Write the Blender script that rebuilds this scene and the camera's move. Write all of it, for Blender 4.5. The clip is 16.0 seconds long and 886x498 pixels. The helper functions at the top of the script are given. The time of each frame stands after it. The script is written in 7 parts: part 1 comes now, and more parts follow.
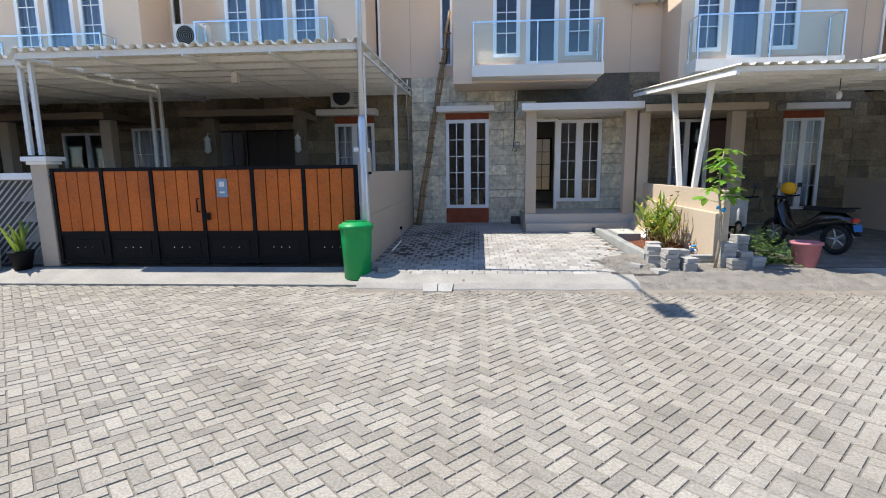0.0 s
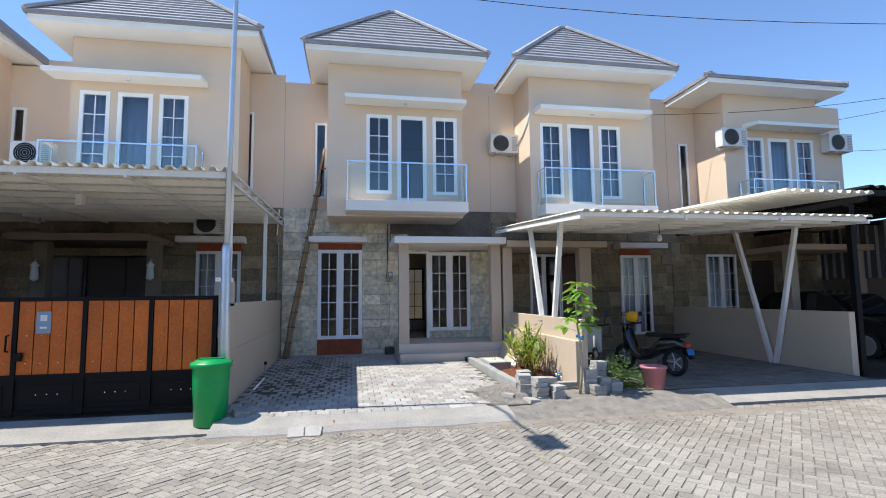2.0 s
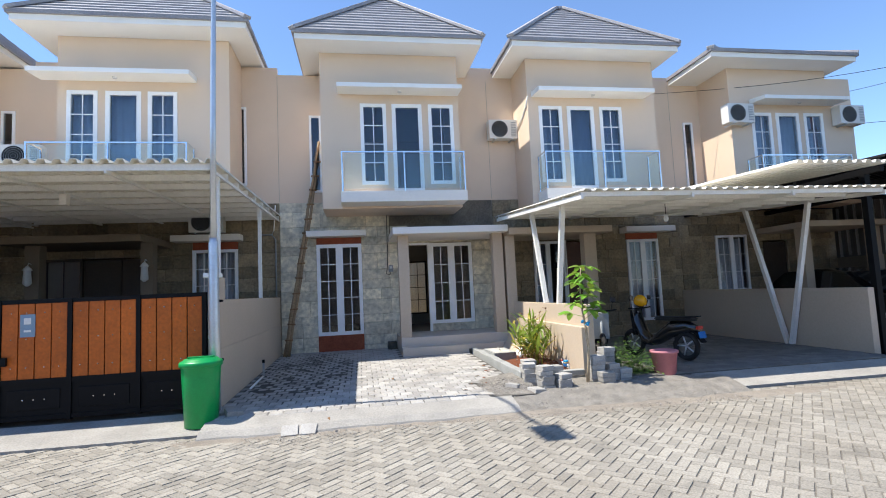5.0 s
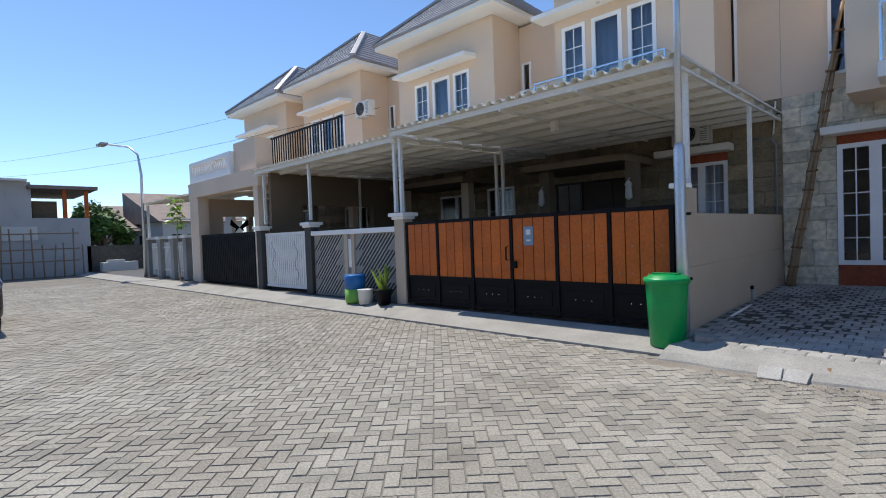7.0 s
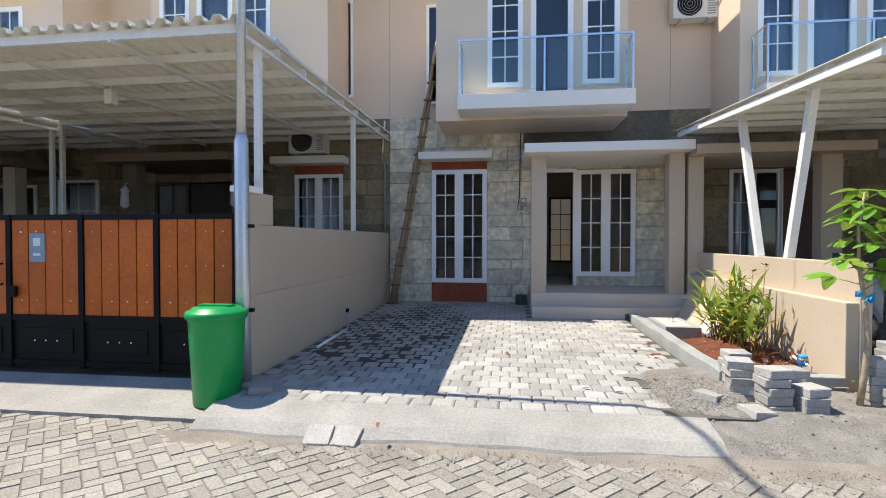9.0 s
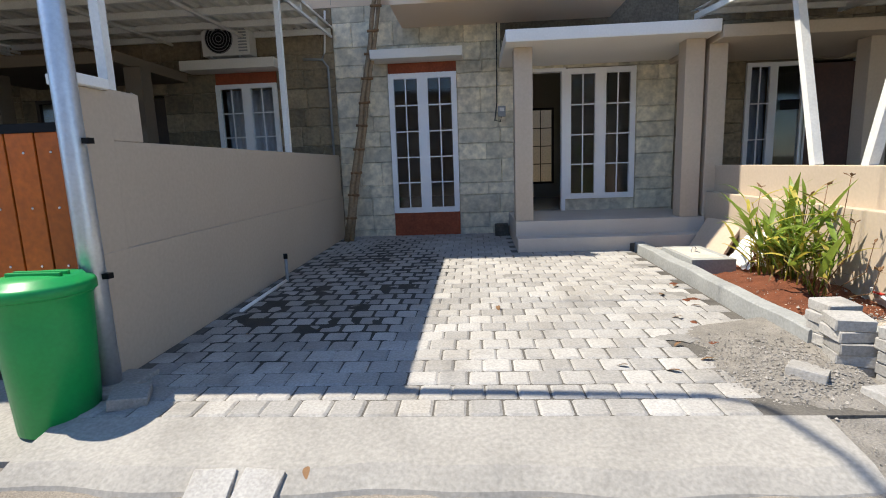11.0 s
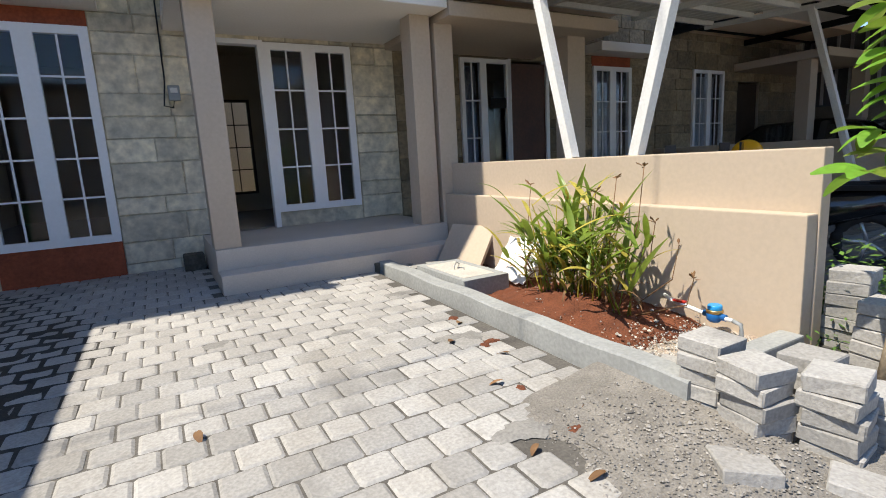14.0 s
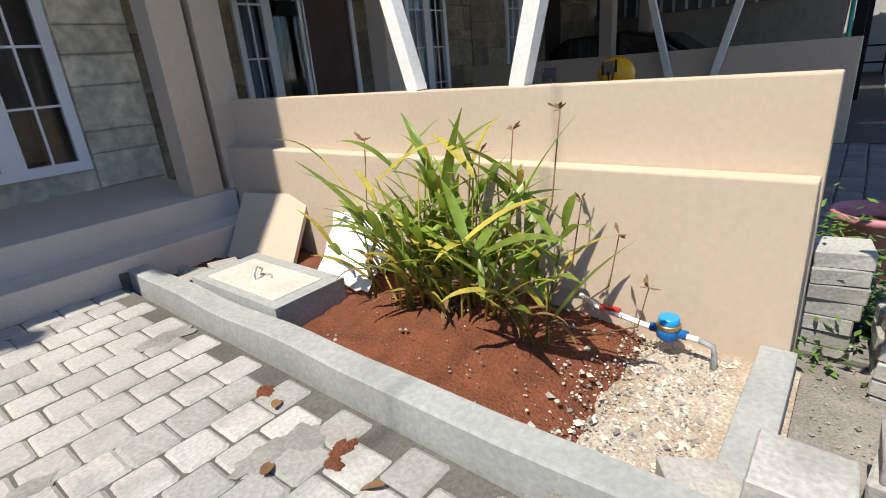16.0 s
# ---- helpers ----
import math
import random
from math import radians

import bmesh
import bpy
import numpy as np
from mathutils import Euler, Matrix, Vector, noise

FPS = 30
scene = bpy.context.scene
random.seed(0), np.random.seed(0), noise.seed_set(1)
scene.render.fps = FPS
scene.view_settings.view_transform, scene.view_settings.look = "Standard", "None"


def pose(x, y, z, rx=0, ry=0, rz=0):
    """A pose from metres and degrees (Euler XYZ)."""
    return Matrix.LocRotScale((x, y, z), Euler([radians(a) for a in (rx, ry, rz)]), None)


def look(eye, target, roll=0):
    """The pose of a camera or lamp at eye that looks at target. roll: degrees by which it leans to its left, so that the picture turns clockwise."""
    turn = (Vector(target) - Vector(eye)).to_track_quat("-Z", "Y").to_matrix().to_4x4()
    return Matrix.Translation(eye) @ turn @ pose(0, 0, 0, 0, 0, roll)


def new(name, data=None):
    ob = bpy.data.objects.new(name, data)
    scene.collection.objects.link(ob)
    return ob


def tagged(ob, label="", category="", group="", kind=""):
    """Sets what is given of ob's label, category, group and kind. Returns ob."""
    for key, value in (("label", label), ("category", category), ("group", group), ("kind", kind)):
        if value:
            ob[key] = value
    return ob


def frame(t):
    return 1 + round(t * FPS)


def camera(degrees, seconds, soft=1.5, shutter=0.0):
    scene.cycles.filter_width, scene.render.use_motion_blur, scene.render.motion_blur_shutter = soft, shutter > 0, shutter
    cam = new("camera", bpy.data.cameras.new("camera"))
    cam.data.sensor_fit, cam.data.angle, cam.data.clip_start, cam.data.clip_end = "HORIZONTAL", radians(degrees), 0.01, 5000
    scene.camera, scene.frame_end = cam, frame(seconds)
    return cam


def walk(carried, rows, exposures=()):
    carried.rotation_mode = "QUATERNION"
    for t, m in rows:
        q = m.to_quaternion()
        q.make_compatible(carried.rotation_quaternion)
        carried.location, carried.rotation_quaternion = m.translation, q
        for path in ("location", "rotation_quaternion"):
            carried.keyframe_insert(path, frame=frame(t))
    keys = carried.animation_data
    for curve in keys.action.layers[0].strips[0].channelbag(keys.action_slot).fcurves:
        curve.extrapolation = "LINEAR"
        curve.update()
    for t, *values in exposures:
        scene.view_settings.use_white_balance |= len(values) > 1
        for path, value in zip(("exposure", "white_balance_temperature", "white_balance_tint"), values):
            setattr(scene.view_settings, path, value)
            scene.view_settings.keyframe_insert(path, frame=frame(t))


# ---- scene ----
cam = camera(82.4, 16.0, soft=1.0)
PATH = [
    (0, (0.129, -0.378, 1.827), (-0.01, 1.592, 1.513), -0.7),
    (0.5, (0.088, -0.359, 1.826), (-0.033, 1.631, 1.655), -1.4),
    (1, (0.078, -0.334, 1.875), (0.019, 1.664, 1.816), -1.9),
    (1.5, (0.116, -0.272, 1.891), (0.194, 1.725, 1.948), -1.1),
    (2, (0.131, -0.24, 1.881), (0.487, 1.72, 2.062), -0.6),
    (2.5, (0.305, -0.184, 1.725), (1.088, 1.643, 1.952), -1.5),
    (3, (0.591, -0.215, 1.619), (1.784, 1.375, 1.845), -1.7),
    (3.2, (0.644, -0.185, 1.61), (1.958, 1.309, 1.813), -1.8),
    (5.3, (0.352, 0.122, 1.774), (0.344, 2.116, 1.927), -2.4),
    (5.5, (0.371, 0.16, 1.744), (0.129, 2.142, 1.874), -2.2),
    (6, (0.429, 0.343, 1.669), (-0.342, 2.187, 1.732), -2.6),
    (6.5, (0.544, 0.625, 1.622), (-0.643, 2.234, 1.615), -2.7),
    (7, (0.636, 0.988, 1.599), (-0.756, 2.423, 1.546), -2.1),
    (7.5, (0.624, 1.441, 1.618), (-0.837, 2.805, 1.57), -1.3),
    (8, (0.736, 1.981, 1.62), (-0.41, 3.62, 1.592), -2.1),
    (8.5, (0.866, 2.596, 1.631), (0.242, 4.496, 1.629), -0.6),
    (9, (0.935, 3.161, 1.622), (0.673, 5.143, 1.588), -0.0),
    (9.5, (0.981, 3.666, 1.576), (0.797, 5.655, 1.486), -0.7),
    (9.7, (0.977, 3.86, 1.576), (0.816, 5.85, 1.454), -0.9),
    (11.8, (0.599, 5.471, 1.485), (0.468, 7.424, 1.075), -2.2),
    (12, (0.603, 5.597, 1.473), (0.461, 7.547, 1.055), -2.4),
    (12.5, (0.534, 5.933, 1.473), (0.445, 7.892, 1.078), -2.6),
    (13, (0.472, 6.256, 1.51), (0.577, 8.227, 1.189), -3.1),
    (13.5, (0.644, 6.627, 1.448), (1.176, 8.529, 1.13), -3.1),
    (14, (0.887, 6.981, 1.449), (1.838, 8.706, 1.105), -3.2),
    (14.5, (1.121, 7.381, 1.433), (2.391, 8.863, 0.998), -2.5),
    (15, (1.461, 7.774, 1.379), (2.844, 9.118, 0.847), -3.2),
    (15.5, (1.744, 8.136, 1.464), (3.163, 9.4, 0.839), -3.6),
    (16, (1.855, 8.414, 1.546), (3.29, 9.627, 0.862), -5.0),
]
EXPOSURES = [(0, 0.81, 6620, 10), (2.5, 0.76, 6470, 10), (5.5, 0.92, 6620, 10), (6.5, 0.35, 6520, 10), (7.6, 0.29, 6470, 10), (8.5, 0.74, 6670, 10), (9.2, 0.87, 6880, 10), (12, 0.8, 6980, 10), (12.9, 0.77, 6980, 10), (13.5, 0.63, 6930, 10), (14.2, 0.71, 6830, 10), (16, 0.68, 6780, 10)]
walk(cam, [(t, look(eye, target, roll)) for t, eye, target, roll in PATH], EXPOSURES)

# ---- light ----
SUN_TO = Vector((1.97, -0.11, -3.68)).normalized()
world = bpy.data.worlds.new("sky")
scene.world = world
world.use_nodes = True
wn = world.node_tree.nodes
sky = wn.new("ShaderNodeTexSky")
sky.sky_type = "NISHITA"
sky.sun_disc = False
sky.sun_elevation = radians(62)
sky.sun_rotation = radians(270)
sky.air_density, sky.dust_density, sky.ozone_density = 1.0, 0.0, 6.0
sky.altitude = 1500
world.node_tree.links.new(sky.outputs[0], wn["Background"].inputs[0])
wn["Background"].inputs[1].default_value = 0.155
sun_data = bpy.data.lights.new("sun", "SUN")
sun_data.energy, sun_data.angle, sun_data.color = 4.15, radians(0.53), (1.0, 0.95, 0.86)
sun = new("sun", sun_data)
sun.matrix_basis = look((0, 0, 30), Vector((0, 0, 30)) + SUN_TO)

# ---- materials ----
def mat(name, col, rough=0.8, metal=0.0, var=0.12, scale=1.5, fine=40.0, bump=0.15, dist=0.01, spec=0.4, rnd=0.0, tint=None, stain=0.0, island=False, coat=0.0):
    """A surface with broad stains, fine grain, relief and piece-to-piece variation."""
    m = bpy.data.materials.new(name)
    m.use_nodes = True
    n, l = m.node_tree.nodes, m.node_tree.links
    b = n["Principled BSDF"]
    b.inputs["Roughness"].default_value = rough
    b.inputs["Metallic"].default_value = metal
    b.inputs["Specular IOR Level"].default_value = spec
    b.inputs["Coat Weight"].default_value = coat
    geo = n.new("ShaderNodeNewGeometry")
    big = n.new("ShaderNodeTexNoise")
    big.inputs["Scale"].default_value, big.inputs["Detail"].default_value = scale, 6
    small = n.new("ShaderNodeTexNoise")
    small.inputs["Scale"].default_value, small.inputs["Detail"].default_value = fine, 4
    for q in (big, small):
        l.new(geo.outputs["Position"], q.inputs["Vector"])
    t = tint or [c * 0.55 for c in col]
    ramp = n.new("ShaderNodeMapRange")
    ramp.inputs[1].default_value, ramp.inputs[2].default_value = 0.35, 0.7
    ramp.inputs[3].default_value, ramp.inputs[4].default_value = 0.0, var * 2
    l.new(big.outputs[0], ramp.inputs[0])
    m1 = n.new("ShaderNodeMixRGB")
    m1.inputs[1].default_value, m1.inputs[2].default_value = (*col, 1), (*t, 1)
    l.new(ramp.outputs[0], m1.inputs[0])
    r2 = n.new("ShaderNodeMapRange")
    r2.inputs[1].default_value, r2.inputs[2].default_value = 0.3, 0.7
    r2.inputs[3].default_value, r2.inputs[4].default_value = 1 - var * 0.7, 1 + var * 0.5
    l.new(small.outputs[0], r2.inputs[0])
    m2 = n.new("ShaderNodeMixRGB")
    m2.blend_type = "MULTIPLY"
    m2.inputs[0].default_value = 1
    l.new(m1.outputs[0], m2.inputs[1])
    l.new(r2.outputs[0], m2.inputs[2])
    out = m2
    if rnd:
        r3 = n.new("ShaderNodeMapRange")
        r3.inputs[3].default_value, r3.inputs[4].default_value = 1 - rnd, 1 + rnd * 0.6
        if island:
            l.new(geo.outputs["Random Per Island"], r3.inputs[0])
        else:
            l.new(n.new("ShaderNodeObjectInfo").outputs["Random"], r3.inputs[0])
        m3 = n.new("ShaderNodeMixRGB")
        m3.blend_type = "MULTIPLY"
        m3.inputs[0].default_value = 1
        l.new(m2.outputs[0], m3.inputs[1])
        l.new(r3.outputs[0], m3.inputs[2])
        out = m3
    if stain:
        sn = n.new("ShaderNodeTexNoise")
        sn.inputs["Scale"].default_value, sn.inputs["Detail"].default_value = 2.3, 8
        l.new(geo.outputs["Position"], sn.inputs["Vector"])
        r4 = n.new("ShaderNodeMapRange")
        r4.inputs[1].default_value, r4.inputs[2].default_value = 0.56, 0.66
        r4.inputs[4].default_value = stain
        l.new(sn.outputs[0], r4.inputs[0])
        m4 = n.new("ShaderNodeMixRGB")
        m4.inputs[2].default_value = (*[c * 0.35 for c in col], 1)
        l.new(out.outputs[0], m4.inputs[1])
        l.new(r4.outputs[0], m4.inputs[0])
        out = m4
    l.new(out.outputs[0], b.inputs["Base Color"])
    if bump:
        bp = n.new("ShaderNodeBump")
        bp.inputs["Strength"].default_value, bp.inputs["Distance"].default_value = bump, dist
        l.new(small.outputs[0], bp.inputs["Height"])
        l.new(bp.outputs[0], b.inputs["Normal"])
    return m


def glass_mat(name, tint=(1, 1, 1), rough=0.0):
    m = bpy.data.materials.new(name)
    m.use_nodes = True
    b = m.node_tree.nodes["Principled BSDF"]
    b.inputs["Base Color"].default_value = (*tint, 1)
    b.inputs["Roughness"].default_value = rough
    b.inputs["Transmission Weight"].default_value = 1.0
    b.inputs["IOR"].default_value = 1.45
    return m


PLASTER = mat("beige_plaster", (0.75, 0.595, 0.455), 0.9, var=0.07, scale=0.8, fine=60, bump=0.12, dist=0.004)
PLASTER2 = mat("beige_wall_paint", (0.54, 0.44, 0.335), 0.75, var=0.07, scale=0.9, fine=30, bump=0.08, dist=0.004)
WHITE = mat("white_paint", (0.88, 0.87, 0.84), 0.6, var=0.05, scale=1.2, fine=50, bump=0.04, dist=0.003)
SOFFIT = mat("cream_soffit_paint", (0.84, 0.79, 0.72), 0.7, var=0.06, scale=1.0, fine=40, bump=0.04, dist=0.003)
PVC = mat("white_window_frame", (0.9, 0.9, 0.9), 0.35, var=0.03, scale=2, fine=30, bump=0.02, dist=0.002)
STONE = mat("yellow_grey_sandstone", (0.84, 0.75, 0.57), 0.92, var=0.38, scale=3.4, fine=11, bump=0.55, dist=0.016, rnd=0.24, tint=(0.50, 0.48, 0.40), stain=0.25)
# Beige paint darkened to brown, with the carport shade painted in.
SHADEP = mat("shaded_wall_paint", (0.20, 0.15, 0.105), 0.8, var=0.1, scale=1.2, fine=40, bump=0.08, dist=0.004)
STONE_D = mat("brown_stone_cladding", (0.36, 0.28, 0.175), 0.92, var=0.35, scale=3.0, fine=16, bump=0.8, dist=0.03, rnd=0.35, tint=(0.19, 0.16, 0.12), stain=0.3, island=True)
DARKSTONE = mat("dark_stone", (0.12, 0.11, 0.09), 0.9, var=0.4, scale=8, fine=30, bump=0.7, dist=0.03)
MORTAR = mat("grey_mortar", (0.46, 0.41, 0.32), 0.95, var=0.2, scale=3, fine=60, bump=0.3)
TERRA = mat("terracotta_paint", (0.36, 0.085, 0.035), 0.7, var=0.3, scale=5, fine=30, bump=0.2, dist=0.005)
TILE = mat("grey_roof_tile", (0.34, 0.33, 0.34), 0.45, var=0.25, scale=2, fine=25, bump=0.3, dist=0.01, rnd=0.2, island=True)
ROADP = mat("road_paver", (0.33, 0.308, 0.265), 0.92, var=0.40, scale=0.7, fine=55, bump=0.6, dist=0.006, rnd=0.2, island=True, tint=(0.25, 0.225, 0.185), stain=0.28)
ROADJ = mat("sandy_joint", (0.22, 0.20, 0.17), 0.97, var=0.4, scale=1.4, fine=50, bump=0.5)
PAVER = mat("grey_paver", (0.40, 0.39, 0.37), 0.9, var=0.28, scale=2.2, fine=60, bump=0.6, dist=0.006, rnd=0.24, tint=(0.28, 0.255, 0.215), stain=0.35)
PAVER_J = mat("grey_paver_joined", (0.40, 0.385, 0.36), 0.9, var=0.22, scale=2.2, fine=60, bump=0.5, dist=0.005, rnd=0.16, tint=(0.29, 0.275, 0.25), stain=0.35, island=True)
SAND = mat("joint_sand", (0.13, 0.12, 0.105), 0.95, var=0.35, scale=3, fine=60, bump=0.4)
MUD = mat("wet_mud", (0.045, 0.042, 0.036), 0.7, var=0.4, scale=5, fine=50, bump=0.5, dist=0.006)
GRIT = mat("sandy_grit", (0.30, 0.265, 0.22), 0.97, var=0.4, scale=2.5, fine=110, bump=0.9, dist=0.01, tint=(0.20, 0.175, 0.145))
BARE = mat("bare_dark_render", (0.19, 0.165, 0.13), 0.95, var=0.4, scale=2.5, fine=30, bump=0.5, dist=0.01)
JOINT_D = mat("dark_joint_sand", (0.10, 0.095, 0.085), 0.9, var=0.3, scale=3, fine=60, bump=0.4)
CONCRETE = mat("raw_concrete", (0.35, 0.335, 0.305), 0.93, var=0.25, scale=1.6, fine=45, bump=0.4, dist=0.006, stain=0.15)
CEMENT = mat("grey_cement_curb", (0.34, 0.35, 0.34), 0.9, var=0.2, scale=3, fine=40, bump=0.35, dist=0.005, stain=0.1)
RUBBLE = mat("pale_mortar_rubble", (0.47, 0.41, 0.34), 0.97, var=0.4, scale=7, fine=70, bump=0.9, dist=0.015, tint=(0.34, 0.25, 0.18))
WETCEM = mat("dull_cement_splash", (0.27, 0.26, 0.24), 0.93, var=0.3, scale=6, fine=60, bump=0.4, dist=0.004)
GRAVEL = mat("grey_gravel", (0.27, 0.25, 0.22), 0.97, var=0.35, scale=6, fine=90, bump=0.9, dist=0.012)
CRUMB = mat("pale_mortar_crumb", (0.56, 0.51, 0.44), 0.95, var=0.25, scale=9, fine=60, bump=0.4, rnd=0.45, island=True)
LIDC = mat("pale_cement_lid", (0.56, 0.52, 0.46), 0.93, var=0.2, scale=3, fine=45, bump=0.3, dist=0.004, stain=0.15)
PLUM = mat("plum_car_paint", (0.012, 0.006, 0.022), 0.2, var=0.05, scale=3, fine=30, bump=0.0, coat=0.8)
PEBBLE = mat("gravel_stone", (0.36, 0.335, 0.30), 0.95, var=0.3, scale=9, fine=80, bump=0.4, rnd=0.5, island=True)
SOIL = mat("red_soil", (0.20, 0.065, 0.03), 0.97, var=0.35, scale=7, fine=70, bump=1.0, dist=0.02)
WOOD = mat("orange_stained_wood", (0.56, 0.125, 0.012), 0.5, var=0.25, scale=2.5, fine=22, bump=0.15, dist=0.003, rnd=0.14)
BLACK = mat("black_steel_paint", (0.007, 0.007, 0.008), 0.55, spec=0.15, var=0.2, scale=3, fine=40, bump=0.06, dist=0.002)
STEELW = mat("white_steel_paint", (0.84, 0.83, 0.79), 0.5, var=0.1, scale=3, fine=40, bump=0.06, dist=0.002, stain=0.08)
SHEET = mat("cream_corrugated_sheet", (0.82, 0.79, 0.71), 0.55, var=0.1, scale=1.2, fine=30, bump=0.05, dist=0.003, stain=0.08)
GALV = mat("galvanised_steel", (0.62, 0.64, 0.66), 0.38, metal=0.7, var=0.12, scale=4, fine=40, bump=0.08, dist=0.002)
BRASS = mat("dull_brass", (0.55, 0.38, 0.16), 0.4, metal=0.9, var=0.15, scale=6, fine=40, bump=0.05, dist=0.002)
CHROME = mat("stainless_steel", (0.72, 0.74, 0.75), 0.2, metal=1.0, var=0.05, scale=4, fine=40, bump=0.0)
GREEN = mat("green_plastic", (0.0, 0.30, 0.075), 0.38, var=0.1, scale=4, fine=40, bump=0.05, dist=0.002)
BLUEP = mat("blue_plastic", (0.01, 0.14, 0.42), 0.4, var=0.15, scale=5, fine=40, bump=0.05, dist=0.002)
CYAN = mat("bright_blue_plastic", (0.02, 0.30, 0.65), 0.35, var=0.1, scale=6, fine=50, bump=0.03, dist=0.002)
LIME = mat("lime_plastic", (0.18, 0.42, 0.06), 0.45, var=0.15, scale=5, fine=40, bump=0.05, dist=0.002)
PINK = mat("faded_pink_plastic", (0.52, 0.20, 0.23), 0.55, var=0.12, scale=5, fine=40, bump=0.06, dist=0.002)
REDP = mat("red_plastic", (0.50, 0.03, 0.02), 0.4, var=0.1, scale=5, fine=40, bump=0.03, dist=0.002)
YELLOW = mat("yellow_gloss_plastic", (0.75, 0.36, 0.01), 0.25, var=0.08, scale=6, fine=40, bump=0.0)
RUBBER = mat("black_rubber", (0.02, 0.02, 0.021), 0.8, var=0.2, scale=6, fine=60, bump=0.2, dist=0.003)
BAMBOO = mat("weathered_bamboo", (0.34, 0.235, 0.14), 0.7, var=0.35, scale=6, fine=30, bump=0.3, dist=0.004)
BARK = mat("grey_brown_bark", (0.24, 0.18, 0.12), 0.9, var=0.35, scale=8, fine=40, bump=0.7, dist=0.01)
STEM = mat("pale_sapling_bark", (0.44, 0.35, 0.24), 0.85, var=0.3, scale=9, fine=45, bump=0.5, dist=0.006)
LEAF = mat("green_leaf", (0.22, 0.32, 0.05), 0.36, var=0.3, scale=5, fine=30, bump=0.1, dist=0.003, rnd=0.35, tint=(0.16, 0.22, 0.04))
LEAFY = mat("yellow_leaf", (0.52, 0.44, 0.08), 0.55, var=0.3, scale=7, fine=30, bump=0.1, dist=0.003, rnd=0.3)
# Floor colour kept near black to carry the shade under the carports.
FLOORD = mat("shaded_forecourt_tile", (0.055, 0.05, 0.045), 0.5, var=0.2, scale=2, fine=30, bump=0.1)
# Darker copy of the grey paver: carport shade is put into the colour.
PAVER_D = mat("shaded_grey_paver", (0.20, 0.19, 0.175), 0.85, var=0.25, scale=2.2, fine=60, bump=0.5, dist=0.005, rnd=0.2, island=True)
LEAFB = mat("dry_brown_leaf", (0.24, 0.13, 0.06), 0.8, var=0.3, scale=9, fine=30, bump=0.2, dist=0.003, rnd=0.3)
TREELEAF = mat("tree_foliage", (0.10, 0.20, 0.035), 0.55, var=0.3, scale=1.0, fine=20, bump=0.1, dist=0.01, rnd=0.45, island=True)
BRIGHTLEAF = mat("light_green_leaf", (0.16, 0.36, 0.04), 0.45, var=0.25, scale=6, fine=30, bump=0.1, dist=0.003, rnd=0.25)
CURTAIN = mat("white_curtain", (0.66, 0.68, 0.72), 0.9, var=0.1, scale=3, fine=60, bump=0.1, dist=0.002)
CURTAINB = mat("grey_blue_curtain", (0.40, 0.44, 0.52), 0.9, var=0.1, scale=3, fine=60, bump=0.1, dist=0.002)
DOORRED = mat("dark_red_wood", (0.085, 0.028, 0.016), 0.5, var=0.25, scale=3, fine=20, bump=0.1, dist=0.003)
DARKWOOD = mat("dark_brown_wood", (0.05, 0.03, 0.02), 0.5, var=0.25, scale=3, fine=20, bump=0.1, dist=0.003)
ROOMWALL = mat("room_wall_paint", (0.46, 0.40, 0.30), 0.9, var=0.05, scale=1, fine=40, bump=0.03)
FLOORT = mat("glossy_floor_tile", (0.42, 0.38, 0.33), 0.2, var=0.1, scale=1.5, fine=20, bump=0.0)
STEPT = mat("beige_step_tile", (0.58, 0.52, 0.45), 0.7, var=0.1, scale=2, fine=60, bump=0.1, dist=0.003)
CHEV_D = mat("dark_chevron_tile", (0.07, 0.066, 0.06), 0.7, var=0.2, scale=4, fine=40, bump=0.2, rnd=0.2)
CHEV_L = mat("pale_chevron_strip", (0.48, 0.45, 0.41), 0.7, var=0.2, scale=4, fine=40, bump=0.2, rnd=0.2)
CARPAINT = mat("black_car_paint", (0.010, 0.011, 0.013), 0.2, var=0.05, scale=3, fine=30, bump=0.0, coat=0.8)
def thin(m, col, share):
    """Lets part of the light through a thin sheet or leaf."""
    nt = m.node_tree
    through_light = nt.nodes.new("ShaderNodeBsdfTranslucent")
    through_light.inputs[0].default_value = (*col, 1)
    blend = nt.nodes.new("ShaderNodeMixShader")
    blend.inputs[0].default_value = share
    nt.links.new(nt.nodes["Principled BSDF"].outputs[0], blend.inputs[1])
    nt.links.new(through_light.outputs[0], blend.inputs[2])
    nt.links.new(blend.outputs[0], nt.nodes["Material Output"].inputs[0])


thin(SHEET, (0.80, 0.76, 0.66), 0.12)
thin(LEAF, (0.30, 0.42, 0.06), 0.3)
thin(LEAFY, (0.60, 0.50, 0.08), 0.3)
thin(BRIGHTLEAF, (0.30, 0.52, 0.06), 0.3)
GLASS = glass_mat("window_glass", (0.85, 0.9, 0.94))
GLASS.node_tree.nodes["Principled BSDF"].inputs["IOR"].default_value = 1.32
RAILGLASS = glass_mat("rail_glass", (0.86, 0.95, 0.95))
SKYGLASS = glass_mat("reflective_window_glass", (0.5, 0.6, 0.7))
SKYGLASS.node_tree.nodes["Principled BSDF"].inputs["IOR"].default_value = 1.6
RENDER_G = mat("grey_cement_render", (0.27, 0.235, 0.18), 0.95, var=0.25, scale=1.3, fine=40, bump=0.3, dist=0.006, stain=0.2)
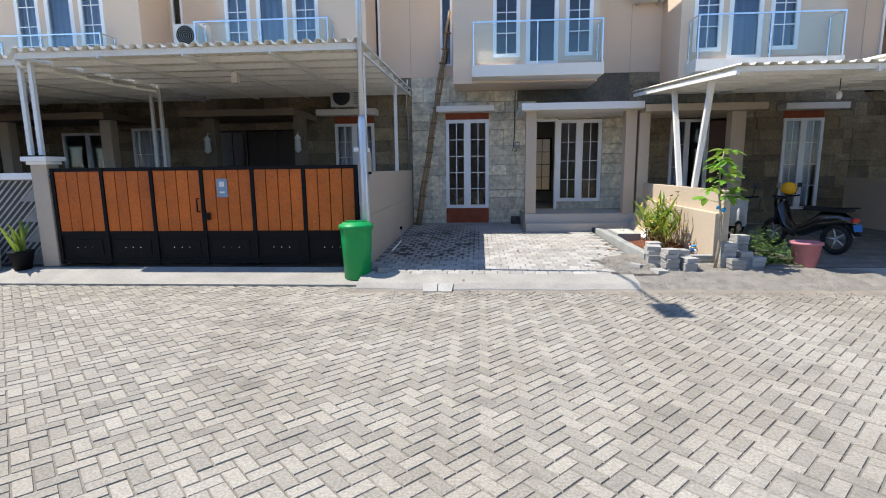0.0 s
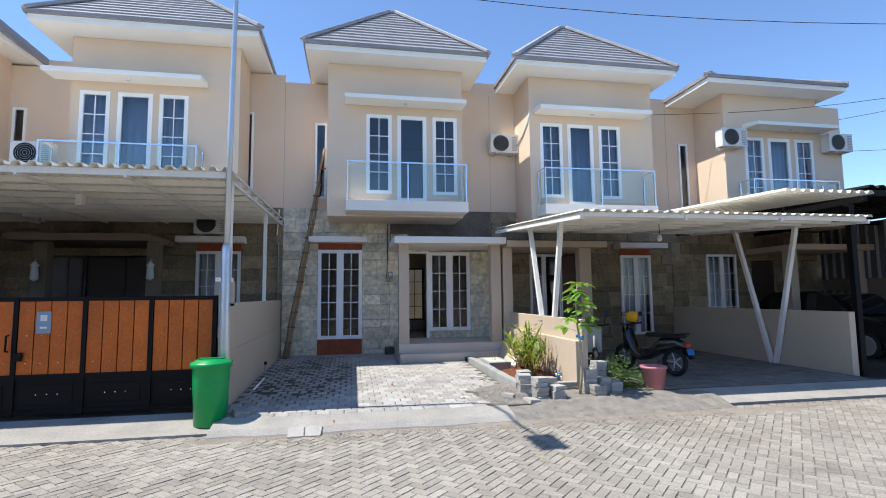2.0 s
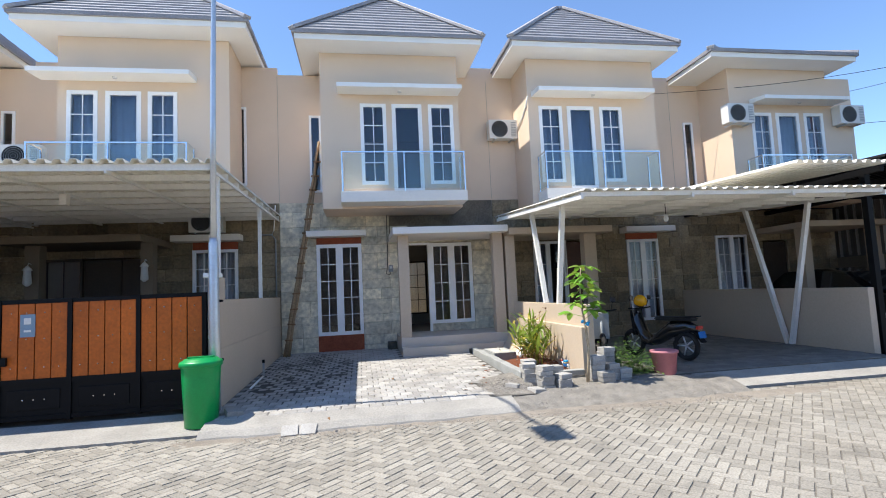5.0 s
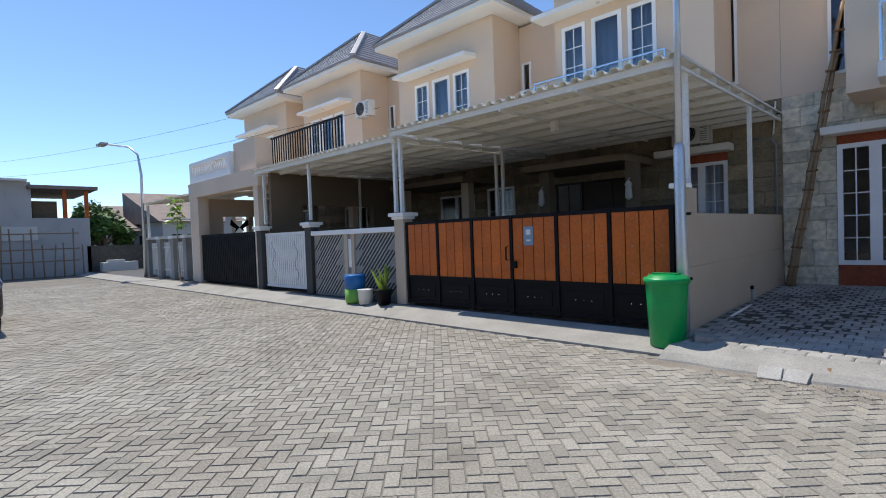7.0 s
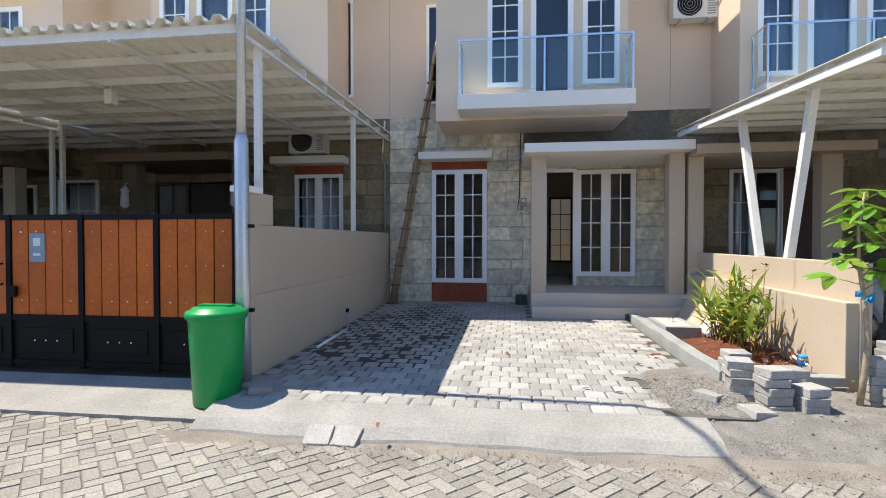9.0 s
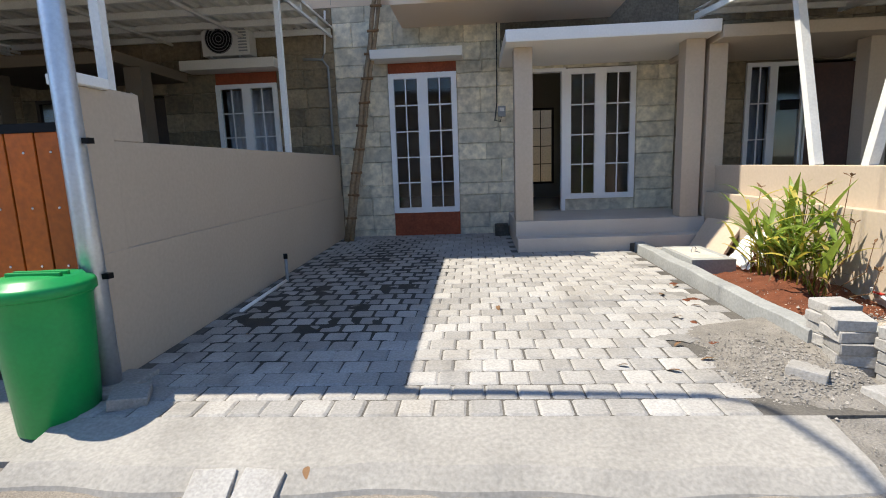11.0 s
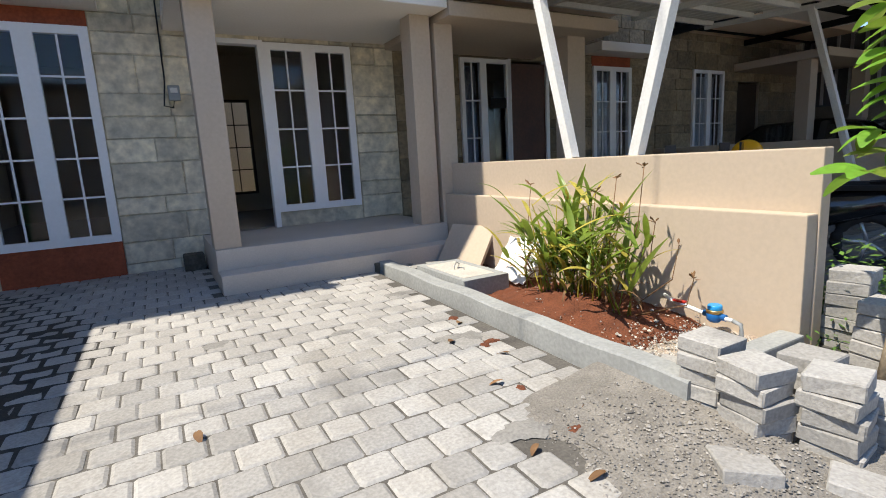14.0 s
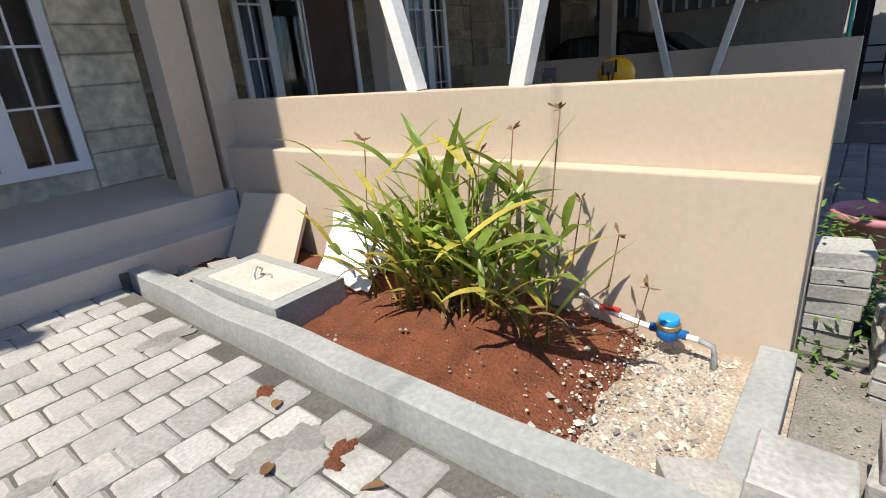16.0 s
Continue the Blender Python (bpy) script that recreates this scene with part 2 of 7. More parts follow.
RIBGREY = mat("dull_metal_sheet", (0.13, 0.13, 0.135), 0.6, var=0.2, scale=2, fine=30, bump=0.1)
DARKGLASS = mat("dark_tinted_glass", (0.012, 0.016, 0.022), 0.06, var=0.05, scale=3, fine=30, bump=0.0, spec=0.7)
LENS = mat("lamp_lens", (0.75, 0.77, 0.80), 0.12, var=0.05, scale=6, fine=30, bump=0.0)
GREYP = mat("grey_plastic", (0.30, 0.32, 0.33), 0.5, var=0.1, scale=6, fine=40, bump=0.03, dist=0.002)
ACW = mat("white_casing", (0.72, 0.71, 0.68), 0.5, var=0.06, scale=5, fine=40, bump=0.03, dist=0.002)
SIGNP = mat("blue_grey_plate", (0.22, 0.31, 0.40), 0.4, var=0.1, scale=6, fine=40, bump=0.03, dist=0.002)
TEAL = mat("teal_paint", (0.03, 0.36, 0.28), 0.5, var=0.15, scale=4, fine=40, bump=0.05, dist=0.002)
RUSTRED = mat("rust_red_paint", (0.16, 0.045, 0.04), 0.7, var=0.3, scale=5, fine=40, bump=0.2, dist=0.003)
NET = mat("faded_brown_awning", (0.20, 0.165, 0.11), 0.9, var=0.3, scale=1.2, fine=40, bump=0.2)
FARWALL = mat("grey_render", (0.46, 0.46, 0.455), 0.9, var=0.15, scale=0.5, fine=20, bump=0.2, stain=0.15)
FARWHITE = mat("white_render", (0.66, 0.64, 0.60), 0.9, var=0.12, scale=0.6, fine=20, bump=0.1)
FARTILE = mat("brown_roof_tile", (0.26, 0.20, 0.17), 0.85, var=0.3, scale=1.5, fine=12, bump=0.4)
GRASS = mat("dry_grass_ground", (0.16, 0.14, 0.08), 0.97, var=0.4, scale=0.7, fine=25, bump=0.5)

# ---- shape helpers ----
def nb():
    return bmesh.new()


def box(bm, a, b):
    x0, y0, z0 = [min(p, q) for p, q in zip(a, b)]
    x1, y1, z1 = [max(p, q) for p, q in zip(a, b)]
    v = [bm.verts.new(p) for p in ((x0, y0, z0), (x1, y0, z0), (x1, y1, z0), (x0, y1, z0), (x0, y0, z1), (x1, y0, z1), (x1, y1, z1), (x0, y1, z1))]
    for f in ((0, 3, 2, 1), (4, 5, 6, 7), (0, 1, 5, 4), (1, 2, 6, 5), (2, 3, 7, 6), (3, 0, 4, 7)):
        bm.faces.new([v[i] for i in f])
    return bm


def B(*pairs):
    bm = nb()
    for a, b in pairs:
        box(bm, a, b)
    return bm


def tube(bm, pts, r, n=8, caps=True):
    """A round bar through the points; r is one radius or one for each point."""
    pts = [Vector(p) for p in pts]
    rs = r if isinstance(r, (list, tuple)) else [r] * len(pts)
    rings = []
    for i, p in enumerate(pts):
        d = (pts[min(i + 1, len(pts) - 1)] - pts[max(i - 1, 0)]).normalized()
        u = d.cross(Vector((0, 0, 1)) if abs(d.z) < 0.95 else Vector((1, 0, 0))).normalized()
        w = u.cross(d)
        rings.append([bm.verts.new(p + rs[i] * (math.cos(k * 2 * math.pi / n) * u + math.sin(k * 2 * math.pi / n) * w)) for k in range(n)])
    for a, b in zip(rings, rings[1:]):
        for k in range(n):
            bm.faces.new((a[k], b[k], b[(k + 1) % n], a[(k + 1) % n])).smooth = True
    if caps:
        bm.faces.new(rings[0])
        bm.faces.new(rings[-1][::-1])
    return bm


def T(pts, r, n=8):
    return tube(nb(), pts, r, n)


def lathe(bm, prof, c=(0, 0, 0), n=24):
    c = Vector(c)
    rings = [[bm.verts.new(c + Vector((r * math.cos(k * 2 * math.pi / n), r * math.sin(k * 2 * math.pi / n), z))) for k in range(n)] for r, z in prof]
    for a, b in zip(rings, rings[1:]):
        for k in range(n):
            bm.faces.new((a[k], a[(k + 1) % n], b[(k + 1) % n], b[k])).smooth = True
    bm.faces.new(rings[0][::-1])
    bm.faces.new(rings[-1])
    return bm


def beam(bm, p0, p1, w, h):
    """A square bar between two points."""
    p0, p1 = Vector(p0), Vector(p1)
    d = (p1 - p0).normalized()
    u = d.cross(Vector((0, 0, 1)) if abs(d.z) < 0.95 else Vector((0, 1, 0))).normalized() * w / 2
    v = u.normalized().cross(d) * h / 2
    q = [[bm.verts.new(p + a * u + b * v) for a, b in ((-1, -1), (1, -1), (1, 1), (-1, 1))] for p in (p0, p1)]
    for k in range(4):
        bm.faces.new((q[0][k], q[1][k], q[1][(k + 1) % 4], q[0][(k + 1) % 4]))
    bm.faces.new(q[0])
    bm.faces.new(q[1][::-1])
    return bm


def part(name, bm, material, parent=None, label="", bev=0.0, category="", kind="", group=""):
    if bev:
        bmesh.ops.bevel(bm, geom=bm.edges[:], offset=bev, segments=2, profile=0.6, affect="EDGES")
    bmesh.ops.recalc_face_normals(bm, faces=bm.faces[:])
    me = bpy.data.meshes.new(name)
    bm.to_mesh(me)
    bm.free()
    me.materials.append(material)
    ob = new(name, me)
    if parent is not None:
        attach(ob, parent)
    return tagged(ob, label, category, group, kind)


def attach(ob, parent):
    ob.parent = parent
    if parent.parent is None:
        ob.matrix_parent_inverse = parent.matrix_basis.inverted()


def thing(name, at, label, category, group="", kind=""):
    ob = new(name)
    ob.matrix_basis = pose(*at)
    ob.empty_display_size = 0.2
    return tagged(ob, label, category, group, kind)


def shared(name, me, m, parent):
    """A piece that shares its mesh with others."""
    ob = new(name, me)
    attach(ob, parent)
    ob.matrix_basis = m
    return ob


def mesh_of(bm, material):
    bmesh.ops.recalc_face_normals(bm, faces=bm.faces[:])
    me = bpy.data.meshes.new("piece")
    bm.to_mesh(me)
    bm.free()
    me.materials.append(material)
    return me


def wall_xz(x0, x1, z0, z1, y0, y1, holes):
    """An upright wall along x, one closed mesh, with openings (x0, x1, z0, z1) right through it."""
    xs = sorted({x0, x1, *[min(max(h[i], x0), x1) for h in holes for i in (0, 1)]})
    zs = sorted({z0, z1, *[min(max(h[i], z0), z1) for h in holes for i in (2, 3)]})
    bm = nb()
    nx, nzz = len(xs) - 1, len(zs) - 1
    solid = {(i, k) for i in range(nx) for k in range(nzz) if not any(h[0] < (xs[i] + xs[i + 1]) / 2 < h[1] and h[2] < (zs[k] + zs[k + 1]) / 2 < h[3] for h in holes)}
    made = {}

    def v(i, k, y):
        if (i, k, y) not in made:
            made[i, k, y] = bm.verts.new((xs[i], y, zs[k]))
        return made[i, k, y]

    for i, k in solid:
        bm.faces.new((v(i, k, y0), v(i + 1, k, y0), v(i + 1, k + 1, y0), v(i, k + 1, y0)))
        bm.faces.new((v(i, k, y1), v(i, k + 1, y1), v(i + 1, k + 1, y1), v(i + 1, k, y1)))
        for di, dk, (ia, ka), (ib, kb) in ((-1, 0, (i, k), (i, k + 1)), (1, 0, (i + 1, k), (i + 1, k + 1)), (0, -1, (i, k), (i + 1, k)), (0, 1, (i, k + 1), (i + 1, k + 1))):
            if (i + di, k + dk) not in solid:
                bm.faces.new((v(ia, ka, y0), v(ib, kb, y0), v(ib, kb, y1), v(ia, ka, y1)))
    return bm

# ---- ground ----
F = 14.33  # plane of the row's facades


def drive_z(y):
    return 0.15 + (y - 7.57) * 0.0155


part("ground", B(((-300, -300, -0.30), (300, 300, -0.06))), GRASS, None, "dry earth and grass around the estate", category="ground", kind="structure")
road = part("road", B(((-45, -14, -0.06), (34, 7.4, -0.008))), ROADJ, None, "block-paved street with sandy joints", category="road", kind="structure")
bm = nb()
for x0, x1, y0 in ((-45, -1.75, 7.32), (5.9, 40, 7.45)):
    v = [bm.verts.new(p) for p in ((x0, y0, -0.03), (x1, y0, -0.03), (x1, y0, 0.03), (x0, y0, 0.03), (x1, 8.1, 0.16), (x0, 8.1, 0.16), (x1, 8.1, -0.03), (x0, 8.1, -0.03))]
    for f in ((0, 1, 2, 3), (3, 2, 4, 5), (5, 4, 6, 7), (0, 3, 5, 7), (1, 6, 4, 2), (0, 7, 6, 1)):
        bm.faces.new([v[i] for i in f])
part("kerb", bm, CONCRETE, None, "pale cast-concrete apron strip along the street", category="kerb", kind="structure")
bm = nb()
rows = []
for i in range(35):
    x = -1.75 + i * 0.1265
    o = 0.02 * math.sin(x * 3.1) + 0.015 * math.sin(x * 7.7)
    rows.append([bm.verts.new(p) for p in ((x, 7.05 + o, -0.02), (x, 7.08 + o, 0.03), (x, 7.2 + o, 0.09 + 0.004 * math.sin(x * 11)), (x, 7.57, 0.155), (x, 7.57, -0.02))])
for p, q in zip(rows, rows[1:]):
    for k in range(5):
        bm.faces.new((p[k], q[k], q[(k + 1) % 5], p[(k + 1) % 5]))
bm.faces.new(rows[0])
bm.faces.new(rows[-1][::-1])
part("apron", bm, CONCRETE, None, "rough concrete ramp between street and driveway", category="ramp", kind="structure")
bm = nb()
v = [bm.verts.new((x, y, drive_z(y) + 0.002 - d)) for d in (0, 0.2) for x, y in ((-1.8, 7.575), (2.96, 7.575), (2.96, F), (-1.8, F))]
for f in ((0, 1, 2, 3), (4, 7, 6, 5), (0, 4, 5, 1), (1, 5, 6, 2), (2, 6, 7, 3), (3, 7, 4, 0)):
    bm.faces.new([v[i] for i in f])
driveway = part("driveway", bm, SAND, None, "driveway of square grey concrete pavers, damp in the shade", category="driveway", kind="structure")
part("forecourt", B(((-45, 8.1, -0.1), (-1.86, 20, 0.16)), ((10.4, 8.1, -0.1), (34, 20, 0.14))), FLOORD, None, "tiled forecourt floor of the neighbouring houses, carport shade put into its colour", category="forecourt", kind="structure")

# ---- row houses ----
def sash(house, x0, x1, z0, z1, y, cols, rows, fw=0.07, material=PVC, name="window", d=0.06, glass=GLASS):
    """A framed pane with glazing bars, facing the street."""
    w = part(name, B(((x0, y - d, z0), (x0 + fw, y + 0.02, z1)), ((x1 - fw, y - d, z0), (x1, y + 0.02, z1)), ((x0 + fw, y - d, z1 - fw), (x1 - fw, y + 0.02, z1)), ((x0 + fw, y - d, z0), (x1 - fw, y + 0.02, z0 + fw))), material, house)
    p = part("pane", B(((x0 + fw, y - 0.022, z0 + fw), (x1 - fw, y - 0.016, z1 - fw))), glass, w)
    p.visible_shadow = False
    for i in range(1, cols):
        x = x0 + fw + (x1 - x0 - 2 * fw) * i / cols
        part("glazing_bar", B(((x - 0.011, y - 0.04, z0 + fw), (x + 0.011, y - 0.023, z1 - fw))), material, w)
    for i in range(1, rows):
        z = z0 + fw + (z1 - z0 - 2 * fw) * i / rows
        part("glazing_bar", B(((x0 + fw, y - 0.041, z - 0.011), (x1 - fw, y - 0.024, z + 0.011))), material, w)
    return w


def curtain(x0, x1, z0, z1, y, material=CURTAIN, label="pale pleated curtain behind the glass"):
    bm = nb()
    n = max(8, int((x1 - x0) / 0.025))
    rows = [[bm.verts.new((x0 + (x1 - x0) * i / n, y + 0.02 * math.sin(i * 0.9) + 0.01 * math.sin(i * 0.37), z)) for i in range(n + 1)] for z in (z0, z1)]
    for i in range(n):
        bm.faces.new((rows[0][i], rows[0][i + 1], rows[1][i + 1], rows[1][i])).smooth = True
    ob = part("curtain", bm, material, None, label, category="curtain")
    so = ob.modifiers.new("cloth", "SOLIDIFY")
    so.thickness = 0.004


def hip_roof(house, x0, x1, y0, y1, z0, h):
    """A hipped roof of stepped tile courses over a white boxed eave."""
    part("eave", B(((x0, y0, z0), (x1, y1, z0 + 0.14))), WHITE, house, "white boxed eave")
    xc, n = (x0 + x1) / 2, 13
    half = (x1 - x0) / 2
    bm = nb()
    e = 0.06

    def ring(t, z):
        k = half * t
        q = (x0 - e + k, y0 - e + k, x1 + e - k, y1 + e - k)
        return [bm.verts.new(p) for p in ((q[0], q[1], z), (q[2], q[1], z), (q[2], q[3], z), (q[0], q[3], z))]

    zb = z0 + 0.14
    part("gutter_edge", B(((x0 - e, y0 - e, zb), (x1 + e, y1 + e, zb + 0.05))), TILE, house, "dark tile edge")
    zb += 0.05
    last = ring(0, zb)
    for i in range(n):
        for r in (ring(i / n * 0.97, zb + h * i / n + 0.045), ring((i + 1) / n * 0.97, zb + h * (i + 1) / n + 0.004)):
            for k in range(4):
                bm.faces.new((last[k], last[(k + 1) % 4], r[(k + 1) % 4], r[k]))
            last = r
    roof = part("roof", bm, TILE, house, "grey concrete roof tiles in stepped courses")
    top = zb + h + 0.03
    k, top = 0.97 * half - e, top + 0.02
    for a, b in (((x0 - e, y0 - e, zb + 0.05), (x0 + k, y0 + k, top)), ((x1 + e, y0 - e, zb + 0.05), (x1 - k, y0 + k, top)), ((xc, y0 + k - 0.05, top), (xc, y1 - k, top))):
        part("ridge", beam(nb(), a, b, 0.2, 0.09), TILE, roof, bev=0.02)


def air_conditioner(x, y, z, w=0.85, h=0.56, d=0.3, face=-1, label="white split air-conditioner outdoor unit on brackets"):
    a = thing("air_conditioner", (x, y, z), label, "air conditioner")
    part("casing", B(((x - w / 2, y, z), (x + w / 2, y + d, z + h))), ACW, a, bev=0.015)
    cx, cz = x - w * 0.13, z + h / 2
    bm = nb()
    for r in (0.05, 0.1, 0.15, 0.2, 0.24):
        tube(bm, [(cx + r * math.cos(k * math.pi / 12), y - 0.012, cz + r * math.sin(k * math.pi / 12)) for k in range(25)], 0.006, 5)
    part("fan_grille", bm, GREYP, a)
    bm = nb()
    lathe(bm, [(0.245, 0), (0.245, 0.01)], n=24)
    bm.transform(pose(cx, y - 0.0005, cz, 90, 0, 0))
    part("fan_opening", bm, BLACK, a)
    part("side_grille", B(*[((x + w * 0.27, y - 0.006, z + 0.06 + i * 0.05), (x + w * 0.45, y - 0.001, z + 0.085 + i * 0.05)) for i in range(9)]), GREYP, a)
    for sx in (-0.3, 0.3):
        part("bracket", B(((x + sx * w - 0.02, y - 0.03, z - 0.04), (x + sx * w + 0.02, y + d + 0.1, z - 0.002))), GALV, a)
    return a


def upper_floor(house, c, s, dz, bay, curtains, lot, tops, hood, slab, eave, slit=None, rail=True, pitch=2.2, cut=None):
    """Overhanging bay with three windows under a hood, a shallow glass-railed balcony, slit window and hipped roof. c and s place and mirror the windows."""
    o = lambda a, b: (min(c + s * a, c + s * b), max(c + s * a, c + s * b))
    b0, b1 = bay
    win = [o(0.50, 1.17), o(1.32, 2.11), o(2.28, 2.95)]
    wz = [(4.56, 6.70), (4.36, 6.70), (4.56, 6.70)]
    holes = [(*w, z[0] + dz, z[1] + dz) for w, z in zip(win, wz)]
    part("bay_front", wall_xz(b0, b1, 3.95 + dz, 8.04 + dz, 13.0, 13.16, holes + ([(cut[0], b1 + 1, cut[1], 9.9)] if cut else [])), PLASTER, house, "overhanging beige bay wall")
    t1 = cut[0] if cut else b1
    part("bay_top", B(((b0, 13.16, 7.3 + dz), (t1, F, 8.04 + dz))), PLASTER, house)
    part("bay_floor", B(((b0, 13.16, 3.95 + dz), (b1, F, 4.3 + dz))), PLASTER, house)
    for px in ((b0, b0 + 0.16), (b1 - 0.16, b1)):
        part("bay_side", B(((px[0], 13.16, 4.3 + dz), (px[1], F, 7.3 + dz))), PLASTER, house)
    for k, (w, z) in enumerate(zip(win, wz)):
        if k == 1:
            sash(house, *w, z[0] + dz, z[1] + dz, 13.04, 1, 1, 0.10, name="balcony_door", glass=SKYGLASS)
        else:
            sash(house, *w, z[0] + dz, z[1] + dz, 13.04, 2, 4, 0.09, glass=SKYGLASS)
        if curtains:
            curtain(w[0] + 0.05, w[1] - 0.05, z[0] + 0.05 + dz, z[1] - 0.05 + dz, 13.2, curtains)
    h0, h1 = hood
    bm = nb()
    v = [bm.verts.new(p) for p in ((h0, 12.4, 6.91 + dz), (h1, 12.4, 6.91 + dz), (h1, 13.0, 6.94 + dz), (h0, 13.0, 6.94 + dz), (h0, 12.4, 7.02 + dz), (h1, 12.4, 7.02 + dz), (h1, 13.0, 7.09 + dz), (h0, 13.0, 7.09 + dz))]
    for f in ((0, 3, 2, 1), (4, 5, 6, 7), (0, 1, 5, 4), (1, 2, 6, 5), (2, 3, 7, 6), (3, 0, 4, 7)):
        bm.faces.new([v[i] for i in f])
    part("hood", bm, WHITE, house, "white concrete hood over the windows", bev=0.008)
    bm = nb()
    lathe(bm, [(0.05, 6.89 + dz), (0.05, 6.925 + dz)], ((h0 + h1) / 2, 12.7, 0), 12)
    part("downlight", bm, LENS, house)
    s0, s1 = slab
    part("balcony_slab", B(((s0, 12.34, 4.0 + dz), (s1, 13.0, 4.27 + dz))), SOFFIT, house, "pale balcony slab", bev=0.01)
    if rail:
        zt = 5.27 + dz
        r = part("balcony_rail", B(((s0 + 0.02, 12.38, zt - 0.035), (s1 - 0.02, 12.415, zt))), CHROME, house, "steel rail with clear glass")
        for i in range(3):
            x = s0 + 0.04 + (s1 - s0 - 0.08) * i / 2
            part("rail_post", B(((x - 0.016, 12.38, 4.27 + dz), (x + 0.016, 12.415, zt - 0.035))), CHROME, r)
        for i in range(2):
            xa, xb = s0 + 0.09 + (s1 - s0 - 0.08) / 2 * i, s0 + (s1 - s0 - 0.08) / 2 * (i + 1)
            g = part("glass_panel", B(((xa, 12.392, 4.34 + dz), (xb, 12.402, zt - 0.07))), RAILGLASS, r)
            g.visible_shadow = False
        for xe in (s0 + 0.04, s1 - 0.04):
            part("rail_return", B(((xe - 0.016, 12.415, zt - 0.035), (xe + 0.016, 12.96, zt)), ((xe - 0.016, 12.92, 4.27 + dz), (xe + 0.016, 12.96, zt - 0.035))), CHROME, r)
            g = part("glass_panel", B(((xe - 0.005, 12.44, 4.34 + dz), (xe + 0.005, 12.9, zt - 0.07))), RAILGLASS, r)
            g.visible_shadow = False
    hip_roof(house, *eave, 12.3, 12.3 + (eave[1] - eave[0]) + 1.6, 8.045 + dz, pitch)
    hole = [(b0 + 0.17, b1 - 0.17, 4.33 + dz, 7.1 + dz)]
    if slit:
        hole.append((*slit, 4.64 + dz, 6.83 + dz))
        sash(house, *slit, 4.64 + dz, 6.83 + dz, F + 0.02, 1, 1, 0.06, name="slit_window", glass=SKYGLASS)
    l0, l1 = lot
    ta, tb = tops
    edge = b0 if s > 0 else b1
    hole.append((l0 - 1, edge, ta, 9.9) if ta < tb else (edge, l1 + 1, tb, 9.9))
    part("upper_wall", wall_xz(l0, l1, 4.36, max(ta, tb), F, F + 0.15, hole), PLASTER, house, "flat beige plastered upper wall")
    back_wall(house, l0, l1, [(2.0, 3.4, 0.9, 3.2)] if c == 0 else [])
    part("shell", B(((l0, F + 0.15, 0.1), (l0 + 0.1, 20, 7.8)), ((l1 - 0.1, F + 0.15, 0.1), (l1, 20, 7.8)), ((l0, F + 0.15, 7.8), (l1, 20, 7.95)), ((l0 + 0.1, F + 0.15, 3.7), (l1 - 0.1, 19.9, 3.95))), ROOMWALL, house)


def back_wall(house, l0, l1, holes):
    part("back_wall", wall_xz(l0, l1, 0.1, 7.8, 20.0, 20.1, holes), ROOMWALL, house)


def stone_rows(x0, x1, z0, z1, holes, seed):
    """Courses of squared stones with the openings left free, as (x0, x1, z0, z1)."""
    rng = random.Random(seed)
    zs = sorted({z0, z1, *[h[i] for h in holes for i in (2, 3) if z0 < h[i] < z1]})
    out = []
    for a, b in zip(zs, zs[1:]):
        n = max(1, round((b - a) / 0.30))
        cuts = [a + (b - a) * i / n for i in range(n + 1)]
        for i in range(1, n):
            cuts[i] += rng.uniform(-0.08, 0.08)
        for za, zb in zip(cuts, cuts[1:]):
            free = [(x0, x1)]
            for h in holes:
                if h[2] < (za + zb) / 2 < h[3]:
                    nf = []
                    for p, q in free:
                        if h[1] <= p or h[0] >= q:
                            nf.append((p, q))
                        else:
                            nf += [(p, h[0])] if h[0] > p else []
                            nf += [(h[1], q)] if h[1] < q else []
                    free = nf
            for p, q in free:
                x = p
                while q - x > 0.02:
                    w = rng.uniform(0.32, 0.80)
                    if q - x - w < 0.2:
                        w = q - x
                    out.append((x, min(x + w, q), za, zb))
                    x += w
    return out


def stone_piece(bm, r, y, rng):
    """One squared stone with worn edges and a hewn, nearly flat face."""
    x0, x1, z0, z1 = r
    nx, nk = 6, 4
    pr, k0 = rng.uniform(0.012, 0.03), rng.uniform(0, 90)
    tx, tz = rng.uniform(-0.01, 0.01), rng.uniform(-0.01, 0.01)
    us = [0, 0.012 / (x1 - x0) + 0.005, 0.25, 0.5, 0.75, 1 - 0.012 / (x1 - x0) - 0.005, 1]
    ws = [0, 0.012 / (z1 - z0) + 0.005, 0.5, 1 - 0.012 / (z1 - z0) - 0.005, 1]
    g = []
    for k, w in enumerate(ws):
        row = []
        for i, u in enumerate(us):
            rim = i in (0, nx) or k in (0, nk)
            x, z = x0 + 0.0015 + (x1 - x0 - 0.003) * u, z0 + 0.0015 + (z1 - z0 - 0.003) * w
            d = 0.003 if rim else max(0.008, pr + tx * (u - 0.5) + tz * (w - 0.5) + 0.008 * noise.noise((x * 9 + k0, z * 9, k0)))
            if not rim:
                x += rng.uniform(-0.004, 0.004)
                z += rng.uniform(-0.004, 0.004)
            row.append(bm.verts.new((x, y - d, z)))
        g.append(row)
    for p, q in zip(g, g[1:]):
        for i in range(nx):
            bm.faces.new((p[i], p[i + 1], q[i + 1], q[i]))


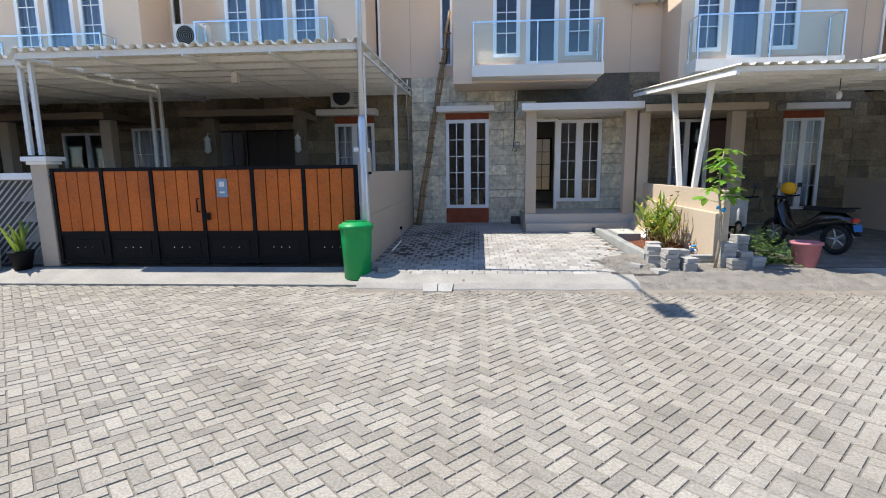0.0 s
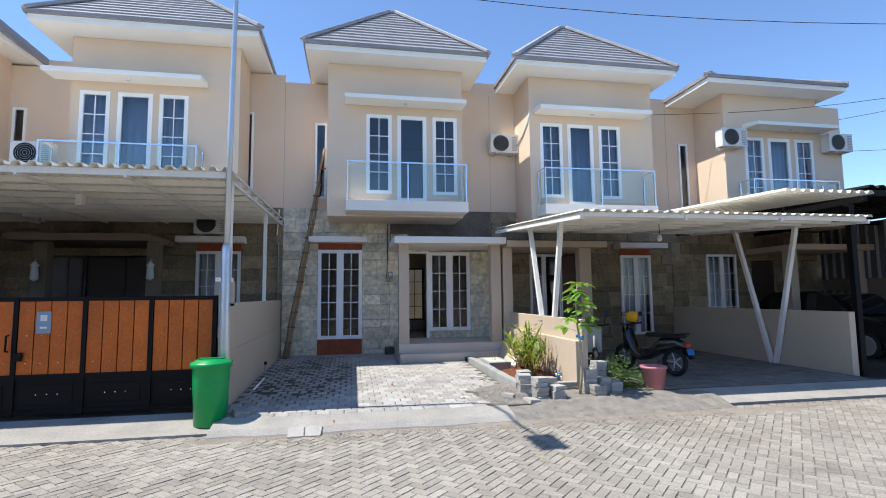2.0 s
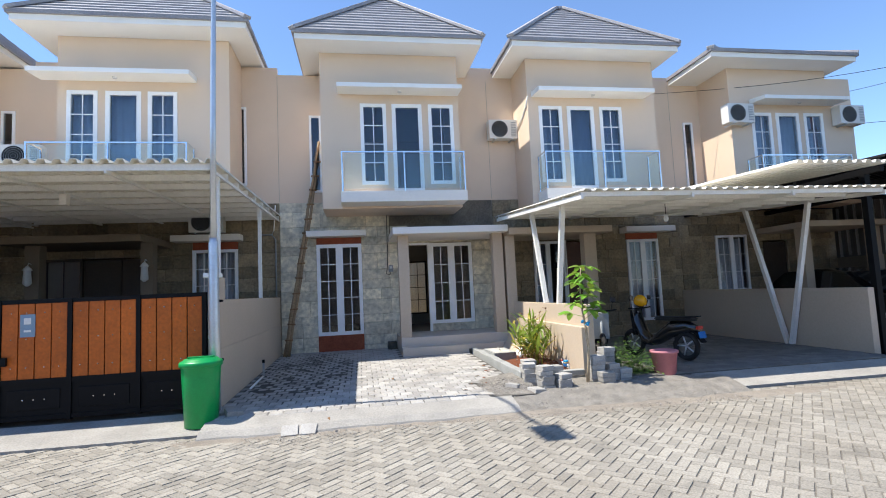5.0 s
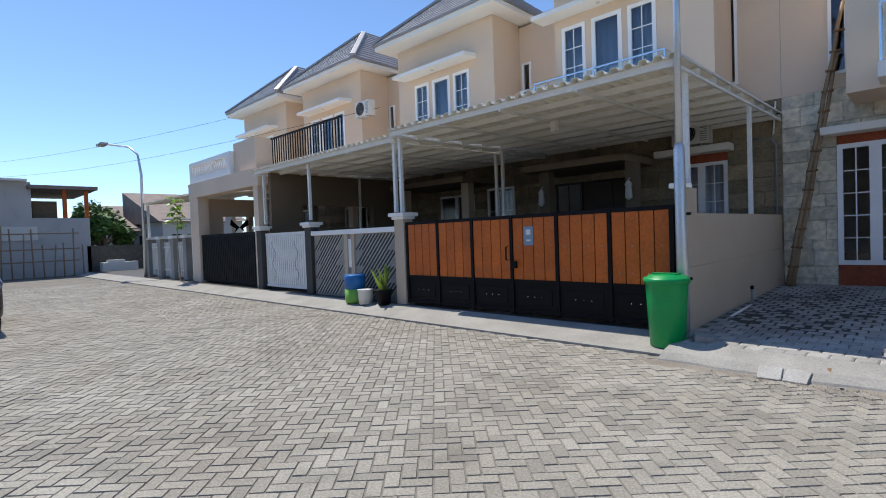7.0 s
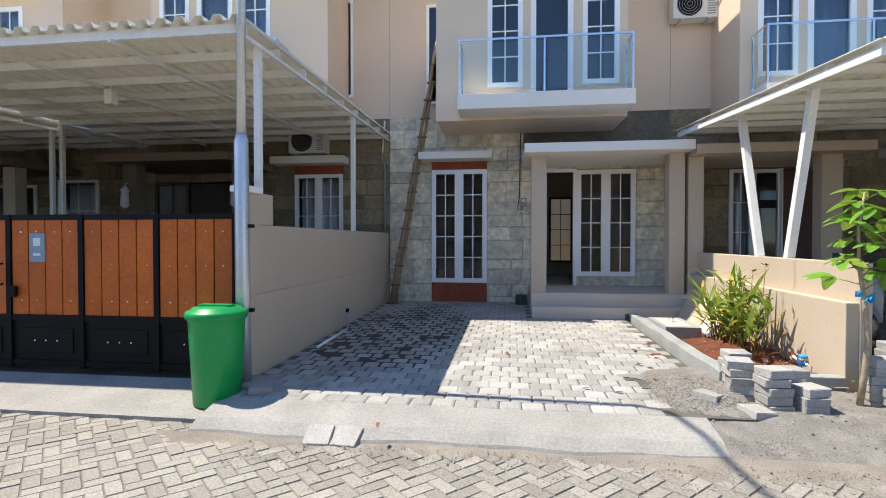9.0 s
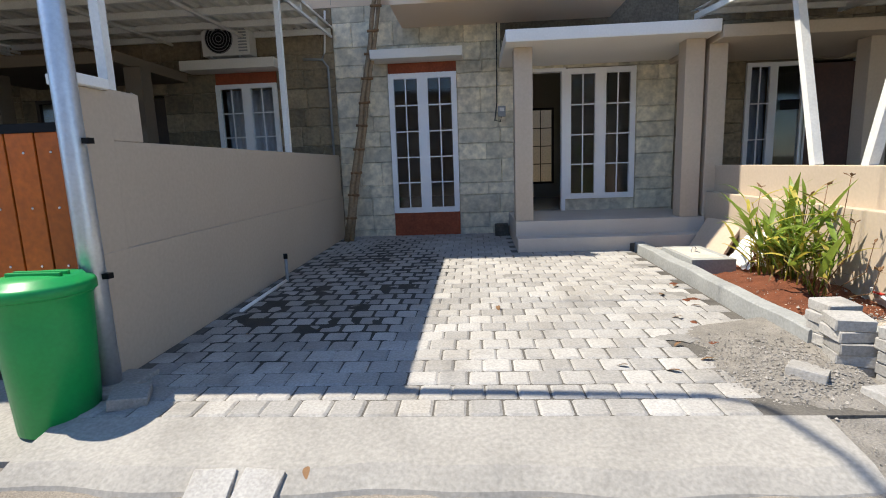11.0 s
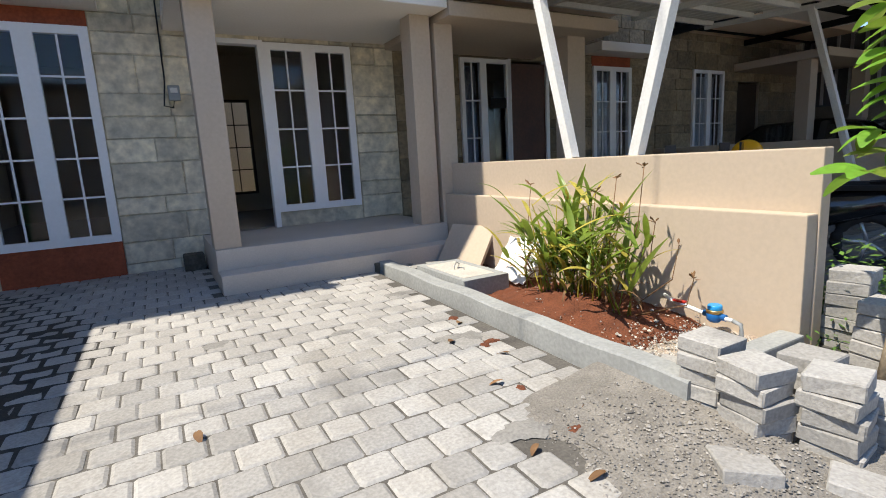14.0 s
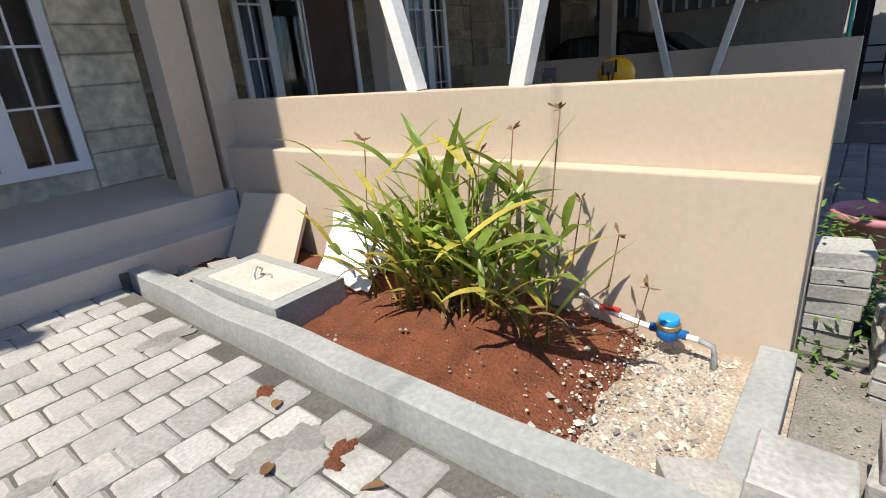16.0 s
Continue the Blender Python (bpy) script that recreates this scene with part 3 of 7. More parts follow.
def ground_wall(house, l0, l1, holes, seed, z0=0.15, pieces=None):
    wall = part("ground_wall", wall_xz(l0, l1, z0, 4.36, F + 0.012, F + 0.16, holes), MORTAR, house, "squared yellow-grey sandstone cladding")
    rng = random.Random(seed)
    rows = stone_rows(l0, l1, z0 + 0.05, 4.36, holes, seed)
    if pieces:
        for r in rows:
            if r[0] > 1.25 and r[2] > 3.35:
                continue
            bm = nb()
            stone_piece(bm, r, F + 0.012, rng)
            dark = abs((r[0] + r[1]) / 2 - 1.0) < 0.2 and abs((r[2] + r[3]) / 2 - 1.6) < 0.14
            part("stone", bm, DARKSTONE if dark else STONE, wall)
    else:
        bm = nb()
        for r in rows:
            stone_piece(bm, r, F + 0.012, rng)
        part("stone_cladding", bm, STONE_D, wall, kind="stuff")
    return wall


def porch(house, x0, x1, cols, zf=0.65, zt=3.2, slab=SOFFIT, paint=PLASTER2):
    part("porch_roof", B(((x0, 12.4, zt), (x1, F, zt + 0.17))), slab, house, "painted porch roof slab", bev=0.012)
    for a, b in cols:
        part("porch_column", B(((a, 12.75, zf), (b, 13.02, zt))), paint, house, bev=0.008)


# middle house, for sale, empty
mid = thing("house", (1.2, 14.33, 0.2), "beige two-storey row house with stone-clad ground floor, empty, front door open", "house", "row houses")
upper_floor(mid, 0.0, 1, 0.0, (-0.5, 3.1), None, (-1.75, 4.25), (8.0, 8.35), (-0.06, 3.1), (-0.02, 3.1), (-1.03, 3.64), (-0.91, -0.58))
part("bare_render", B(((1.22, F - 0.012, 3.376), (4.24, F + 0.01, 4.35))), BARE, mid, "dark unfinished cement render over the porch roof")
ground_wall(mid, -1.75, 4.25, [(-0.79, 0.43, 0.15, 3.36), (1.66, 3.58, 0.65, 3.15)], 3, pieces=True)
for a, b in ((-0.79, -0.18), (-0.18, 0.43)):
    sash(mid, a, b, 0.69, 3.18, F + 0.01, 2, 5, 0.095, name="french_window")
part("panel_below", B(((-0.79, F - 0.015, 0.2), (0.43, F + 0.1, 0.69))), TERRA, mid, "terracotta-painted panel under the window")
part("panel_above", B(((-0.79, F - 0.005, 3.18), (0.43, F + 0.1, 3.36))), TERRA, mid, "terracotta-painted panel over the window")
part("lintel", B(((-1.02, 13.88, 3.365), (0.56, F + 0.01, 3.52))), SOFFIT, mid, "white concrete lintel hood", bev=0.01)
porch(mid, 1.19, 4.11, ((1.33, 1.6), (3.78, 4.05)))
part("porch_floor", B(((1.33, 12.7, 0.2), (4.13, F + 0.1, 0.65))), STEPT, mid, "beige tiled porch floor", bev=0.01)
part("porch_step", B(((1.33, 12.38, 0.15), (4.13, 12.7, 0.43))), STEPT, mid, "beige tiled step", bev=0.01)
# porch door wall: fixed sidelight and open doorway
for a, b in ((2.35, 2.955), (2.955, 3.56)):
    sash(mid, a, b, 0.86, 3.13, F + 0.01, 2, 4, 0.095, name="side_window")
part("door_frame", B(((1.66, F - 0.05, 0.65), (1.72, F + 0.1, 3.15)), ((2.28, F - 0.05, 0.65), (2.35, F + 0.1, 3.15)), ((1.72, F - 0.05, 3.09), (2.28, F + 0.1, 3.15))), PVC, mid, "white door frame, door open inwards")
part("sill_wall", B(((2.35, F, 0.65), (3.58, F + 0.12, 0.86)), ((3.56, F, 0.86), (3.58, F + 0.1, 3.15))), STONE, mid)
part("open_door", B(((1.68, F + 0.12, 0.67), (1.72, F + 0.75, 3.08))), PVC, mid, "white door leaf standing open", bev=0.006)
part("room_back", wall_xz(1.0, 4.1, 0.65, 3.7, 18.0, 18.1, [(2.05, 2.7, 1.0, 2.85)]), ROOMWALL, mid, "plain painted room wall behind the open door")
for x in (1.0, 4.02):
    part("room_side", B(((x, 14.6, 0.65), (x + 0.08, 18.0, 3.7))), ROOMWALL, mid)
part("room_floor", B(((-1.6, F + 0.16, 0.5), (4.1, 19.9, 0.655))), FLOORT, mid, "glossy tiled floor")
sash(mid, 2.05, 2.7, 1.0, 2.85, 17.99, 2, 4, 0.05, material=DARKWOOD, name="inner_window")

left = thing("house", (-5, 14.33, 0.2), "beige two-storey row house with white curtains and a carport", "house", "row houses")
upper_floor(left, -3.41, -1, 0.22, (-6.57, -2.7), CURTAIN, (-7.8, -1.75), (8.2, 8.2), (-6.92, -3.46), (-6.9, -3.48), (-7.2, -2.15), (-2.93, -2.58))
LW = (-3.98, -2.84)
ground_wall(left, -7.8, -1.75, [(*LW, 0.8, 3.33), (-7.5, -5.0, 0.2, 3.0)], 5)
for a, b in ((-3.98, -3.41), (-3.41, -2.84)):
    sash(left, a, b, 0.8, 3.13, F + 0.01, 2, 5, 0.08)
part("panel_above", B(((-3.98, F - 0.005, 3.13), (-2.84, F + 0.1, 3.33))), TERRA, left)
part("lintel", B(((-4.4, 13.9, 3.335), (-2.7, F + 0.01, 3.50))), SOFFIT, left, bev=0.01)
curtain(-3.9, -2.9, 0.9, 3.05, F + 0.2, CURTAIN)
porch(left, -7.4, -3.6 - 0.9, ((-7.04, -6.74), (-4.64, -4.37)), slab=SHADEP, paint=SHADEP)
part("front_door", B(((-6.6, F + 0.02, 0.2), (-5.72, F + 0.08, 2.95)), ((-5.7, F + 0.02, 0.2), (-5.0, F + 0.08, 2.95))), DARKWOOD, left, "dark brown double door")
sash(left, -7.5, -6.62, 0.9, 3.0, F + 0.03, 2, 1, 0.06, material=DARKWOOD)

right = thing("house", (7, 14.33, 0.2), "beige two-storey row house with dark red door and slanted carport", "house", "row houses")
upper_floor(right, 4.85, 1, 0.01, (5.05, 8.84), CURTAINB, (4.25, 10.2), (8.35, 8.2), (5.16, 8.5), (5.2, 8.5), (4.47, 9.22))
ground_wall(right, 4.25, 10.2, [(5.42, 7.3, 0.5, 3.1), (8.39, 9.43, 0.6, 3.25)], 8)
for a, b in ((8.39, 8.91), (8.91, 9.43)):
    sash(right, a, b, 0.6, 3.06, F + 0.01, 2, 4, 0.08)
part("panel_above", B(((8.39, F - 0.005, 3.06), (9.43, F + 0.1, 3.25))), TERRA, right)
part("lintel", B(((8.2, 13.9, 3.255), (9.8, F + 0.01, 3.42))), SOFFIT, right, bev=0.01)
curtain(8.45, 9.38, 0.7, 3.0, F + 0.2, CURTAIN)
porch(right, 4.13, 6.95, ((4.11, 4.37), (6.3, 6.64)), zt=3.12, slab=PLASTER2)
sash(right, 5.42, 5.87, 0.5, 3.08, F + 0.01, 2, 4, 0.07)
sash(right, 5.87, 6.42, 0.5, 3.08, F + 0.03, 1, 1, 0.07)
curtain(5.5, 5.85, 0.6, 3.0, F + 0.2, CURTAINB)
part("front_door", B(((6.45, F + 0.01, 0.5), (7.23, F + 0.07, 3.04))), DOORRED, right, "dark red wooden door", bev=0.006)
part("door_frame", B(((6.4, F - 0.03, 0.5), (6.45, F + 0.1, 3.1)), ((7.23, F - 0.03, 0.5), (7.3, F + 0.1, 3.1))), PVC, right)

right3 = thing("house", (13, 14.33, 0.2), "beige two-storey end house with two air conditioners", "house", "row houses")
upper_floor(right3, 11.43, 1, -0.1, (11.25, 15.45), CURTAIN, (10.2, 16.2), (8.2, 7.7), (11.9, 14.75), (11.6, 14.6), (10.25, 14.98), (10.62, 10.95), pitch=1.0, cut=(14.6, 7.7))
ground_wall(right3, 10.2, 16.2, [(11.4, 12.5, 0.8, 3.1), (13.1, 14.0, 0.2, 2.9)], 12)
for a, b in ((11.4, 11.95), (11.95, 12.5)):
    sash(right3, a, b, 0.8, 3.1, F + 0.01, 2, 4, 0.07)
curtain(11.45, 12.45, 0.9, 3.0, F + 0.2, CURTAIN)
part("front_door", B(((13.15, F + 0.05, 0.2), (13.95, F + 0.1, 2.85))), DARKWOOD, right3)
porch(right3, 12.9, 16.0, ((13.0, 13.28), (15.4, 15.7)), zt=3.1, slab=PLASTER2)

for k, (c, bay, lot, cur, hs) in enumerate(((-9.12, (-12.9, -8.65), (-13.9, -7.8), CURTAIN, (-12.55, -9.3)), (-15.72, (-19.3, -15.1), (-19.9, -13.9), CURTAINB, (-18.85, -15.7)), (-21.6, (-25.1, -20.8), (-26.0, -19.9), CURTAIN, (-24.9, -21.6)))):
    h = thing("house", (c, 14.33, 0.2), "beige two-storey row house with hipped grey roof", "house", "row houses")
    upper_floor(h, c, -1, 0.03, bay, cur, lot, (8.0, 8.0), hs, hs, (bay[0] - 0.4, bay[1] + 0.55), (bay[1] + 0.1, bay[1] + 0.42), rail=(k == 0))
    ground_wall(h, lot[0], lot[1], [(lot[1] - 2.3, lot[1] - 1.2, 0.9, 3.1), (lot[0] + 1.6, lot[0] + 3.2, 0.2, 3.0)], 20 + k)
    sash(h, lot[1] - 2.3, lot[1] - 1.2, 0.9, 3.1, F + 0.01, 2, 3, 0.07)
    curtain(lot[1] - 2.2, lot[1] - 1.3, 1.0, 3.0, F + 0.2, CURTAIN)
    sash(h, lot[0] + 1.6, lot[0] + 2.4, 0.2, 3.0, F + 0.01, 1, 1, 0.07, name="glass_door")
    sash(h, lot[0] + 2.4, lot[0] + 3.2, 0.2, 3.0, F + 0.01, 1, 1, 0.07, name="glass_door")
    porch(h, lot[0] + 1.0, lot[0] + 4.4, ((lot[0] + 1.1, lot[0] + 1.4), (lot[0] + 4.0, lot[0] + 4.3)), slab=SHADEP)

# ---- boundary walls ----
def low_wall(name, pieces, label, bev=0.01):
    return part(name, B(*pieces), PLASTER2, None, label, bev=bev, category="wall", kind="structure")


low_wall("wall_west", (((-1.86, 8.37, 0.1), (-1.775, F, 1.79)), ((-1.775, 8.095, 0.1), (-1.76, F, 1.04))), "beige painted boundary wall with a low plinth band")
low_wall("wall_west_end", (((-1.86, 8.37, 1.79), (-1.775, 8.70, 2.14)), ((-1.87, 8.09, 0.1), (-1.765, 8.37, 2.12))), "raised stepped end of the beige boundary wall")
low_wall("wall_east", (((4.27, 8.49, 0.1), (4.38, 13.0, 1.405)), ((4.15, 8.5, 0.1), (4.27, 13.0, 1.02))), "beige painted boundary wall with a stepped ledge")
low_wall("wall_far_east", (((10.15, 8.55, 0.1), (10.3, F, 1.45)),), "beige boundary wall of the covered forecourt")

# ---- carports ----
def corrugated(x0, x1, y0, y1, z0, z1, pitch=0.2, amp=0.03, along="y"):
    """A ribbed sheet; its ribs run along y (or x)."""
    bm = nb()
    prof = []
    a, b = (x0, x1) if along == "y" else (y0, y1)
    n = int((b - a) / pitch)
    for i in range(n):
        p = a + (b - a) * i / n
        q = (b - a) / n
        prof += [(p, -amp), (p + q * 0.3, -amp), (p + q * 0.45, amp), (p + q * 0.85, amp)]
    prof.append((b, -amp))
    if along == "y":
        rows = [[bm.verts.new((p, y, z + d)) for p, d in prof] for y, z in ((y0, z0), (y1, z1))]
    else:
        rows = [[bm.verts.new((x, p, z0 + (z1 - z0) * (p - y0) / (y1 - y0) + d)) for p, d in prof] for x in (x0, x1)]
    for i in range(len(prof) - 1):
        bm.faces.new((rows[0][i], rows[0][i + 1], rows[1][i + 1], rows[1][i]))
    return bm


def sheet_part(name, bm, material, parent, label=""):
    ob = part(name, bm, material, parent, label)
    so = ob.modifiers.new("thickness", "SOLIDIFY")
    so.thickness = 0.008
    return ob


def carport(x0, x1, y0, y1, z0, z1, label, posts, purlins=9, rafters=5):
    c = thing("carport", ((x0 + x1) / 2, y0, 0.16), label, "carport", "carports")
    sheet_part("roof_sheet", corrugated(x0, x1, y0, y1, z0, z1), SHEET, c, "cream ribbed roofing sheet")
    zz = lambda y: z0 + (z1 - z0) * (y - y0) / (y1 - y0)
    for i in range(purlins):
        y = y0 + 0.12 + (y1 - y0 - 0.24) * i / (purlins - 1)
        part("purlin", beam(nb(), (x0 + 0.03, y, zz(y) - 0.08), (x1 - 0.03, y, zz(y) - 0.08), 0.05, 0.10), STEELW, c)
    for i in range(rafters):
        x = x0 + 0.05 + (x1 - x0 - 0.1) * i / (rafters - 1)
        part("rafter", beam(nb(), (x, y0 + 0.05, zz(y0) - 0.15), (x, y1, zz(y1) - 0.15), 0.035, 0.04), STEELW, c)
    for x, y, zb in posts:
        part("post", B(((x - 0.035, y - 0.035, zb), (x + 0.035, y + 0.035, zz(y) - 0.14))), STEELW, c)
    return c


carport(-7.7, -1.72, 7.95, F - 0.02, 3.87, 4.02, "cream ribbed-sheet carport on white steel posts", ((-7.62, 8.28, 2.15), (-1.82, 8.45, 2.1), (-1.82, 11.86, 1.79), (-7.62, 11.9, 0.16)))
carport(-14.3, -7.72, 8.1, F - 0.02, 3.80, 3.98, "cream ribbed-sheet carport over the tiled fence", ((-7.84, 8.3, 2.15), (-11.45, 8.36, 2.15), (-14.1, 8.4, 2.15), (-7.84, 11.9, 0.16), (-14.1, 12.0, 0.16)))

bm = wall_xz(8.62, F - 0.02, 0.16, 3.74, 0, 0.14, [(9.7, 12.6, 2.0, 2.75)])
bm.transform(Matrix(((0, 1, 0, -14.26), (1, 0, 0, 0), (0, 0, 1, 0), (0, 0, 0, 1))))
part("wall_carport", bm, SHADEP, None, "carport side wall with a long opening, shade put into its brown colour", category="wall", kind="structure")

# slanted carport of the house with the red door
c2 = thing("carport", (7, 8.0, 0.16), "cream ribbed-sheet carport on slanting white V posts", "carport", "carports")
CZ = lambda y: 3.33 + (y - 7.85) * 0.07
sheet_part("roof_sheet", corrugated(4.0, 10.1, 7.85, 13.2, CZ(7.85), CZ(13.2), amp=0.018), SHEET, c2)
for i in range(8):
    y = 7.97 + i * 0.72
    part("purlin", beam(nb(), (4.05, y, CZ(y) - 0.07), (10.05, y, CZ(y) - 0.07), 0.05, 0.08), STEELW, c2)
for x in (4.06, 6.1, 8.1, 10.05):
    part("rafter", beam(nb(), (x, 7.9, CZ(7.9) - 0.11), (x, 13.15, CZ(13.15) - 0.11), 0.05, 0.08), STEELW, c2)
for x, pts in ((4.33, ((9.87, 1.4, 9.35), (10.6, 1.4, 11.15))), (10.06, ((10.36, 0.19, 9.55), (10.47, 0.19, 11.39)))):
    for yb, zb, yt in pts:
        part("slanted_post", beam(nb(), (x, yb, zb), (x - 0.02, yt, CZ(yt) - 0.11), 0.09, 0.09), STEELW, c2, "white square steel post, leaning")
sheet_part("end_sheet", corrugated(8.2, 10.3, 7.95, 11.5, 3.82, 4.0, along="y"), SHEET, c2)
bm = nb()
lathe(bm, [(0.02, 3.12), (0.045, 3.08), (0.05, 3.02), (0.03, 2.97)], (6.6, 9.5, 0), 12)
part("bulb", bm, LENS, c2)
part("cord", T([(6.6, 9.5, 3.12), (6.6, 9.5, 3.36)], 0.008, 5), RUBBER, c2)

# ---- the orange gate ----
gate = thing("driveway_gate", (-4.7, 8.2, 0.16), "black steel gate with orange stained wooden boards and a number plate", "gate")
gx = [-7.40 + i * (5.45 / 6) for i in range(7)]
part("gate_frame", B(((-7.40, 8.18, 1.85), (-1.95, 8.24, 1.91)), ((-7.40, 8.18, 0.72), (-1.95, 8.24, 0.79)), ((-7.40, 8.18, 0.22), (-1.95, 8.24, 0.28))), BLACK, gate)
for x in gx:
    part("gate_bar", B(((x - 0.03, 8.17, 0.2), (x + 0.03, 8.245, 1.91))), BLACK, gate)
board_w = (5.45 / 6 - 0.06) / 4
bm = nb()
box(bm, (-board_w / 2 + 0.007, -0.012, 0), (board_w / 2 - 0.007, 0.012, 1.06))
bmesh.ops.bevel(bm, geom=bm.edges[:], offset=0.003, segments=1, affect="EDGES")
board_me = mesh_of(bm, WOOD)
bm = nb()
lathe(bm, [(0.011, 0), (0.008, 0.004)], n=8)
bm.transform(pose(0, 0, 0, 90, 0, 0))
bolt_me = mesh_of(bm, CHROME)
for i in range(6):
    part("backing", B(((gx[i] + 0.03, 8.216, 0.79), (gx[i + 1] - 0.03, 8.222, 1.85))), BLACK, gate, "black steel sheet behind the boards")
    part("lower_panel", B(((gx[i] + 0.03, 8.20, 0.28), (gx[i + 1] - 0.03, 8.215, 0.72))), BLACK, gate)
    part("raised_panel", B(((gx[i] + 0.12, 8.188, 0.36), (gx[i + 1] - 0.12, 8.2, 0.64))), BLACK, gate, bev=0.006)
    for j in range(3):
        shared("bolt", bolt_me, pose((gx[i] + gx[i + 1]) / 2 + (j - 1) * 0.14, 8.187, 0.5), gate)
    for j in range(4):
        x = gx[i] + 0.03 + board_w * (j + 0.5)
        shared("board", board_me, pose(x, 8.2, 0.79), gate)
        for z in (0.95, 1.35, 1.72):
            shared("bolt", bolt_me, pose(x + 0.02 * ((i + j) % 2), 8.187, z), gate)
part("number_plate", B(((-4.40, 8.172, 1.38), (-4.21, 8.186, 1.70))), SIGNP, gate, "blue-grey plate with a plain bar")
for z0, z1 in ((1.56, 1.65), (1.45, 1.48)):
    part("plate_bar", B(((-4.35, 8.168, z0), (-4.26, 8.1715, z1))), ACW, gate)
part("pull_handle", T([(-4.75, 8.17, 1.13), (-4.75, 8.12, 1.13), (-4.75, 8.12, 1.36), (-4.75, 8.17, 1.36)], 0.014), BLACK, gate)
part("lock_box", B(((-4.66, 8.13, 0.99), (-4.55, 8.17, 1.11))), BLACK, gate, bev=0.006)
part("hinge", B(((-7.47, 8.19, 1.75), (-7.40, 8.23, 1.79))), BLACK, gate)


def pillar(x0, x1, y0, y1, zt, material, label):
    p = thing("gate_pillar", ((x0 + x1) / 2, y0, 0.16), label, "pillar", "fence pillars")
    part("shaft", B(((x0, y0, 0.1), (x1, y1, zt))), PLASTER2 if material is None else material, p, bev=0.006)
    part("cap", B(((x0 - 0.04, y0 - 0.04, zt), (x1 + 0.04, y1 + 0.04, zt + 0.06)), ((x0 - 0.09, y0 - 0.09, zt + 0.06), (x1 + 0.09, y1 + 0.09, zt + 0.14))), WHITE, p, "white moulded cap", bev=0.012)
    return p


pillar(-7.76, -7.46, 8.15, 8.42, 1.98, None, "beige gate pillar with a white cap")
part("pillar_cap", B(((-1.93, 8.05, 2.122), (-1.72, 8.33, 2.19))), WHITE, None, "small white coping on the wall end", bev=0.01, category="coping")


def chevron_panel(parent, x0, x1, z0, z1, y, seed):
    """Slanting dark and pale tile strips."""
    w, k = 0.125, 0
    bmd, bml = nb(), nb()
    d = -(z1 - z0)
    while x0 + d < x1:
        for bm, o in ((bmd, 0.0), (bml, w * 0.62)):
            a, b = x0 + d + o, x0 + d + o + w * (0.6 if o == 0 else 0.36)
            pts = []
            for t in (0, 0.25, 0.5, 0.75, 1):
                pts.append((a + t * (z1 - z0), b + t * (z1 - z0), z0 + t * (z1 - z0)))
            for (p0, q0, h0), (p1, q1, h1) in zip(pts, pts[1:]):
                if p0 >= x0 and q1 <= x1:
                    v = [bm.verts.new(c) for c in ((p0, y, h0), (q0, y, h0), (q1, y, h1), (p1, y, h1), (p0, y - 0.015, h0), (q0, y - 0.015, h0), (q1, y - 0.015, h1), (p1, y - 0.015, h1))]
                    for f in ((4, 5, 6, 7), (0, 4, 7, 3), (1, 2, 6, 5), (0, 1, 5, 4), (3, 7, 6, 2)):
                        bm.faces.new([v[i] for i in f])
        d += w
    part("dark_strip_field", bmd, CHEV_D, parent, kind="stuff")
    part("pale_strip_field", bml, CHEV_L, parent, kind="stuff")


fence = thing("tiled_fence", (-9.6, 8.3, 0.16), "low fence wall with slanting grey tile strips and a white coping", "fence")
part("fence_wall", B(((-11.3, 8.34, 0.1), (-7.76, 8.46, 1.72))), CONCRETE, fence)
part("coping", B(((-11.35, 8.26, 1.72), (-7.76, 8.52, 1.84))), WHITE, fence, bev=0.015)
chevron_panel(fence, -11.28, -9.9, 0.2, 1.7, 8.34, 1)
chevron_panel(fence, -9.45, -7.8, 0.2, 1.7, 8.34, 2)
part("fence_rib", B(((-9.88, 8.3, 0.1), (-9.74, 8.36, 1.72))), PLASTER2, fence)
part("fence_rib", B(((-9.58, 8.3, 0.1), (-9.46, 8.36, 1.72))), PLASTER2, fence)
part("mail_slot", B(((-9.74, 8.33, 0.9), (-9.58, 8.345, 1.6))), WHITE, fence)
for x0, x1 in ((-11.62, -11.32), (-14.45, -14.15)):
    p = pillar(x0, x1, 8.25, 8.5, 1.95, CHEV_D, "dark stone-strip pillar with a white cap")
    chevron_panel(p, x0 + 0.01, x1 - 0.01, 0.2, 1.8, 8.25, 3)
wg = thing("white_gate", (-13, 8.4, 0.16), "white steel pedestrian gate with scroll ornament", "gate")
for z in (0.25, 1.79):
    part("gate_rail", B(((-14.1, 8.36, z), (-11.65, 8.40, z + 0.07))), STEELW, wg)
for i in range(22):
    x = -14.08 + i * 0.115
    part("slat", B(((x, 8.365, 0.3), (x + 0.085, 8.385, 1.8))), STEELW, wg)
for x in (-13.6, -12.3):
    part("scroll", T([(x + 0.1 * math.sin(t * 0.9), 8.355, 0.5 + t * 0.085) for t in range(14)], 0.012, 5), GALV, wg)

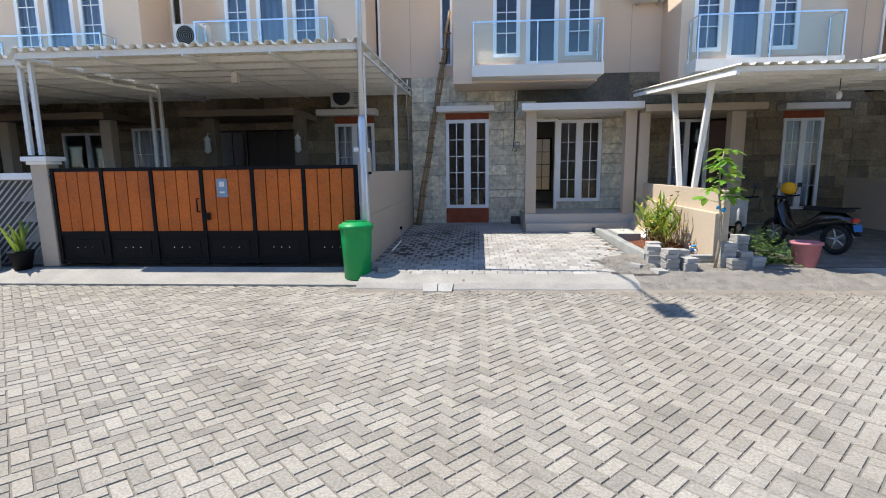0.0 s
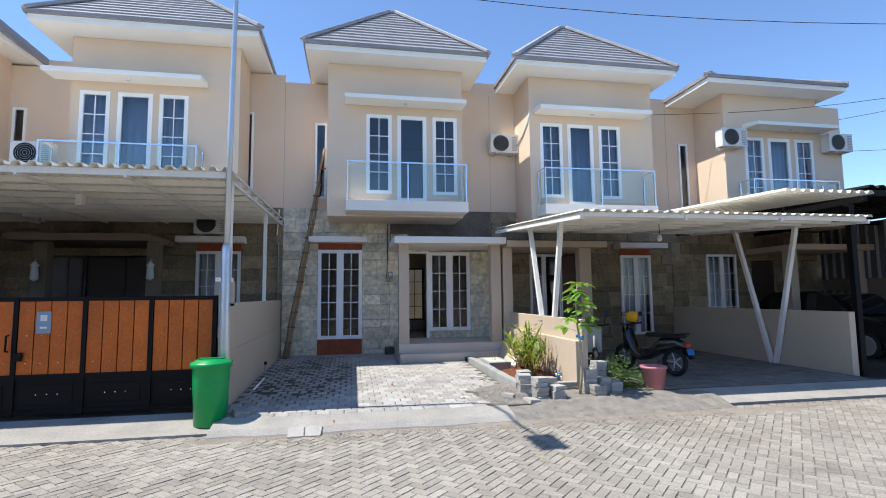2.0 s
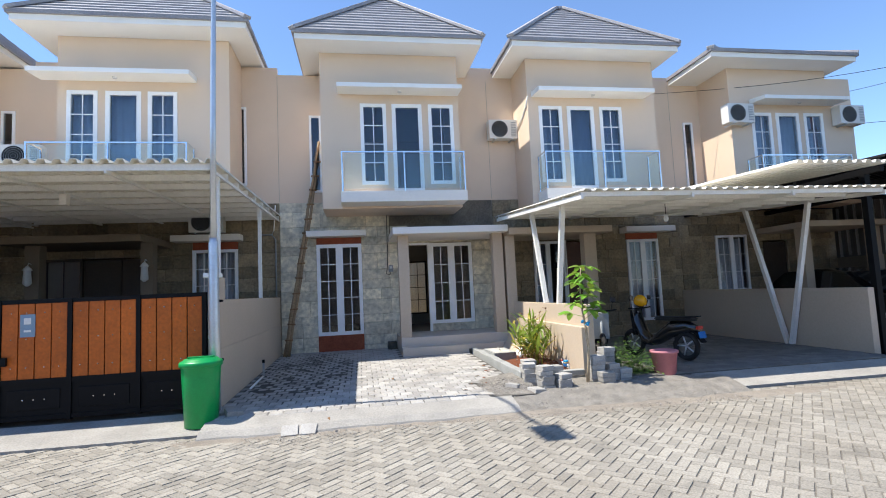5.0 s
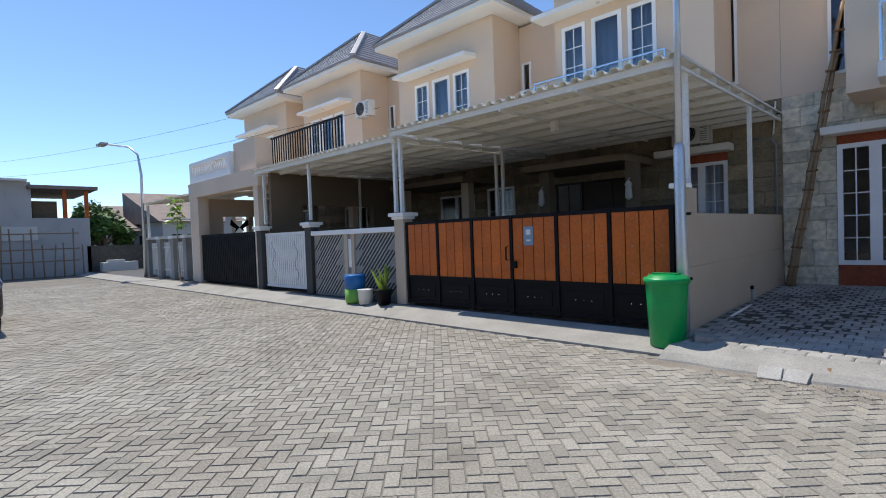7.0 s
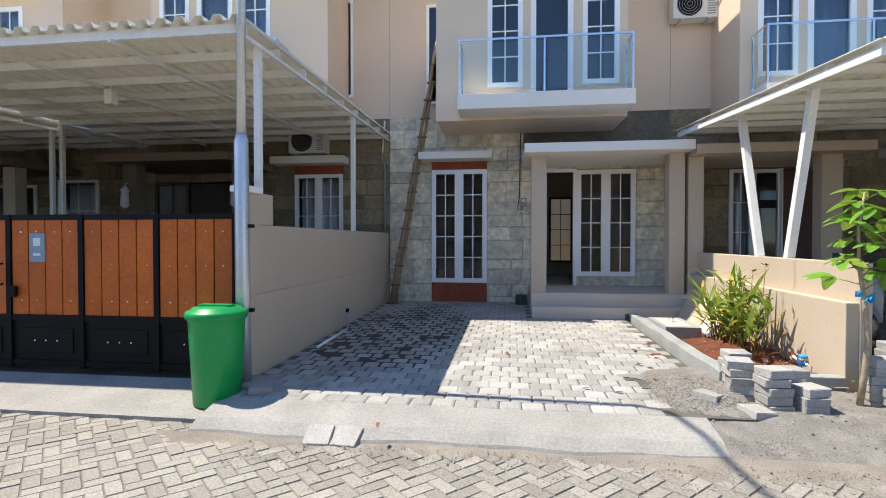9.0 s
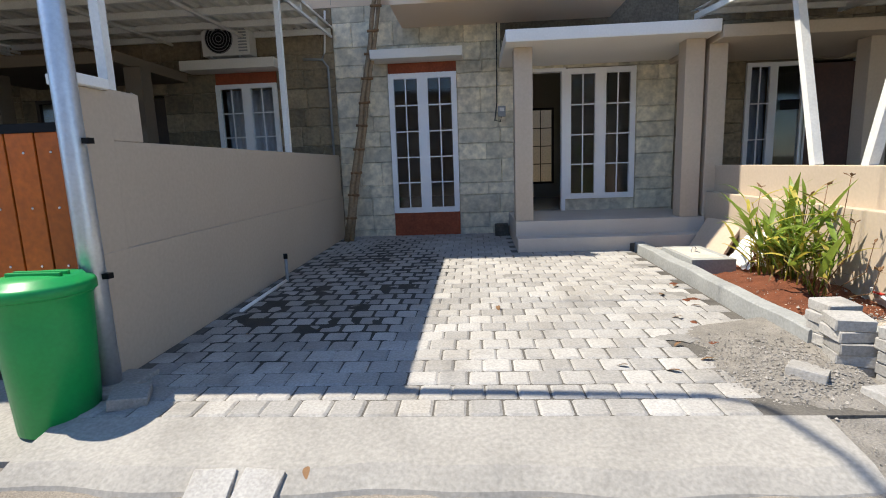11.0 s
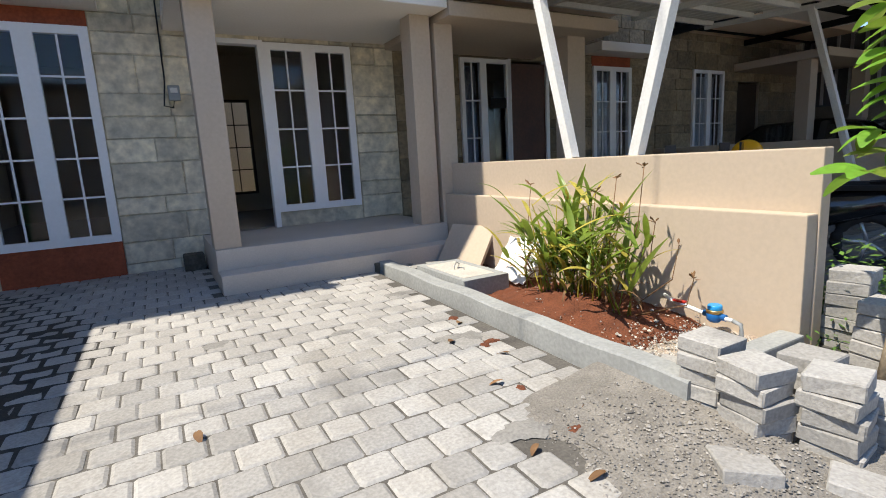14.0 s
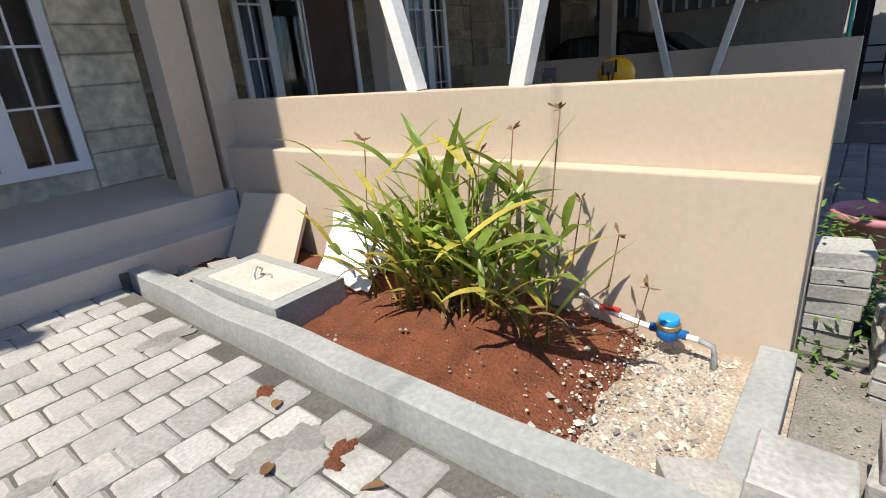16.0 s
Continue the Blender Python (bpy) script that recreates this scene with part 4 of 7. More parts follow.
# ---- street lamp at the wall's end ----
lamp = thing("street_lamp", (-1.74, 7.97, 0.16), "galvanised steel street lamp post with a bent arm", "street lamp")
part("footing", B(((-1.94, 7.78, 0.1), (-1.54, 8.2, 0.2))), CONCRETE, lamp, "rough concrete footing", bev=0.02)
part("pole", T([(-1.74, 7.97, 0.18), (-1.745, 7.97, 1.2), (-1.76, 7.98, 2.62), (-1.76, 7.98, 2.7)], [0.075, 0.073, 0.07, 0.05], 16), GALV, lamp)
part("upper_pole", T([(-1.76, 7.98, 2.68), (-1.75, 7.99, 4.6), (-1.72, 8.0, 7.2), (-1.75, 7.9, 7.7), (-1.78, 7.5, 8.0), (-1.8, 6.6, 8.2)], [0.05, 0.042, 0.035, 0.03, 0.028, 0.026], 12), GALV, lamp)
part("lamp_head", B(((-1.98, 6.0, 8.17), (-1.62, 6.65, 8.26))), GREYP, lamp, bev=0.02)
for z in (0.9, 1.75):
    part("clamp", B(((-1.675, 7.95, z), (-1.63, 8.0, z + 0.035))), BLACK, lamp)

# ---- green bin ----
bn = thing("rubbish_bin", (-1.85, 7.68, 0.06), "green plastic barrel bin with a closed lid", "bin")
bm = nb()
lathe(bm, [(0.205, 0.07), (0.215, 0.075), (0.248, 0.72), (0.255, 0.86), (0.265, 0.87), (0.265, 0.9), (0.25, 0.905)], (-1.85, 7.68, 0.0), 32)
part("barrel", bm, GREEN, bn)
bm = nb()
lathe(bm, [(0.275, 0.885), (0.283, 0.89), (0.283, 0.935), (0.27, 0.955), (0.235, 0.962), (0.22, 0.985), (0.10, 0.995), (0.02, 0.995)], (-1.85, 7.68, 0.0), 32)
part("lid", bm, GREEN, bn)
part("lid_rib", B(((-2.02, 7.64, 0.985), (-1.68, 7.665, 1.012)), ((-2.02, 7.695, 0.985), (-1.68, 7.72, 1.012))), GREEN, bn, bev=0.006)

# ---- bamboo ladder ----
lad = thing("bamboo_ladder", (-1.5, 13.8, 0.25), "weathered bamboo pole ladder leaning on the stone wall", "ladder")
A0, A1 = Vector((-1.6, 13.78, 0.26)), Vector((-0.64, 14.2, 6.05))
part("pole", T([A0.lerp(A1, t / 12) + Vector((0.015 * math.sin(t * 2.1), 0, 0)) for t in range(13)], [0.052 - 0.0015 * t for t in range(13)], 8), BAMBOO, lad)
part("pole", T([A0.lerp(A1, t / 12) + Vector((0.075 + 0.012 * math.cos(t * 1.7), 0.02, 0)) for t in range(11)], [0.046 - 0.0015 * t for t in range(11)], 8), BAMBOO, lad)
for i in range(1, 14):
    p = A0.lerp(A1, i / 14.5)
    part("rung", T([p + Vector((-0.06, -0.03, 0.012 * (i % 3))), p + Vector((0.14, -0.02, 0.01))], 0.024, 6), LEAFB, lad)

# ---- planter, hatch and soil ----
bm = nb()
for i in range(20):
    y0, y1 = 8.42 + i * 0.199, 8.42 + (i + 1) * 0.199
    z0, z1 = 0.34 + 0.006 * math.sin(i * 1.3), 0.34 + 0.006 * math.sin((i + 1) * 1.3)
    o0, o1 = 0.008 * math.sin(i * 0.8), 0.008 * math.sin((i + 1) * 0.8)
    q = [[(2.97 + o, y, 0.1), (2.98 + o, y, z - 0.012), (2.99 + o, y, z), (3.115 + o, y, z), (3.125 + o, y, z - 0.012), (3.125 + o, y, 0.1)] for y, z, o in ((y0, z0, o0 + (y0 - 8.6) * 0.008), (y1, z1, o1 + (y1 - 8.6) * 0.008))]
    va, vb = [[bm.verts.new(p) for p in r] for r in q]
    for k in range(5):
        bm.faces.new((va[k], va[k + 1], vb[k + 1], vb[k]))
    if i in (0, 19):
        bm.faces.new(va if i == 0 else vb)
bmesh.ops.remove_doubles(bm, verts=bm.verts[:], dist=0.0005)
planter = part("planter_curb", bm, CEMENT, None, "smooth grey cement curb along the planting bed", category="curb")
part("planter_end", B(((3.2, 8.47, 0.1), (4.15, 8.61, 0.30))), CEMENT, None, "low cement curb closing the planting bed", bev=0.012, category="curb")
part("planter_gap", B(((2.95, 12.35, 0.1), (3.1, 12.55, 0.33))), DARKSTONE, None, "dark stone block by the steps", bev=0.01, category="block")


def mound(name, x0, x1, y0, y1, fn, material, label, nx=44, ny=44, cat="soil"):
    bm = nb()
    g = [[bm.verts.new((x0 + (x1 - x0) * i / nx, y0 + (y1 - y0) * j / ny, fn(x0 + (x1 - x0) * i / nx, y0 + (y1 - y0) * j / ny))) for i in range(nx + 1)] for j in range(ny + 1)]
    for j in range(ny):
        for i in range(nx):
            bm.faces.new((g[j][i], g[j][i + 1], g[j + 1][i + 1], g[j + 1][i])).smooth = True
    return part(name, bm, material, None, label, category=cat, kind="stuff")


def nz(x, y, s, k=0.0):
    return noise.noise((x * s, y * s, k))


mound("soil", 3.12, 4.16, 8.95, 12.4, lambda x, y: 0.2 - 0.35 * max(0, 9.25 + 0.12 * nz(x, y, 3) - y) + 0.14 * math.exp(-((x - 3.7) ** 2 / 0.25 + (y - 9.9) ** 2 / 0.5)) + 0.03 * nz(x, y, 4) + 0.018 * nz(x, y, 13) + 0.008 * nz(x, y, 40), SOIL, "loose red-brown soil heaped in the planting bed", 50, 90)
mound("rubble", 3.05, 4.16, 8.45, 9.25, lambda x, y: 0.21 - 0.1 * max(0, (y - 9.0) / 0.25) + 0.02 * nz(x, y, 9) + 0.012 * nz(x, y, 30), RUBBLE, "mortar crumbs and pale rubble at the bed's end", 40, 40, "rubble")
mound("gravel_heap", 1.7, 3.0, 7.58, 9.0, lambda x, y: drive_z(y) - 0.02 + 0.10 * min(1, max(0, (y - 7.58) / 0.35)) * max(0, min(1, ((x - 2.05) * 1.3 - 0.25 * (y - 8) ** 2 + 0.18 * nz(x, y, 3)))) * 1.0 - 0.03 * (x < 2.0) + 0.006 * nz(x, y, 25), GRAVEL, "grey gravel and cement spilled beside the driveway", 60, 60, "gravel")
mound("verge", 2.4, 6.3, 6.9, 9.1, lambda x, y: -0.03 + 0.2 * min(1, max(0, (y - 6.95) / 0.75)) - 0.04 * max(0, min(1, (x - 5.3))) + 0.035 * nz(x, y, 2) + 0.012 * nz(x, y, 7) + 0.005 * nz(x, y, 20), GRAVEL, "rough gravelly verge", 130, 80, "verge")
mound("street_grit", -2.2, 9.0, 6.1, 7.1, lambda x, y: -0.016 + 0.02 * max(0, (y - 6.75) / 0.3) + 0.012 * max(0, min(1, (x - 0.6) / 2)) * max(0, (y - 6.3) / 0.6) + 0.012 * nz(x, y, 1.6) + 0.009 * nz(x, y, 7) + 0.004 * nz(x, y, 24) - 0.03 * max(0, x - 7) - 0.02 * max(0, 6.3 - y), GRIT, "sandy grit swept over the street edge", 260, 40, "grit")
def wetness(x, y):
    """How far the damp patch by the west wall reaches, 1 in its middle."""
    return max(0, min(1, 1.75 - ((x + 0.9) / 1.35) ** 2 - ((y - 11.1) / 2.6) ** 2 + 0.7 * nz(x, y, 1.1, 5.0) + 0.3 * nz(x, y, 4, 2.0)))


mound("mud", -1.68, 1.3, 7.7, 13.9, lambda x, y: drive_z(y) - 0.005 + 0.0158 * wetness(x, y) + 0.002 * nz(x, y, 9, 2.0), MUD, "wet dark mud in the joints of the driveway", 90, 180, "mud")
rng = random.Random(4)
bm = nb()
for i in range(9200):
    if i < 3000:
        x, y = rng.gauss(2.6, 0.35), rng.gauss(8.0, 0.42)
        z = drive_z(y) - 0.014 + 0.10 * min(1, max(0, (y - 7.58) / 0.35)) * max(0, min(1, ((x - 2.05) * 1.3 - 0.25 * (y - 8) ** 2 + 0.18 * nz(x, y, 3)))) if y > 7.57 and x < 3 else 0.07
        if x < 1.9 or x > 3.5 or y < 7.2 or y > 8.8:
            continue
    elif 4050 <= i < 4200:
        continue
    elif i < 3900:
        x, y, z = rng.uniform(3.2, 4.1), rng.uniform(8.7, 9.3), 0.215
    elif i >= 6200:
        x, y = rng.uniform(-1.2, 6.0), 6.98 - abs(rng.gauss(0, 0.25))
        z = 0.004 + 0.02 * max(0, (y - 6.75) / 0.3)
    elif i >= 4200:
        x, y = rng.uniform(2.5, 6.0), rng.uniform(6.95, 8.4)
        z = -0.02 + 0.2 * min(1, max(0, (y - 6.95) / 0.75)) - 0.04 * max(0, min(1, x - 5.3)) + 0.035 * nz(x, y, 2) + 0.012 * nz(x, y, 7)
    else:
        x, y, z = rng.uniform(3.15, 4.1), rng.uniform(9.0, 10.6), 0.30
        z = 0.2 + 0.14 * math.exp(-((x - 3.7) ** 2 / 0.25 + (y - 9.9) ** 2 / 0.5)) + 0.02
    r = rng.uniform(0.003, 0.009 if i < 4200 else 0.007) * (2.2 if rng.random() < 0.07 else 1)
    v = [bm.verts.new((x + r * a * rng.uniform(0.6, 1.2), y + r * b * rng.uniform(0.6, 1.2), z + r * c * 0.7)) for a, b, c in ((1, 0, 0), (0, 1, 0), (-1, 0, 0), (0, -1, 0), (0, 0, 1), (0, 0, -1))]
    for f in ((0, 1, 4), (1, 2, 4), (2, 3, 4), (3, 0, 4), (1, 0, 5), (2, 1, 5), (3, 2, 5), (0, 3, 5)):
        bm.faces.new([v[k] for k in f])
part("pebbles", bm, PEBBLE, None, "scattered grey gravel stones", category="gravel", kind="stuff")

bm = nb()
for i in range(900):
    x, y = rng.uniform(3.2, 4.12), 8.66 + abs(rng.gauss(0, 0.26))
    if y > 9.35:
        continue
    z = 0.21 + 0.02 * nz(x, y, 9) + (0.05 if y > 9.1 else 0)
    r = rng.uniform(0.004, 0.012) * (2.4 if rng.random() < 0.12 else 1)
    v = [bm.verts.new((x + r * a * rng.uniform(0.5, 1.3), y + r * b * rng.uniform(0.5, 1.3), z + r * c * 0.6)) for a, b, c in ((1, 0, 0), (0, 1, 0), (-1, 0, 0), (0, -1, 0), (0.3, 0.2, 1), (0, 0, -1))]
    for f in ((0, 1, 4), (1, 2, 4), (2, 3, 4), (3, 0, 4), (1, 0, 5), (2, 1, 5), (3, 2, 5), (0, 3, 5)):
        bm.faces.new([v[k] for k in f])
part("mortar_crumbs", bm, CRUMB, None, "pale mortar crumbs strewn over the bed's end", category="rubble", kind="stuff")

hatch = thing("inspection_hatch", (3.35, 11.05, 0.2), "cement inspection pit with a pale lid and iron lifting hook", "hatch")
for a, b in (((3.145, 10.72, 0.15), (3.63, 10.82, 0.385)), ((3.145, 11.57, 0.15), (3.63, 11.66, 0.385)), ((3.145, 10.82, 0.15), (3.2, 11.57, 0.385)), ((3.55, 10.82, 0.15), (3.63, 11.57, 0.385))):
    part("pit_wall", B((a, b)), CEMENT, hatch)
part("lid", B(((3.203, 10.823, 0.3), (3.547, 11.567, 0.388))), LIDC, hatch, "pale cement lid", bev=0.006)
part("lifting_hook", T([(3.33, 11.2, 0.38), (3.33, 11.2, 0.43), (3.37, 11.22, 0.455), (3.4, 11.22, 0.43), (3.39, 11.24, 0.395), (3.42, 11.17, 0.395), (3.39, 11.12, 0.395)], 0.007, 6), GALV, hatch)
for x, y, rz, w, d, h in ((3.24, 11.82, 10, 0.22, 0.13, 0.1), (3.46, 11.85, -14, 0.2, 0.13, 0.1), (3.3, 12.0, 40, 0.12, 0.1, 0.07), (3.3, 12.16, 70, 0.12, 0.08, 0.06)):
    b = part("brick_piece", B(((-w / 2, -d / 2, 0), (w / 2, d / 2, h))), CONCRETE, None, "broken pale concrete block piece", bev=0.008, category="rubble", group="broken blocks")
    b.matrix_basis = pose(x, y, 0.24, 3, 2, rz)
pan = part("tile_panel", B(((-0.34, -0.02, 0), (0.34, 0.02, 0.56))), PLASTER2, None, "beige board leaning against the wall", bev=0.004, category="board")
pan.matrix_basis = pose(3.82, 11.98, 0.2, 35, 0, 105)
pan2 = part("tile_panel", B(((-0.3, -0.015, 0), (0.3, 0.015, 0.4))), WHITE, None, "white sack-wrapped board behind the plant", bev=0.004, category="board")
pan2.matrix_basis = pose(3.98, 11.0, 0.25, 15, 8, 84)
bm = nb()
for i in range(10):
    for j in range(8):
        u, w = i / 9, j / 7
        bm.verts.new((3.95 - 0.25 * w + 0.03 * nz(u * 4, w * 4, 1.5), 10.6 + 0.5 * u, 0.28 + 0.38 * (1 - w) * (0.7 + 0.3 * u) + 0.04 * nz(u * 5, w * 5, 3)))
bm.verts.ensure_lookup_table()
for i in range(9):
    for j in range(7):
        bm.faces.new([bm.verts[k] for k in (i * 8 + j, (i + 1) * 8 + j, (i + 1) * 8 + j + 1, i * 8 + j + 1)]).smooth = True
sack = part("plastic_sack", bm, WHITE, None, "crumpled white plastic sack behind the plant", category="sack")
sack.modifiers.new("skin", "SOLIDIFY").thickness = 0.004

# water meter
wm = thing("water_meter", (4.0, 8.95, 0.25), "blue-lidded water meter on a white pipe with red tap", "water meter")
part("pipe", T([(4.12, 9.42, 0.36), (4.05, 9.3, 0.355), (4.02, 9.05, 0.33), (4.0, 8.82, 0.33)], 0.014, 8), WHITE, wm)
part("down_pipe", T([(4.0, 8.82, 0.33), (3.99, 8.76, 0.32), (3.98, 8.75, 0.28), (3.98, 8.75, 0.14)], 0.014, 8), GREYP, wm)
bm = nb()
lathe(bm, [(0.03, 0.29), (0.05, 0.31), (0.05, 0.36), (0.04, 0.365)], (4.01, 8.95, 0), 16)
part("meter_body", bm, BLUEP, wm)
bm = nb()
lathe(bm, [(0.043, 0.366), (0.046, 0.37), (0.046, 0.4), (0.04, 0.408)], (4.01, 8.95, 0), 16)
part("meter_lid", bm, CYAN, wm)
bm = nb()
lathe(bm, [(0.05, 0.352), (0.053, 0.356), (0.053, 0.372), (0.048, 0.376)], (4.01, 8.95, 0), 16)
part("brass_ring", bm, BRASS, wm, "brass ring")
part("meter_collar", T([(4.02, 9.03, 0.332), (4.01, 8.87, 0.332)], 0.022, 10), BLUEP, wm)
part("tap_lever", B(((4.02, 9.18, 0.36), (4.05, 9.28, 0.375))), REDP, wm, bev=0.004)
part("valve", T([(4.05, 9.28, 0.35), (4.04, 9.18, 0.345)], 0.02, 8), GALV, wm)

# pipe stub by the west wall
ps = thing("pipe_stub", (-1.55, 9.0, 0.2), "grey water pipe stub with white pipe along the wall", "pipe")
part("riser", T([(-1.6, 10.85, 0.15), (-1.6, 10.85, 0.5)], 0.02, 8), GREYP, ps)
part("cap", T([(-1.6, 10.85, 0.49), (-1.6, 10.85, 0.55)], 0.027, 8), BLACK, ps)
part("floor_pipe", T([(-1.61, 10.85, 0.225), (-1.6, 9.6, 0.205)], 0.018, 8), WHITE, ps)

# ---- paver stacks ----
def chipped(seed, w=0.215, h=0.074):
    r = random.Random(seed)
    bm = B(((-w / 2, -w / 2, 0), (w / 2, w / 2, h)))
    bmesh.ops.bevel(bm, geom=bm.edges[:], offset=0.006, segments=1, affect="EDGES")
    for v in bm.verts:
        v.co += Vector((r.uniform(-1, 1), r.uniform(-1, 1), r.uniform(-1, 1))) * 0.0035
    return mesh_of(bm, PAVER)


chips = [chipped(k) for k in range(4)]
rng = random.Random(9)
for x, y, n, z, rz in ((3.11, 8.40, 5, 0.17, 5), (3.04, 8.14, 5, 0.15, -9), (3.22, 7.91, 5, 0.13, 8), (3.46, 8.12, 4, 0.16, -4), (3.5, 7.88, 3, 0.14, 14), (4.52, 8.4, 7, 0.14, 4), (4.2, 8.1, 6, 0.13, -6), (4.44, 8.12, 4, 0.13, 10), (4.24, 7.87, 3, 0.12, -3), (4.65, 8.1, 3, 0.12, 6)):
    for k in range(n):
        b = new("paving_stone", chips[rng.randrange(4)])
        b.matrix_basis = pose(x + rng.uniform(-0.012, 0.012), y + rng.uniform(-0.012, 0.012), z + k * 0.0755, rng.uniform(-1, 1) * (2 if k == 0 else 0.4), 0, rz + rng.uniform(-7, 7))
        tagged(b, "loose grey concrete paver in a rough stack", "paving stone", "stacked pavers")
for x, y, z, rz in ((3.2, 8.62, 0.24, 30), (2.72, 8.0, 0.17, 50), (3.0, 7.72, 0.13, 20),  (3.6, 8.0, 0.15, 66), (-1.45, 7.75, 0.16, 25)):
    b = new("paving_stone", chips[1])
    b.matrix_basis = pose(x, y, z, 4, 6, rz)
    tagged(b, "single grey paver lying loose on the ground", "paving stone", "loose pavers")

for x, rz in ((-0.6, 4), (-0.36, -6)):
    b = new("paving_stone", chips[2])
    b.matrix_basis = pose(x, 7.09, -0.012, 24, 0, rz)
    tagged(b, "grey paver leaning against the edge of the ramp", "paving stone", "loose pavers")

# ---- plants ----
def blade(length, width, bend, seed, material, fold=0.25):
    """A long leaf that rises along z and bows over along y."""
    r = random.Random(seed)
    bm, n = nb(), 8
    rows, a, p = [], 0.15, Vector((0, 0, 0))
    for i in range(n + 1):
        t = i / n
        w = width * (0.25 + 0.75 * math.sin(math.pi * min(1, t * 0.9 + 0.12)) ** 0.8) * (1 - t ** 6) + 0.0015
        d = Vector((0, math.sin(a), math.cos(a)))
        nrm = Vector((0, -math.cos(a), math.sin(a)))
        rows.append([bm.verts.new(p + Vector((-w, 0, 0)) + nrm * w * fold), bm.verts.new(p), bm.verts.new(p + Vector((w, 0, 0)) + nrm * w * fold)])
        p = p + d * length / n
        a += bend / n * (0.5 + 1.2 * t)
    for q, s in zip(rows, rows[1:]):
        for k in (0, 1):
            bm.faces.new((q[k], q[k + 1], s[k + 1], s[k])).smooth = True
    return mesh_of(bm, material)


lily = thing("garden_plant", (3.75, 9.9, 0.3), "clump of strap-leaved garden plant, green with yellow and dry leaves", "plant")
blades = [blade(0.46, 0.026, 0.5, 1, LEAF), blade(0.40, 0.030, 1.1, 2, LEAF), blade(0.50, 0.024, 0.3, 3, LEAF), blade(0.40, 0.024, 1.3, 4, LEAFY), blade(0.40, 0.014, 2.3, 5, LEAFB), blade(0.44, 0.022, 0.8, 6, LEAFY)]
rng = random.Random(11)
for i in range(54):
    bx, by = 3.76 + rng.gauss(0, 0.09), 9.95 + max(-0.55, min(0.6, rng.gauss(0, 0.32)))
    h = rng.uniform(0.3, 0.86)
    lean = Vector((rng.gauss(-0.06, 0.13), rng.gauss(0, 0.2), 0))
    top = Vector((bx, by, 0.26 + h)) + lean
    top.x = min(top.x, 4.02)
    part("stem", T([(bx, by, 0.22), Vector((bx, by, 0.26 + h * 0.5)) + lean * 0.35, top], [0.008, 0.006, 0.004], 5), LEAF if i % 3 else LEAFY, lily)
    for k in range(rng.randint(3, 6)):
        t = rng.uniform(0.3, 1.0)
        p = Vector((bx, by, 0.24)).lerp(top, t)
        low = p.z < 0.48
        me = blades[rng.choice((0, 1, 2, 0, 1, 5, 3) if not low else (3, 3, 4, 5, 4, 4))]
        sc = rng.uniform(0.55, 1.0)
        ay = rng.uniform(0, 360)
        if p.x > 3.85:
            ay = rng.uniform(20, 160)
        shared("leaf", me, pose(p.x, p.y, p.z, 0, 0, ay) @ pose(0, 0, 0, -rng.uniform(12, 58) - (8 if low else 0), rng.uniform(-15, 15), 0) @ Matrix.Diagonal((sc, sc, sc, 1)), lily)
for k, (x, y, z, rx, rz) in enumerate(((3.6, 10.35, 0.75, -30, 30), (3.7, 9.95, 0.85, -5, 170), (3.62, 10.2, 0.8, -38, 60), (3.75, 9.6, 0.85, -18, 200), (3.6, 9.3, 0.5, -25, 170))):
    shared("leaf", blades[2], pose(x, y, z, 0, 0, rz) @ pose(0, 0, 0, rx, 0, 0) @ Matrix.Diagonal((1.3, 1.1, 1.1, 1)), lily)
for i, (x, y, z) in enumerate(((3.7, 10.45, 1.2), (3.75, 9.75, 1.15), (3.85, 9.4, 1.33), (3.85, 9.3, 0.95), (3.9, 9.15, 0.8), (3.85, 9.0, 0.6), (3.8, 9.6, 1.25))):
    st = part("stem", T([(3.75, 9.75 + (y - 9.75) * 0.4, 0.25), (x - 0.02, y + 0.03, z * 0.7), (x, y, z)], [0.006, 0.004, 0.003], 5), LEAFB, lily)
    bm = nb()
    r2 = random.Random(i)
    for k in range(6):
        d = Vector((r2.uniform(-1, 1), r2.uniform(-1, 1), r2.uniform(-0.3, 1))) * 0.035
        a = Vector((x, y, z))
        v = [bm.verts.new(q) for q in (a, a + d + Vector((0.012, 0, 0)), a + d * 1.5, a + d + Vector((-0.012, 0.008, 0)))]
        bm.faces.new(v)
    part("dry_flower", bm, LEAFB, lily)


def broad_leaf(length, width, material):
    bm, n = nb(), 6
    rows = []
    for i in range(n + 1):
        t = i / n
        w = width * math.sin(math.pi * (0.06 + 0.9 * t)) ** 0.7 * (1 - 0.25 * t)
        z = -0.28 * length * t * t
        rows.append([bm.verts.new((-w, length * t, z + w * 0.25)), bm.verts.new((0, length * t, z)), bm.verts.new((w, length * t, z + w * 0.25))])
    for q, s in zip(rows, rows[1:]):
        for k in (0, 1):
            bm.faces.new((q[k], q[k + 1], s[k + 1], s[k])).smooth = True
    return mesh_of(bm, material)


